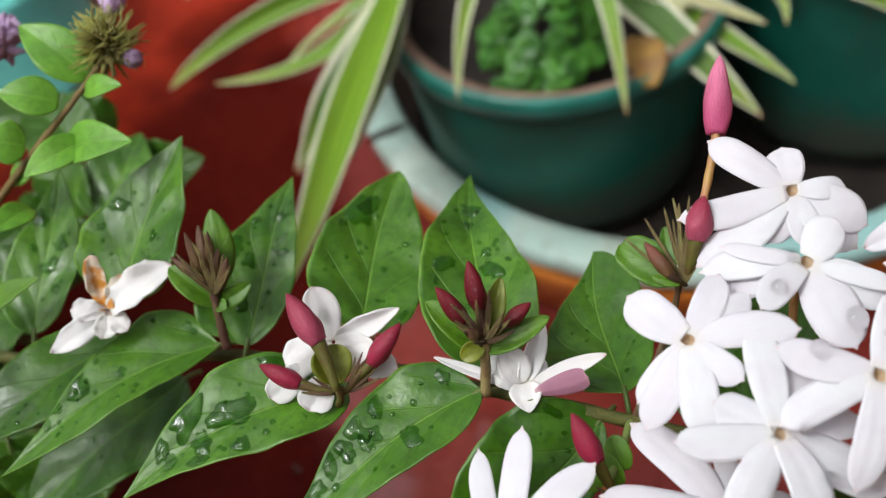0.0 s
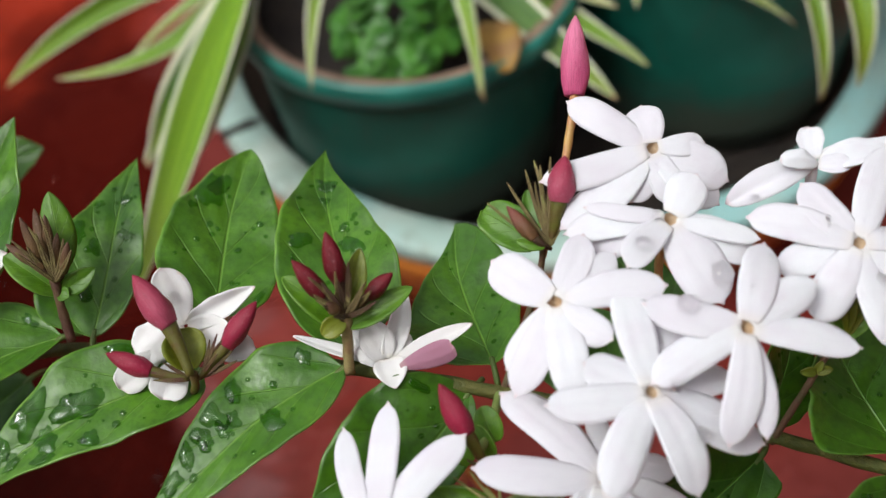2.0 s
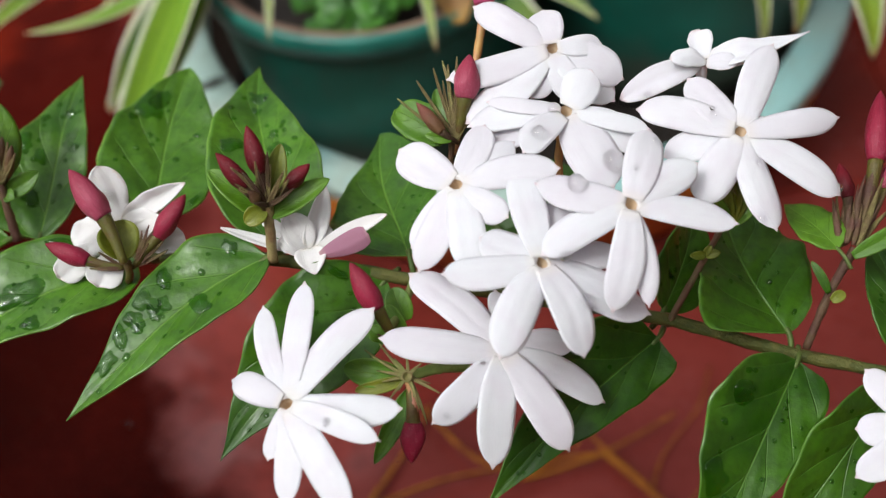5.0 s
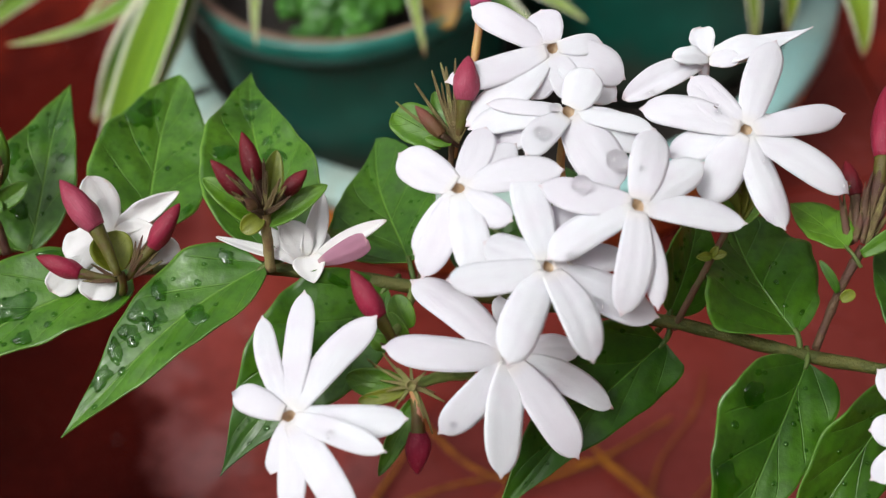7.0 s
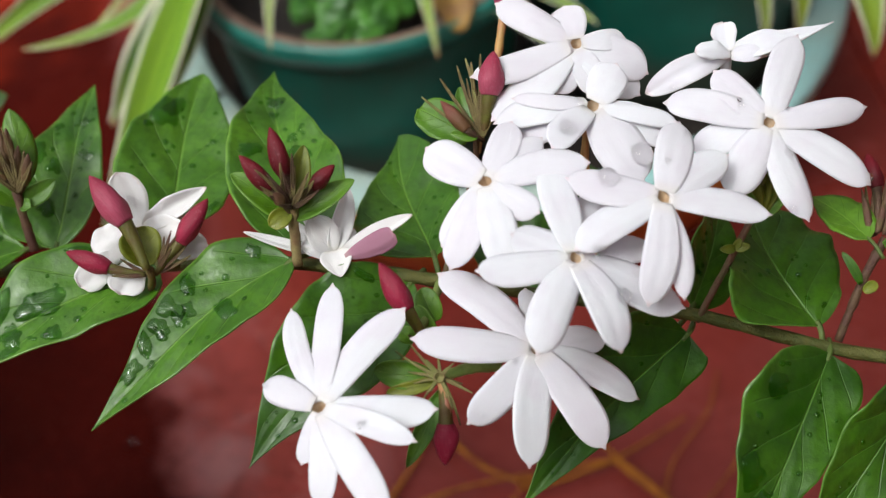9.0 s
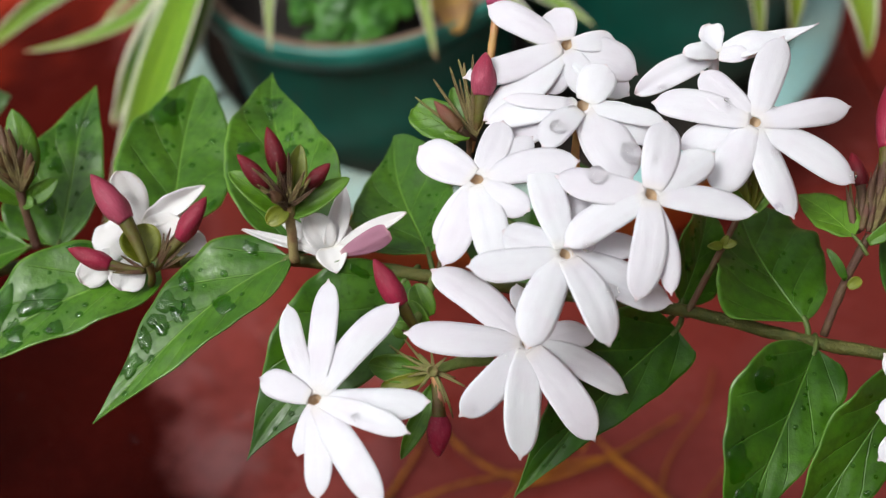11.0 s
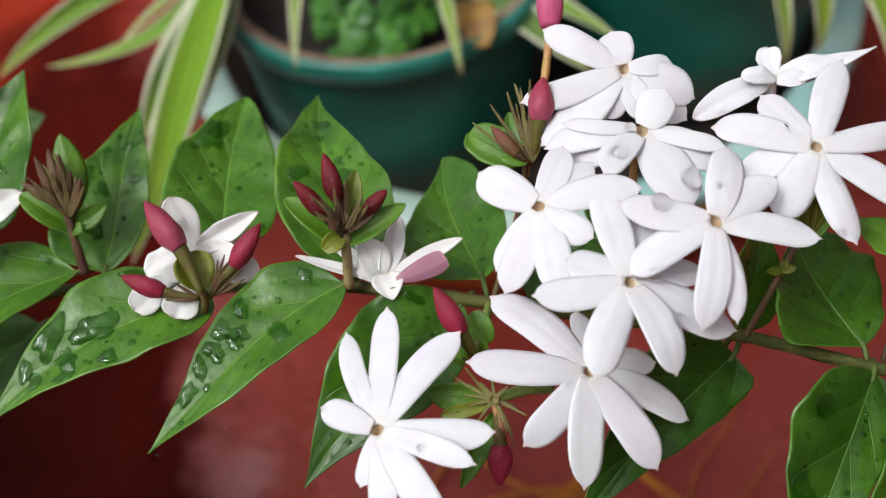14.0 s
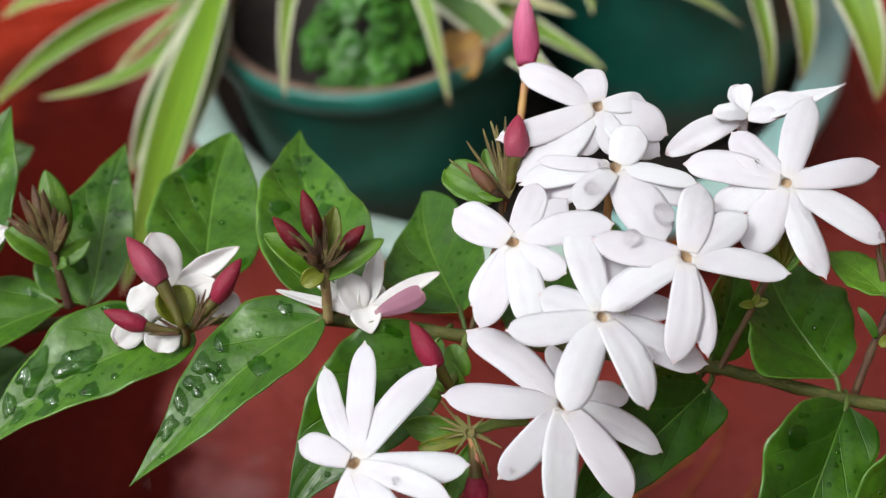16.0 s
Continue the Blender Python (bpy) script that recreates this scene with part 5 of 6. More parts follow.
# collapsed flower with a mauve petal back
head = faded((-0.0834, -0.3802, 0.2871), (0.21, -0.32, 0.92))
fade((-0.0837, -0.3800, 0.2873), (-0.0782, -0.3685, 0.2948), 4.9, (0.34, -0.65, 0.68), WILTED, (0.55, 0.75), 0.05, 0.5, 0.0, 0.0)
fade((-0.0827, -0.3803, 0.2871), (-0.0785, -0.3747, 0.2880), 3.9, (0.07, -0.64, 0.76), WILTED, (0.6, 0.5), 0.1, 0.2, 0.5, 0.0)
fade((-0.0837, -0.3804, 0.2870), (-0.0874, -0.3747, 0.2932), 7.2, (0.20, -0.57, 0.80), WILTED, (0.6, 0.5), 0.12, 0.3, 0.0, 0.0)
fade((-0.0846, -0.3807, 0.2867), (-0.0899, -0.3795, 0.2903), 4.1, (0.09, -0.64, 0.77), WILTED, (0.6, 0.4), 0.2, -0.3, 0.5, 0.0)
fade((-0.0833, -0.3812, 0.2883), (-0.0822, -0.3880, 0.2871), 7.0, (0.10, -0.46, 0.88), WILTED, (0.5, 0.75), 0.12, 0.25, 0.0, 0.0)
fade((-0.0820, -0.3810, 0.2865), (-0.0648, -0.3782, 0.2933), 3.9, (-0.09, -0.29, 0.95), WILTED, (0.8, 0.8), 0.03, 0.6, 0.0, 0.0)
fade((-0.0808, -0.3842, 0.2890), (-0.0692, -0.3855, 0.2956), 5.2, (0.13, -0.71, 0.69), MAUVE, (0.7, 0.3), -0.06, -0.25, 0.0, 0.0)
fade((-0.0866, -0.3802, 0.2871), (-0.1028, -0.3753, 0.2923), 2.6, (0.17, -0.16, 0.97), WILTED, (0.5, 0.8), -0.06, 0.5, 0.0, 0.0)
fade((-0.0844, -0.3797, 0.2876), (-0.0903, -0.3685, 0.2919), 2.8, (0.09, -0.65, 0.75), WILTED, (0.6, 0.6), 0.05, 0.2, 0.0, 0.0)
fade((-0.0852, -0.3796, 0.2876), (-0.0947, -0.3708, 0.2898), 3.1, (0.10, -0.65, 0.76), WILTED, (0.6, 0.6), 0.05, 0.2, 0.0, 0.0)
# tight dark buds in hairy sepals, with fresh green bracts
bud((-0.0909, -0.3738, 0.3065), (-0.0925, -0.3670, 0.3149), 0.0043, 'dark', to=(-0.0906, -0.3763, 0.2990))
bud((-0.0943, -0.3757, 0.3048), (-0.0999, -0.3708, 0.3115), 0.0040, 'dark', to=(-0.0913, -0.3771, 0.2996))
bud((-0.0854, -0.3765, 0.3042), (-0.0799, -0.3740, 0.3079), 0.0035, 'dark', to=(-0.0900, -0.3771, 0.2997))
bud((-0.0922, -0.3788, 0.3034), (-0.0935, -0.3792, 0.3070), 0.0025, 'brown', to=(-0.0913, -0.3785, 0.2997))
bract((-0.0918, -0.3777, 0.2977), (-0.1029, -0.3699, 0.3056), 6.3, (0.26, -0.43, 0.86), YOUNG, (0.6, 0.7), 0.08, 0.3, 0.0, 0.0)
bract((-0.0909, -0.3780, 0.2975), (-0.0763, -0.3740, 0.3026), 5.3, (0.03, -0.41, 0.91), YOUNG, (0.6, 0.7), 0.08, 0.3, 0.0, 0.0)
bract((-0.0910, -0.3785, 0.2997), (-0.0958, -0.3809, 0.2989), 4.3, (0.12, -0.65, 0.75), OLIVE, (0.6, 0.5), 0.08, 0.3, 0.0, 0.0)
bract((-0.0905, -0.3759, 0.2980), (-0.0862, -0.3664, 0.3076), 5.1, (0.10, -0.68, 0.73), OLIVE, (0.6, 0.7), 0.05, 0.4, 0.0, 0.0)
bract((-0.0906, -0.3782, 0.3007), (-0.0965, -0.3757, 0.3113), 0.8, (0.12, -0.67, 0.73), STEMS["calyx"], (0.5, 0.8), -0.0310, 0.4, 0.0, 0.0)
bract((-0.0906, -0.3782, 0.3007), (-0.0960, -0.3777, 0.3081), 0.9, (0.12, -0.67, 0.73), STEMS["calyx"], (0.5, 0.8), -0.0356, 0.4, 0.0, 0.0)
bract((-0.0906, -0.3782, 0.3007), (-0.0941, -0.3768, 0.3106), 0.9, (0.12, -0.67, 0.73), STEMS["calyx_dark"], (0.5, 0.8), 0.0830, 0.4, 0.0, 0.0)
bract((-0.0906, -0.3782, 0.3007), (-0.0956, -0.3787, 0.3076), 0.9, (0.12, -0.67, 0.74), STEMS["calyx"], (0.5, 0.8), 0.0721, 0.4, 0.0, 0.0)
bract((-0.0906, -0.3782, 0.3007), (-0.0910, -0.3758, 0.3122), 0.8, (0.11, -0.67, 0.73), STEMS["calyx"], (0.5, 0.8), -0.0263, 0.4, 0.0, 0.0)
bract((-0.0906, -0.3782, 0.3007), (-0.0882, -0.3747, 0.3135), 0.7, (0.11, -0.68, 0.73), STEMS["calyx_dark"], (0.5, 0.8), 0.0210, 0.4, 0.0, 0.0)
bract((-0.0906, -0.3782, 0.3007), (-0.0908, -0.3765, 0.3101), 0.8, (0.11, -0.67, 0.73), STEMS["calyx_dark"], (0.5, 0.8), 0.0140, 0.4, 0.0, 0.0)
bract((-0.0906, -0.3782, 0.3007), (-0.0853, -0.3773, 0.3098), 0.8, (0.10, -0.67, 0.73), STEMS["calyx"], (0.5, 0.8), 0.0865, 0.4, 0.0, 0.0)
bract((-0.0906, -0.3782, 0.3007), (-0.0856, -0.3782, 0.3102), 0.9, (0.10, -0.67, 0.73), STEMS["calyx"], (0.5, 0.8), 0.0987, 0.4, 0.0, 0.0)
bract((-0.0906, -0.3782, 0.3007), (-0.0835, -0.3809, 0.3079), 0.9, (0.10, -0.67, 0.74), STEMS["calyx_dark"], (0.5, 0.8), 0.0950, 0.4, 0.0, 0.0)
bract((-0.0906, -0.3782, 0.3007), (-0.0844, -0.3790, 0.3089), 0.9, (0.10, -0.67, 0.74), STEMS["calyx"], (0.5, 0.8), -0.0104, 0.4, 0.0, 0.0)
bract((-0.0906, -0.3782, 0.3007), (-0.0916, -0.3777, 0.3082), 0.9, (0.11, -0.67, 0.74), STEMS["calyx"], (0.5, 0.8), -0.0311, 0.4, 0.0, 0.0)
bract((-0.0906, -0.3782, 0.3007), (-0.0881, -0.3748, 0.3099), 0.9, (0.11, -0.67, 0.73), STEMS["calyx"], (0.5, 0.8), 0.0720, 0.4, 0.0, 0.0)
bract((-0.0906, -0.3782, 0.3007), (-0.0869, -0.3780, 0.3080), 0.8, (0.10, -0.67, 0.74), STEMS["calyx_dark"], (0.5, 0.8), 0.0676, 0.4, 0.0, 0.0)
bract((-0.0906, -0.3782, 0.3007), (-0.0941, -0.3801, 0.3073), 0.9, (0.12, -0.66, 0.74), STEMS["calyx_dark"], (0.5, 0.8), -0.0337, 0.4, 0.0, 0.0)
bract((-0.0906, -0.3782, 0.3007), (-0.0922, -0.3825, 0.3064), 0.9, (0.11, -0.66, 0.74), STEMS["calyx_dark"], (0.5, 0.8), 0.0972, 0.4, 0.0, 0.0)
bract((-0.0906, -0.3782, 0.3007), (-0.0862, -0.3811, 0.3055), 0.8, (0.10, -0.66, 0.74), STEMS["calyx"], (0.5, 0.8), -0.0292, 0.4, 0.0, 0.0)
stem([(-0.0903, -0.3771, 0.3010), (-0.0908, -0.3786, 0.2970), (-0.0918, -0.3826, 0.2869)], 0.0016, 0.0015, 'tan', 'stalk')
# shrivelled flower with a browned tip
head = faded((-0.1845, -0.3526, 0.2883), (0.38, -0.50, 0.78))
fade((-0.1848, -0.3521, 0.2887), (-0.1870, -0.3441, 0.2999), 4.7, (0.38, -0.60, 0.71), BROWNED, (0.35, 0.3), -0.12, 0.6, 1.2, 0.0)
fade((-0.1842, -0.3521, 0.2886), (-0.1678, -0.3447, 0.2951), 8.0, (0.17, -0.45, 0.88), WILTED, (0.5, 0.5), 0.1, 0.3, 1.0, 0.0)
fade((-0.1833, -0.3513, 0.2892), (-0.1747, -0.3419, 0.2946), 4.2, (0.36, -0.60, 0.71), WILTED, (0.6, 0.9), 0.1, -0.3, 0.6, 0.0)
fade((-0.1844, -0.3509, 0.2897), (-0.1801, -0.3451, 0.2927), 4.7, (0.37, -0.59, 0.71), BROWNED, (0.5, 0.4), 0.15, 0.3, 1.0, 0.0)
fade((-0.1851, -0.3526, 0.2884), (-0.1927, -0.3535, 0.2914), 5.5, (0.39, -0.58, 0.72), WILTED, (0.7, 0.35), 0.1, 0.3, 0.8, 0.0)
fade((-0.1849, -0.3530, 0.2880), (-0.1983, -0.3618, 0.2852), 6.4, (0.40, -0.56, 0.73), WILTED, (0.7, 0.8), 0.08, 0.2, 0.7, 0.0)
fade((-0.1838, -0.3530, 0.2878), (-0.1798, -0.3565, 0.2856), 5.0, (0.37, -0.57, 0.73), WILTED, (0.6, 0.5), 0.1, 0.3, 0.6, 0.0)
fade((-0.1843, -0.3532, 0.2877), (-0.1860, -0.3582, 0.2850), 5.5, (0.38, -0.57, 0.73), WILTED, (0.6, 0.5), 0.1, 0.3, 0.6, 0.0)
# brown bud cluster with green bracts
bract((-0.1559, -0.3479, 0.2907), (-0.1569, -0.3349, 0.3032), 7.7, (0.10, -0.65, 0.76), YOUNG, (0.7, 0.75), 0.05, -0.35, 0.0, 0.0)
bract((-0.1571, -0.3523, 0.2884), (-0.1678, -0.3466, 0.2962), 7.1, (0.41, -0.43, 0.81), YOUNG, (0.6, 0.6), 0.08, 0.3, 0.0, 0.0)
bract((-0.1566, -0.3523, 0.2884), (-0.1482, -0.3490, 0.2912), 4.7, (0.28, -0.61, 0.74), YOUNG, (0.6, 0.7), 0.08, 0.3, 0.0, 0.0)
bract((-0.1565, -0.3531, 0.2890), (-0.1544, -0.3544, 0.2889), 3.3, (0.29, -0.60, 0.75), YOUNG, (0.6, 0.5), 0.08, 0.3, 0.0, 0.0)
bud((-0.1577, -0.3491, 0.2968), (-0.1591, -0.3406, 0.3041), 0.0027, 'brown', to=(-0.1572, -0.3516, 0.2903))
bud((-0.1593, -0.3490, 0.2960), (-0.1620, -0.3428, 0.3042), 0.0023, 'brown', to=(-0.1572, -0.3516, 0.2903))
bud((-0.1602, -0.3502, 0.2963), (-0.1659, -0.3469, 0.3003), 0.0022, 'brown', to=(-0.1572, -0.3516, 0.2903))
bud((-0.1548, -0.3512, 0.2931), (-0.1519, -0.3481, 0.3000), 0.0025, 'brown', to=(-0.1572, -0.3516, 0.2903))
bud((-0.1567, -0.3477, 0.2971), (-0.1561, -0.3436, 0.3048), 0.0022, 'brown', to=(-0.1572, -0.3516, 0.2903))
bud((-0.1582, -0.3515, 0.2956), (-0.1621, -0.3487, 0.2990), 0.0022, 'brown', to=(-0.1572, -0.3516, 0.2903))
bud((-0.1560, -0.3499, 0.2955), (-0.1542, -0.3458, 0.3009), 0.0021, 'brown', to=(-0.1572, -0.3516, 0.2903))
bract((-0.1566, -0.3526, 0.2922), (-0.1593, -0.3466, 0.3047), 0.77, (0.31, -0.62, 0.72), STEMS["calyx"], (0.5, 0.8), 0.0382, 0.4, 0.0, 0.0)
bract((-0.1566, -0.3526, 0.2922), (-0.1562, -0.3454, 0.3066), 0.77, (0.30, -0.62, 0.72), STEMS["calyx"], (0.5, 0.8), 0.0309, 0.4, 0.0, 0.0)
bract((-0.1566, -0.3526, 0.2922), (-0.1631, -0.3491, 0.3036), 0.68, (0.31, -0.61, 0.73), STEMS["calyx"], (0.5, 0.8), -0.0067, 0.4, 0.0, 0.0)
bract((-0.1566, -0.3526, 0.2922), (-0.1623, -0.3516, 0.3023), 0.68, (0.31, -0.61, 0.73), STEMS["calyx"], (0.5, 0.8), 0.0329, 0.4, 0.0, 0.0)
bract((-0.1566, -0.3526, 0.2922), (-0.1556, -0.3445, 0.3035), 0.68, (0.30, -0.62, 0.72), STEMS["calyx"], (0.5, 0.8), 0.0181, 0.4, 0.0, 0.0)
bract((-0.1566, -0.3526, 0.2922), (-0.1513, -0.3496, 0.2986), 0.77, (0.29, -0.61, 0.73), STEMS["calyx"], (0.5, 0.8), 0.0462, 0.4, 0.0, 0.0)
bract((-0.1566, -0.3526, 0.2922), (-0.1527, -0.3477, 0.3007), 0.77, (0.29, -0.62, 0.73), STEMS["calyx"], (0.5, 0.8), 0.0478, 0.4, 0.0, 0.0)
bract((-0.1566, -0.3526, 0.2922), (-0.1578, -0.3479, 0.3036), 0.68, (0.30, -0.62, 0.73), STEMS["calyx"], (0.5, 0.8), 0.0093, 0.4, 0.0, 0.0)
bract((-0.1566, -0.3526, 0.2922), (-0.1600, -0.3503, 0.3021), 0.77, (0.31, -0.61, 0.73), STEMS["calyx"], (0.5, 0.8), -0.0368, 0.4, 0.0, 0.0)
stem([(-0.1571, -0.3513, 0.2919), (-0.1570, -0.3543, 0.2867), (-0.1567, -0.3583, 0.2779)], 0.0013, 0.0015, 'twig2', 'stalk')
# rose bud in long thin sepals
bud((-0.0443, -0.3645, 0.3130), (-0.0422, -0.3581, 0.3198), 0.0058, 'pink2', to=(-0.0469, -0.3687, 0.3053))
bract((-0.0471, -0.3698, 0.3057), (-0.0591, -0.3644, 0.3151), 0.5, (-0.02, -0.73, 0.68), STEMS["calyx_green"], (0.35, 0.5), -0.0223, 0.4, 0.0, 0.0)
bract((-0.0471, -0.3698, 0.3057), (-0.0545, -0.3594, 0.3152), 0.6, (-0.03, -0.73, 0.68), STEMS["calyx"], (0.35, 0.5), -0.0099, 0.4, 0.0, 0.0)
bract((-0.0471, -0.3698, 0.3057), (-0.0505, -0.3588, 0.3177), 0.6, (-0.04, -0.74, 0.67), STEMS["calyx"], (0.35, 0.5), -0.0169, 0.4, 0.0, 0.0)
bract((-0.0471, -0.3698, 0.3057), (-0.0483, -0.3556, 0.3168), 0.6, (-0.04, -0.74, 0.67), STEMS["calyx_green"], (0.35, 0.5), 0.0126, 0.4, 0.0, 0.0)
bract((-0.0471, -0.3698, 0.3057), (-0.0472, -0.3571, 0.3168), 0.7, (-0.05, -0.74, 0.67), STEMS["calyx"], (0.35, 0.5), 0.0384, 0.4, 0.0, 0.0)
bract((-0.0471, -0.3698, 0.3057), (-0.0450, -0.3568, 0.3185), 0.6, (-0.05, -0.74, 0.67), STEMS["calyx"], (0.35, 0.5), 0.0267, 0.4, 0.0, 0.0)
bract((-0.0471, -0.3698, 0.3057), (-0.0402, -0.3611, 0.3142), 0.5, (-0.06, -0.73, 0.68), STEMS["calyx"], (0.35, 0.5), 0.0416, 0.4, 0.0, 0.0)
bract((-0.0471, -0.3698, 0.3057), (-0.0419, -0.3622, 0.3122), 0.6, (-0.06, -0.73, 0.68), STEMS["calyx_green"], (0.35, 0.5), -0.0129, 0.4, 0.0, 0.0)
bract((-0.0471, -0.3698, 0.3057), (-0.0477, -0.3626, 0.3136), 0.7, (-0.04, -0.73, 0.68), STEMS["calyx_green"], (0.35, 0.5), -0.0252, 0.4, 0.0, 0.0)
bract((-0.0471, -0.3698, 0.3057), (-0.0487, -0.3595, 0.3144), 0.5, (-0.04, -0.73, 0.68), STEMS["calyx"], (0.35, 0.5), 0.0387, 0.4, 0.0, 0.0)
bract((-0.0471, -0.3698, 0.3057), (-0.0426, -0.3649, 0.3105), 0.7, (-0.05, -0.72, 0.69), STEMS["calyx"], (0.35, 0.5), 0.0387, 0.4, 0.0, 0.0)
bract((-0.0471, -0.3698, 0.3057), (-0.0471, -0.3630, 0.3125), 0.7, (-0.05, -0.73, 0.68), STEMS["calyx_green"], (0.35, 0.5), -0.0357, 0.4, 0.0, 0.0)
bud((-0.0502, -0.3704, 0.3091), (-0.0551, -0.3635, 0.3124), 0.0031, 'maroon', to=(-0.0469, -0.3696, 0.3045))
bract((-0.0496, -0.3680, 0.3045), (-0.0600, -0.3590, 0.3069), 9.0, (0.05, -0.60, 0.80), YOUNG, (0.5, 0.4), 0.06, 0.2, 0.3, 0.0)
bract((-0.0495, -0.3668, 0.3069), (-0.0504, -0.3587, 0.3114), 3.2, (-0.04, -0.73, 0.68), YOUNG, (0.6, 0.6), 0.06, 0.3, 0.0, 0.0)
bract((-0.0483, -0.3710, 0.3072), (-0.0539, -0.3697, 0.3083), 2.3, (-0.04, -0.72, 0.70), YOUNG, (0.6, 0.6), 0.06, 0.3, 0.0, 0.0)
# spent calyx with a hanging bud
bud((-0.0637, -0.4231, 0.2765), (-0.0651, -0.4296, 0.2709), 0.0052, 'red', to=(-0.0635, -0.4164, 0.2823))
bract((-0.0637, -0.4162, 0.2838), (-0.0687, -0.4112, 0.2895), 0.51, (0.03, -0.59, 0.81), STEMS["calyx_green"], (0.22, 1.1), -0.0805, 0.4, 0.0, 0.0)
bract((-0.0637, -0.4162, 0.2838), (-0.0721, -0.4109, 0.2878), 0.51, (0.03, -0.58, 0.81), STEMS["calyx_green"], (0.22, 1.1), -0.0282, 0.4, 0.0, 0.0)
bract((-0.0637, -0.4162, 0.2838), (-0.0677, -0.4202, 0.2825), 0.51, (0.02, -0.57, 0.82), STEMS["calyx_green"], (0.22, 1.1), -0.1210, 0.4, 0.0, 0.0)
bract((-0.0637, -0.4162, 0.2838), (-0.0620, -0.4227, 0.2806), 0.51, (0.01, -0.56, 0.83), STEMS["calyx_green"], (0.22, 1.1), 0.1335, 0.4, 0.0, 0.0)
bract((-0.0637, -0.4162, 0.2838), (-0.0608, -0.4241, 0.2767), 0.68, (0.01, -0.56, 0.83), STEMS["calyx_green"], (0.22, 1.1), 0.1584, 0.4, 0.0, 0.0)
bract((-0.0637, -0.4162, 0.2838), (-0.0591, -0.4172, 0.2815), 0.59, (0.01, -0.57, 0.82), STEMS["calyx_green"], (0.22, 1.1), 0.0862, 0.4, 0.0, 0.0)
bract((-0.0637, -0.4162, 0.2838), (-0.0574, -0.4199, 0.2816), 0.59, (0.00, -0.57, 0.82), STEMS["calyx_green"], (0.22, 1.1), 0.0066, 0.4, 0.0, 0.0)
bract((-0.0637, -0.4162, 0.2838), (-0.0635, -0.4126, 0.2861), 0.51, (0.02, -0.58, 0.81), STEMS["calyx_green"], (0.22, 1.1), -0.0959, 0.4, 0.0, 0.0)
bract((-0.0637, -0.4162, 0.2838), (-0.0660, -0.4134, 0.2866), 0.51, (0.02, -0.58, 0.81), STEMS["calyx_green"], (0.22, 1.1), -0.0748, 0.4, 0.0, 0.0)
bract((-0.0637, -0.4162, 0.2838), (-0.0702, -0.4136, 0.2835), 0.59, (0.03, -0.58, 0.82), STEMS["calyx_green"], (0.22, 1.1), 0.1419, 0.4, 0.0, 0.0)
bract((-0.0637, -0.4162, 0.2838), (-0.0604, -0.4154, 0.2868), 0.59, (0.01, -0.58, 0.82), STEMS["calyx_green"], (0.22, 1.1), 0.1395, 0.4, 0.0, 0.0)
bract((-0.0637, -0.4162, 0.2838), (-0.0629, -0.4198, 0.2811), 0.59, (0.01, -0.57, 0.82), STEMS["calyx_green"], (0.22, 1.1), -0.1712, 0.4, 0.0, 0.0)
bract((-0.0637, -0.4162, 0.2838), (-0.0660, -0.4176, 0.2808), 0.59, (0.02, -0.57, 0.82), STEMS["calyx_green"], (0.22, 1.1), -0.0704, 0.4, 0.0, 0.0)
bract((-0.0637, -0.4162, 0.2838), (-0.0692, -0.4166, 0.2834), 0.59, (0.03, -0.57, 0.82), STEMS["calyx_green"], (0.22, 1.1), -0.0301, 0.4, 0.0, 0.0)
cup((-0.0638, -0.4169, 0.2848), (0.02, -0.57, 0.82), 0.0013)
stem([(-0.0508, -0.4116, 0.2788), (-0.0570, -0.4132, 0.2812), (-0.0634, -0.4157, 0.2829)], 0.0019, 0.0015, 'green', 'stalk')
stem([(-0.0635, -0.4160, 0.2826), (-0.0632, -0.4199, 0.2793), (-0.0638, -0.4237, 0.2760)], 0.0014, 0.0015, 'tube', 'stalk')
bract((-0.0658, -0.4141, 0.2816), (-0.0774, -0.4112, 0.2825), 6.0, (0.05, -0.58, 0.81), YOUNG, (0.6, 0.6), 0.08, 0.3, 0.0, 0.0)
bract((-0.0636, -0.4163, 0.2784), (-0.0733, -0.4269, 0.2678), 4.3, (0.03, -0.54, 0.84), LEAF, (0.6, 0.8), 0.06, 0.3, 0.0, 0.0)
bract((-0.0642, -0.4154, 0.2818), (-0.0753, -0.4163, 0.2808), 2.9, (0.04, -0.57, 0.82), OLIVE, (0.6, 0.5), 0.06, 0.3, 0.0, 0.0)
bud((-0.0685, -0.4048, 0.2933), (-0.0729, -0.3975, 0.3009), 0.0050, 'red', to=(-0.0651, -0.4083, 0.2851))
bract((-0.0628, -0.4019, 0.2843), (-0.0650, -0.3962, 0.2891), 5.5, (0.02, -0.62, 0.78), YOUNG, (0.6, 0.5), 0.06, 0.3, 0.0, 0.0)
bract((-0.0638, -0.4046, 0.2832), (-0.0670, -0.3996, 0.2875), 4.1, (0.02, -0.61, 0.79), YOUNG, (0.6, 0.5), 0.06, 0.3, 0.0, 0.0)
bract((-0.0683, -0.4051, 0.2827), (-0.0708, -0.4029, 0.2845), 3.6, (0.04, -0.60, 0.80), YOUNG, (0.6, 0.5), 0.06, 0.3, 0.0, 0.0)
bract((-0.0652, -0.4093, 0.2857), (-0.0674, -0.4051, 0.2906), 0.7, (0.03, -0.60, 0.80), STEMS["calyx_brown"], (0.4, 0.7), 0.05, 0.2, 0.0, 0.0)
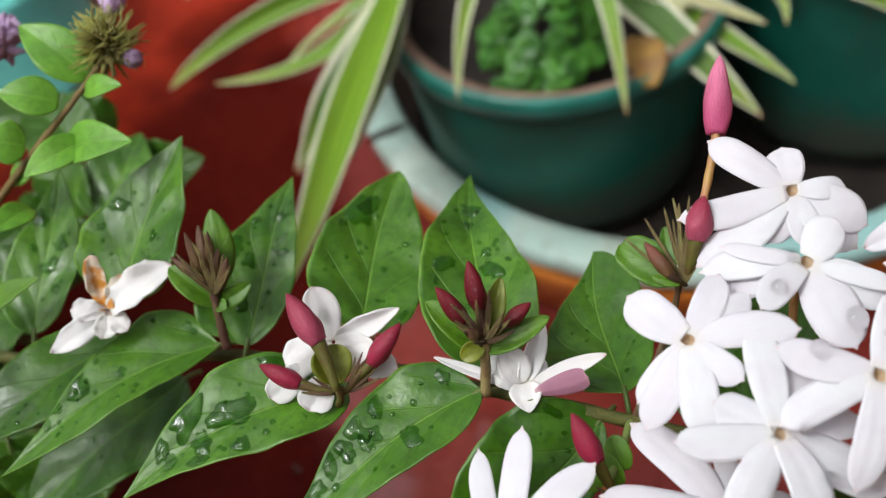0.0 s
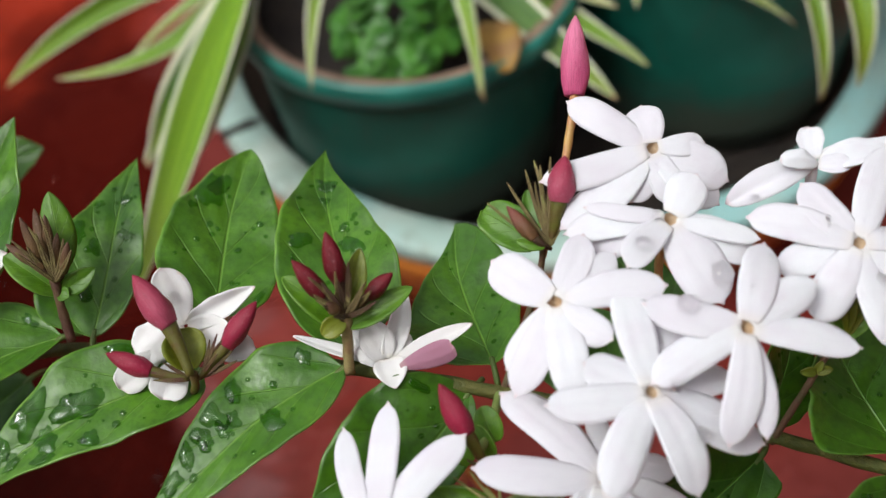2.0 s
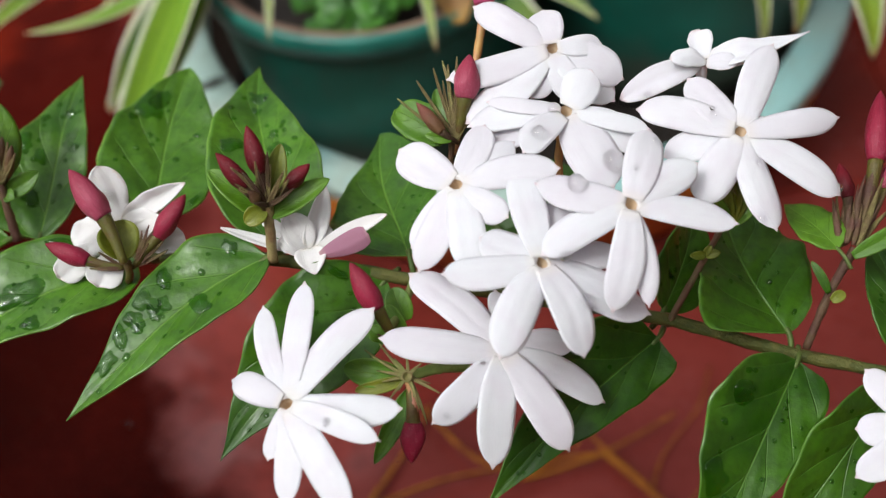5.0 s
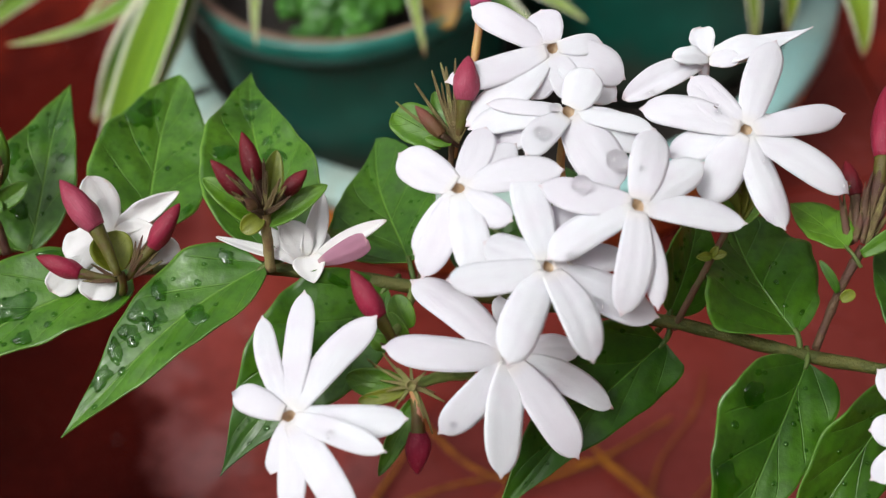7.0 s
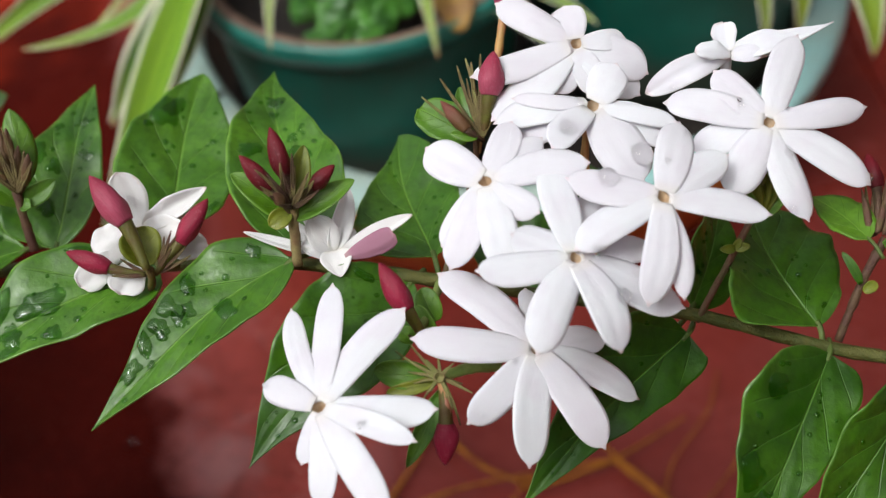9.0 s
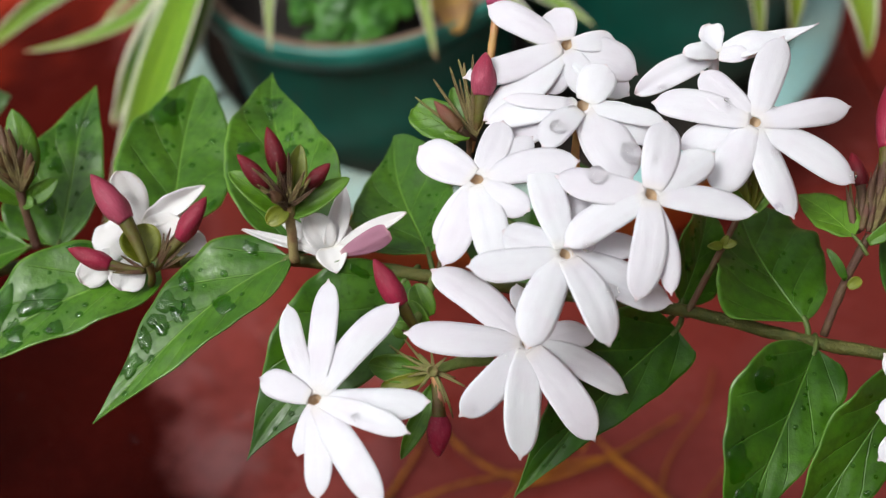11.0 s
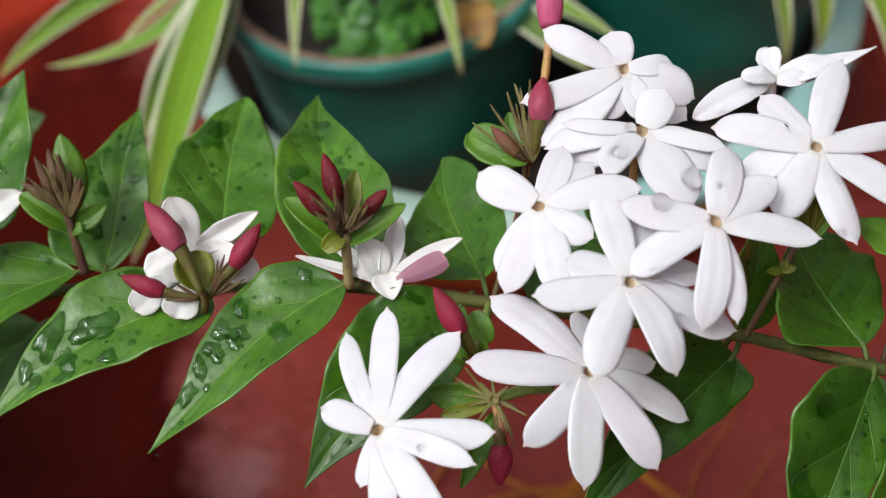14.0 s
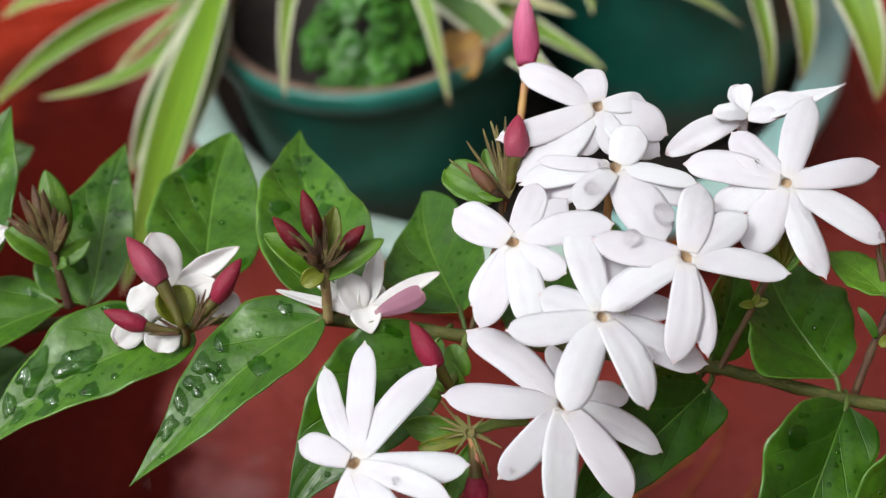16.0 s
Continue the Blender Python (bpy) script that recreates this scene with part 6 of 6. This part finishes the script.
bract((-0.0652, -0.4093, 0.2857), (-0.0691, -0.4077, 0.2884), 0.7, (0.03, -0.60, 0.80), STEMS["calyx_brown"], (0.4, 0.7), 0.05, 0.2, 0.0, 0.0)
bract((-0.0652, -0.4093, 0.2857), (-0.0660, -0.4071, 0.2890), 0.7, (0.02, -0.60, 0.80), STEMS["calyx_brown"], (0.4, 0.7), 0.05, 0.2, 0.0, 0.0)
# crimson buds in long tan sepals at the end of the vine
bud((0.0446, -0.3822, 0.2961), (0.0488, -0.3680, 0.3035), 0.0057, 'red', to=(0.0375, -0.3978, 0.2882))
bud((0.0368, -0.3891, 0.2928), (0.0363, -0.3821, 0.2965), 0.0038, 'dark', to=(0.0347, -0.3975, 0.2885))
bud((0.0459, -0.3868, 0.2915), (0.0483, -0.3813, 0.2943), 0.0026, 'pink2', to=(0.0378, -0.3978, 0.2882))
stem([(0.0369, -0.3981, 0.2881), (0.0407, -0.3906, 0.2919), (0.0443, -0.3832, 0.2956)], 0.0019, 0.0018, 'twig2', 'stalk')
bract((0.0332, -0.3987, 0.2881), (0.0333, -0.3891, 0.2931), 1.6, (-0.31, -0.62, 0.72), STEMS["calyx_brown"], (0.4, 0.95), 0.095, -0.5, 0.3, 0.0)
bract((0.0334, -0.3987, 0.2878), (0.0346, -0.3876, 0.2935), 1.2, (-0.31, -0.62, 0.72), STEMS["calyx"], (0.4, 0.95), 0.057, -0.5, 0.3, 0.0)
bract((0.0340, -0.3981, 0.2875), (0.0360, -0.3890, 0.2921), 1.7, (-0.31, -0.62, 0.72), STEMS["calyx_brown"], (0.4, 0.95), 0.029, -0.5, 0.3, 0.0)
bract((0.0341, -0.3984, 0.2887), (0.0375, -0.3888, 0.2935), 1.5, (-0.31, -0.62, 0.72), STEMS["twig2"], (0.4, 0.95), 0.066, -0.5, 0.3, 0.0)
bract((0.0339, -0.3992, 0.2896), (0.0374, -0.3920, 0.2931), 1.4, (-0.31, -0.62, 0.72), STEMS["calyx_brown"], (0.4, 0.95), 0.093, -0.5, 0.3, 0.0)
bract((0.0335, -0.3977, 0.2882), (0.0333, -0.3913, 0.2916), 1.6, (-0.31, -0.62, 0.72), STEMS["calyx"], (0.4, 0.95), 0.031, -0.5, 0.3, 0.0)
bract((0.0359, -0.3979, 0.2884), (0.0396, -0.3868, 0.2941), 1.0, (-0.31, -0.62, 0.72), STEMS["calyx_brown"], (0.4, 0.95), 0.090, -0.5, 0.3, 0.0)
bract((0.0358, -0.3987, 0.2892), (0.0411, -0.3857, 0.2957), 1.6, (-0.31, -0.62, 0.72), STEMS["twig2"], (0.4, 0.95), 0.090, -0.5, 0.3, 0.0)
bract((0.0361, -0.3995, 0.2886), (0.0423, -0.3888, 0.2939), 1.3, (-0.31, -0.62, 0.72), STEMS["calyx_brown"], (0.4, 0.95), 0.074, -0.5, 0.3, 0.0)
bract((0.0365, -0.3997, 0.2887), (0.0451, -0.3866, 0.2952), 1.4, (-0.31, -0.62, 0.72), STEMS["calyx"], (0.4, 0.95), 0.097, -0.5, 0.3, 0.0)
bract((0.0375, -0.3978, 0.2877), (0.0468, -0.3867, 0.2931), 1.2, (-0.31, -0.62, 0.72), STEMS["calyx_brown"], (0.4, 0.95), 0.033, -0.5, 0.3, 0.0)
bract((0.0365, -0.3987, 0.2893), (0.0434, -0.3911, 0.2930), 1.2, (-0.31, -0.62, 0.72), STEMS["twig2"], (0.4, 0.95), 0.068, -0.5, 0.3, 0.0)
bract((0.0353, -0.3996, 0.2893), (0.0390, -0.3910, 0.2937), 1.2, (-0.31, -0.62, 0.72), STEMS["calyx_brown"], (0.4, 0.95), 0.045, -0.5, 0.3, 0.0)
bract((0.0376, -0.3982, 0.2877), (0.0465, -0.3914, 0.2909), 1.2, (-0.31, -0.62, 0.72), STEMS["calyx"], (0.4, 0.95), 0.058, -0.5, 0.3, 0.0)
bract((0.0365, -0.3978, 0.2883), (0.0411, -0.3916, 0.2913), 1.6, (-0.31, -0.62, 0.72), STEMS["calyx_brown"], (0.4, 0.95), 0.022, -0.5, 0.3, 0.0)
bract((0.0351, -0.4012, 0.2874), (0.0519, -0.3960, 0.2918), 3.9, (-0.33, -0.61, 0.72), YOUNG, (0.6, 0.6), 0.06, 0.3, 0.0, 0.0)
bract((0.0296, -0.4057, 0.2810), (0.0266, -0.4000, 0.2858), 1.8, (-0.28, -0.60, 0.75), DIM, (0.6, 0.6), 0.06, 0.3, 0.0, 0.0)
bract((0.0296, -0.4076, 0.2807), (0.0328, -0.4065, 0.2816), 2.4, (-0.29, -0.58, 0.76), OLIVE, (0.6, 0.5), 0.06, 0.3, 0.0, 0.0)
stem([(0.0364, -0.3987, 0.2869), (0.0305, -0.4043, 0.2795), (0.0249, -0.4110, 0.2686)], 0.0013, 0.0012, 'twig2', 'stalk')
# green calyx behind the far flower
bract((0.0107, -0.3886, 0.2879), (0.0097, -0.3815, 0.2967), 3.8, (-0.25, -0.64, 0.73), OLIVE, (0.6, 0.6), 0.06, 0.4, 0.0, 0.0)
bract((0.0107, -0.3886, 0.2879), (0.0139, -0.3808, 0.2974), 4.3, (-0.26, -0.64, 0.72), OLIVE, (0.6, 0.6), 0.06, 0.4, 0.0, 0.0)
bract((0.0107, -0.3886, 0.2879), (0.0174, -0.3826, 0.2959), 4.0, (-0.26, -0.64, 0.72), OLIVE, (0.6, 0.6), 0.06, 0.4, 0.0, 0.0)
bract((0.0107, -0.3886, 0.2879), (0.0072, -0.3843, 0.2942), 3.0, (-0.25, -0.64, 0.73), YOUNG, (0.6, 0.6), 0.06, 0.4, 0.0, 0.0)
bract((0.0107, -0.3886, 0.2879), (0.0176, -0.3864, 0.2926), 3.5, (-0.26, -0.63, 0.73), YOUNG, (0.6, 0.6), 0.06, 0.4, 0.0, 0.0)
# stipules on the bare stalk
bract((0.0047, -0.3943, 0.2851), (0.0011, -0.3947, 0.2861), 1.9, (-0.21, -0.62, 0.75), OLIVE, (0.6, 0.7), 0.06, 0.4, 0.0, 0.0)
bract((0.0047, -0.3943, 0.2851), (0.0078, -0.3948, 0.2860), 1.9, (-0.22, -0.62, 0.75), OLIVE, (0.6, 0.7), 0.06, 0.4, 0.0, 0.0)
bract((0.0047, -0.3943, 0.2851), (0.0060, -0.3934, 0.2872), 1.5, (-0.22, -0.62, 0.75), OLIVE, (0.6, 0.7), 0.06, 0.4, 0.0, 0.0)
# flower seen from its side
head = faded((0.0096, -0.3598, 0.3112), (0.08, 0.12, 0.99), PETAL)
fade((0.0095, -0.3601, 0.3108), (-0.0100, -0.3666, 0.3088), 6.4, (-0.07, -0.48, 0.87), PETAL, (0.8, 0.6), 0.08, 0.15, 0.2, 0.0)
fade((0.0104, -0.3587, 0.3108), (0.0106, -0.3522, 0.3138), 5.4, (-0.21, -0.48, 0.85), PETAL, (0.7, 0.35), 0.08, 0.3, 0.3, 0.0)
fade((0.0101, -0.3613, 0.3125), (0.0018, -0.3614, 0.3148), 4.3, (-0.18, -0.39, 0.90), PETAL, (0.6, 0.45), 0.15, -0.4, 0.5, 0.0)
fade((0.0111, -0.3592, 0.3104), (0.0346, -0.3565, 0.3132), 5.4, (-0.25, -0.47, 0.85), PETAL, (0.5, 1.3), 0.06, 0.2, 0.3, 0.0)
fade((0.0108, -0.3608, 0.3116), (0.0254, -0.3601, 0.3126), 6.4, (-0.17, -0.22, 0.96), PETAL, (0.6, 0.6), 0.1, 0.25, 0.3, 0.0)
fade((0.0100, -0.3617, 0.3121), (0.0166, -0.3628, 0.3126), 4.3, (-0.18, -0.30, 0.94), PETAL, (0.6, 0.5), 0.1, 0.2, 0.3, 0.0)
dry_twig([(-0.1055, -0.2971, 0.0045), (-0.0824, -0.2663, 0.0045), (-0.0682, -0.2425, 0.0045)], 0.0012, 0.0009)
dry_twig([(-0.1051, -0.2949, 0.0067), (-0.0649, -0.2840, 0.0067), (-0.0288, -0.2813, 0.0067)], 0.0009, 0.0007)
dry_twig([(-0.0709, -0.2466, 0.0089), (-0.0530, -0.2731, 0.0089), (-0.0346, -0.2864, 0.0089)], 0.0013, 0.0010)
dry_twig([(-0.0358, -0.2836, 0.0045), (-0.0221, -0.2809, 0.0045), (-0.0054, -0.2676, 0.0045), (0.0060, -0.2564, 0.0045)], 0.0016, 0.0012)
dry_twig([(-0.0296, -0.2873, 0.0067), (-0.0114, -0.2807, 0.0067), (0.0087, -0.2797, 0.0067), (0.0275, -0.2721, 0.0067), (0.0454, -0.2635, 0.0067)], 0.0010, 0.0007)
dry_twig([(0.0015, -0.2667, 0.0089), (0.0109, -0.2820, 0.0089), (0.0225, -0.2972, 0.0089), (0.0363, -0.3174, 0.0089)], 0.0009, 0.0007)
dry_twig([(0.0089, -0.2790, 0.0045), (0.0268, -0.3027, 0.0045), (0.0406, -0.3167, 0.0045)], 0.0013, 0.0010)
dry_twig([(-0.0362, -0.2879, 0.0067), (-0.0203, -0.2873, 0.0067), (0.0072, -0.2808, 0.0067)], 0.0012, 0.0009)
dry_twig([(-0.0042, -0.2768, 0.0089), (0.0028, -0.2668, 0.0089), (0.0065, -0.2561, 0.0089)], 0.0009, 0.0006)
dry_twig([(0.0274, -0.2998, 0.0045), (0.0361, -0.2828, 0.0045), (0.0571, -0.2604, 0.0045), (0.0676, -0.2386, 0.0045)], 0.0006, 0.0004)
dry_twig([(0.0341, -0.3165, 0.0067), (0.0567, -0.2961, 0.0067), (0.0712, -0.2798, 0.0067)], 0.0006, 0.0005)
dry_twig([(-0.0564, -0.3061, 0.0089), (-0.0423, -0.2958, 0.0089), (-0.0306, -0.2854, 0.0089)], 0.0006, 0.0004)
blade(ROSETTE_FRONT, (-0.2107, -0.0865, 0.1649), (-0.2570, -0.1051, 0.1433), 0.0124, 'striped', 0.3)
blade(ROSETTE_FRONT, (-0.1798, -0.1035, 0.1562), (-0.2307, -0.1147, 0.1520), 0.0098, 'striped', -0.2)
blade(ROSETTE_FRONT, (-0.1733, -0.0832, 0.1593), (-0.1961, -0.1075, 0.1528), 0.0069, 'striped', -0.3)
blade(ROSETTE_FRONT, (-0.1541, -0.1140, 0.1505), (-0.1630, -0.1795, 0.1585), 0.016, 'striped', 0.2)
blade(ROSETTE_FRONT, (-0.1690, -0.1286, 0.1614), (-0.1801, -0.1936, 0.1697), 0.0145, 'dark', 0.1)
blade(ROSETTE_FRONT, (-0.1635, -0.1620, 0.1644), (-0.1831, -0.2516, 0.1625), 0.0205, 'bright', -0.15)
blade(ROSETTE_FRONT, (-0.1735, -0.1249, 0.1566), (-0.1828, -0.1880, 0.1666), 0.0075, 'pale', 0.1)
blade(ROSETTE_SIDE, (-0.1033, -0.0939, 0.1907), (-0.1161, -0.1502, 0.1604), 0.0113, 'striped', 0.3)
blade(ROSETTE_SIDE, (-0.0526, -0.1054, 0.1811), (-0.0444, -0.1521, 0.1452), 0.0117, 'striped', -0.2)
blade(ROSETTE_SIDE, (-0.0215, -0.1037, 0.1469), (0.0141, -0.1423, 0.1288), 0.0193, 'dark', 0.2)
blade(ROSETTE_SIDE, (-0.0006, -0.0976, 0.1415), (0.0306, -0.1230, 0.1281), 0.0113, 'striped', 0.3)
blade(ROSETTE_SIDE, (-0.0145, -0.0845, 0.1539), (0.0201, -0.1020, 0.1456), 0.0128, 'pale', 0.3)
blade(ROSETTE_SIDE, (-0.0347, -0.0829, 0.1583), (-0.0147, -0.0976, 0.1547), 0.0118, 'pale', 0.2)
blade(ROSETTE_SIDE, (0.0054, -0.0826, 0.1657), (0.0273, -0.1097, 0.1511), 0.0101, 'striped', 0.2)
blade(ROSETTE_FRONT, (-0.2001, -0.0564, 0.1734), (-0.2552, -0.0518, 0.1538), 0.0160, 'striped', 0.2)
blade(ROSETTE_FRONT, (-0.1859, -0.0411, 0.1793), (-0.2268, -0.0211, 0.1456), 0.0185, 'striped', 0.2)
blade(ROSETTE_SIDE, (0.0285, -0.0919, 0.1698), (0.0991, -0.1148, 0.1349), 0.0129, 'striped', 0.2)
blade(ROSETTE_SIDE, (0.0016, -0.0776, 0.1672), (0.0578, -0.0912, 0.1377), 0.0171, 'striped', 0.2)
blade(ROSETTE_BACK, (0.0934, -0.1190, 0.1774), (0.0962, -0.1604, 0.1305), 0.0152, 'striped', 0.2)
blade(ROSETTE_BACK, (0.1030, -0.1232, 0.1916), (0.1090, -0.1660, 0.1428), 0.0211, 'striped', 0.2)
blade(ROSETTE_BACK, (0.1246, -0.1224, 0.1829), (0.1416, -0.1770, 0.1336), 0.0282, 'striped', 0.2)
shrub_leaf((-0.2001, -0.3004, 0.3117), (-0.2143, -0.3016, 0.3175), 0.0106)
shrub_leaf((-0.2102, -0.3087, 0.3047), (-0.2190, -0.3107, 0.3098), 0.0118)
shrub_leaf((-0.1995, -0.3097, 0.3039), (-0.1774, -0.3172, 0.3112), 0.0114)
shrub_leaf((-0.1929, -0.3106, 0.3066), (-0.2063, -0.3221, 0.3070), 0.0090)
shrub_leaf((-0.2098, -0.3212, 0.2943), (-0.2151, -0.3324, 0.2984), 0.0082)
shrub_leaf((-0.1923, -0.2939, 0.3138), (-0.2097, -0.2845, 0.3250), 0.0130)
shrub_leaf((-0.1930, -0.2986, 0.3132), (-0.1811, -0.3022, 0.3170), 0.0064)
shrub_leaf((-0.2094, -0.3104, 0.3000), (-0.2173, -0.3127, 0.2946), 0.0059)
shrub_stem([(-0.2312, -0.3245, 0.2847), (-0.2194, -0.3168, 0.2945), (-0.2086, -0.3091, 0.3028), (-0.1968, -0.2996, 0.3107), (-0.1867, -0.2907, 0.3181)])
shrub_head((-0.1866, -0.2891, 0.3195), 0.0097)
shrub_bloom((-0.2252, -0.2706, 0.3096), 0.0079)
shrub_bloom((-0.1861, -0.2779, 0.3238), 0.0036)
shrub_bloom((-0.1794, -0.2933, 0.3177), 0.0017)

# ---- succulent and fallen leaf in the front pot ----
succulent = thing("succulent", "clump of small fleshy bright green rosettes", "plant", at=(-0.079, -0.098, 0.136))
r = random.Random(21)
for k in range(110):
    an, rad = r.uniform(0, 6.28), 0.031 * math.sqrt(r.random())
    h = 0.036 * (1 - (rad / 0.034) ** 2) + r.uniform(-0.004, 0.004)
    size = r.uniform(0.004, 0.0075)
    d = Vector((math.cos(an) * rad * 28, math.sin(an) * rad * 28 - 0.3 + r.uniform(-0.8, 0.8), 0.7 + r.uniform(-0.3, 0.3))).normalized()
    q = d.to_track_quat("Z", "Y").to_matrix()
    c = Vector((math.cos(an) * rad, math.sin(an) * rad, h))
    verts, faces = lathe([(0.0002, -0.2 * size), (0.6 * size, -0.1 * size), (1.0 * size, 0.1 * size), (0.97 * size, 0.2 * size), (0.6 * size, 0.06 * size), (0.0002, -0.02 * size)], 12, 0.25, k)
    part("leaf", mesh("leaf", [c + q @ Vector(p) for p in verts], faces, SUCCULENT), succulent)
v, f, t = tube(spline([(0, 0, -0.02), (0.001, 0.001, -0.005), (0, 0, 0.01)], 4), lambda s: 0.004, 8)
part("stalk", mesh("stalk", v, f, STEMS["green"], t), succulent)


def dry_leaf(u, w):
    q = 2 * w - 1
    half = 0.0095 * math.sin(math.pi * (0.05 + 0.9 * u)) ** 0.7
    return Vector((half * q + 0.003 * u, 0.014 - 0.027 * u, 0.004 * math.sin(2 * u) - 0.010 * u * u + 0.3 * abs(q) * half))


verts, faces, uvs = sheet(dry_leaf, 16, 8, 0.0005)
dry = new("dry_leaf", mesh("dry_leaf", verts, faces, DEADLEAF, uvs))
dry.location = (-0.037, -0.124, 0.153)
tagged(dry, "dry yellow-brown leaf lying over the pot rim", "leaf")

# ---- water drops ----
water_drop((-0.0151, -0.3840, 0.3079), (0.47, -0.32, 0.82), 0.0027, 0.5)
water_drop((-0.0246, -0.3953, 0.3143), (0.10, -0.14, 0.99), 0.0022, 0.5)
water_drop((-0.0121, -0.3932, 0.3149), (0.38, -0.47, 0.80), 0.0007, 0.5)
water_drop((-0.0258, -0.3725, 0.3141), (0.14, -0.37, 0.92), 0.0015, 0.5)
water_drop((-0.0290, -0.4093, 0.3092), (-0.05, -0.49, 0.87), 0.0014, 0.5)
water_drop((-0.0257, -0.4170, 0.3032), (0.22, -0.43, 0.87), 0.0017, 0.5)
water_drop((-0.0041, -0.3669, 0.3098), (-0.16, -0.27, 0.95), 0.0010, 0.5)
water_drop((0.0140, -0.3990, 0.3010), (0.05, -0.57, 0.82), 0.0010, 0.5)
water_drop((0.0320, -0.3925, 0.3002), (0.47, -0.50, 0.73), 0.0012, 0.5)
water_drop((0.0078, -0.3776, 0.3121), (-0.04, -0.49, 0.87), 0.0008, 0.5)
water_drop((0.0078, -0.3763, 0.3125), (0.21, -0.22, 0.95), 0.0006, 0.5)
water_drop((0.0179, -0.3795, 0.3105), (-0.03, -0.06, 1.00), 0.0008, 0.5)
water_drop((0.0155, -0.3882, 0.3064), (0.51, -0.29, 0.81), 0.0010, 0.5)
water_drop((-0.0067, -0.3866, 0.3151), (0.49, -0.11, 0.86), 0.0007, 0.5)
water_drop((-0.0164, -0.3792, 0.3103), (0.18, -0.38, 0.91), 0.0004, 0.5)
water_drop((-0.0300, -0.3797, 0.3145), (0.15, -0.10, 0.98), 0.0018, 0.5)
water_drop((-0.0801, -0.4308, 0.2922), (-0.08, -0.01, 1.00), 0.0010, 0.5)
water_drop((-0.0989, -0.4176, 0.2912), (-0.36, -0.15, 0.92), 0.0006, 0.5)
water_drop((-0.0021, -0.2642, -0.0006), (-0.00, 0.00, 1.00), 0.0014, 0.5)
water_drop((-0.0564, -0.4279, 0.2851), (0.31, -0.49, 0.81), 0.0007, 0.5)
water_drop((-0.1291, -0.3624, 0.2942), (-0.11, -0.76, 0.64), 0.0020, 0.5)
water_drop((-0.0479, -0.4177, 0.2874), (0.34, -0.29, 0.90), 0.0007, 0.5)
water_drop((0.0040, -0.2802, -0.0005), (-0.00, 0.00, 1.00), 0.0011, 0.5)
for _ in range(40):
    water_drop((rng.uniform(-0.33, -0.16), rng.uniform(-0.25, 0.12), -0.0004), (0, 0, 1), rng.uniform(0.0008, 0.0022), 0.3)
SEGMENTS, RINGS = 16, 7
dome = []
for i in range(RINGS + 1):
    a = math.pi / 2 * i / RINGS
    dome.append((max(math.cos(a) ** 0.85, 0.01) * (0.9 if i == 0 else 1.0), math.sin(a)))
verts, faces = lathe([(0.01, -0.12), (0.7, -0.1)] + dome, SEGMENTS)
faces.append(tuple(range((RINGS + 2) * SEGMENTS, (RINGS + 3) * SEGMENTS)))
drop_mesh = mesh("water_drop", verts, faces, WATER)
for p, n, size, flat, long, turn in drops:
    ob = new("water_drop", drop_mesh)
    ob.matrix_world = Matrix.Translation(p) @ n.to_track_quat("Z", "Y").to_matrix().to_4x4() @ Matrix.Rotation(turn, 4, "Z") @ Matrix.Diagonal((size * long, size, size * 2 * flat, 1))
    tagged(ob, "clear rain drop lying on the jasmine", "water drop", "rain drops")

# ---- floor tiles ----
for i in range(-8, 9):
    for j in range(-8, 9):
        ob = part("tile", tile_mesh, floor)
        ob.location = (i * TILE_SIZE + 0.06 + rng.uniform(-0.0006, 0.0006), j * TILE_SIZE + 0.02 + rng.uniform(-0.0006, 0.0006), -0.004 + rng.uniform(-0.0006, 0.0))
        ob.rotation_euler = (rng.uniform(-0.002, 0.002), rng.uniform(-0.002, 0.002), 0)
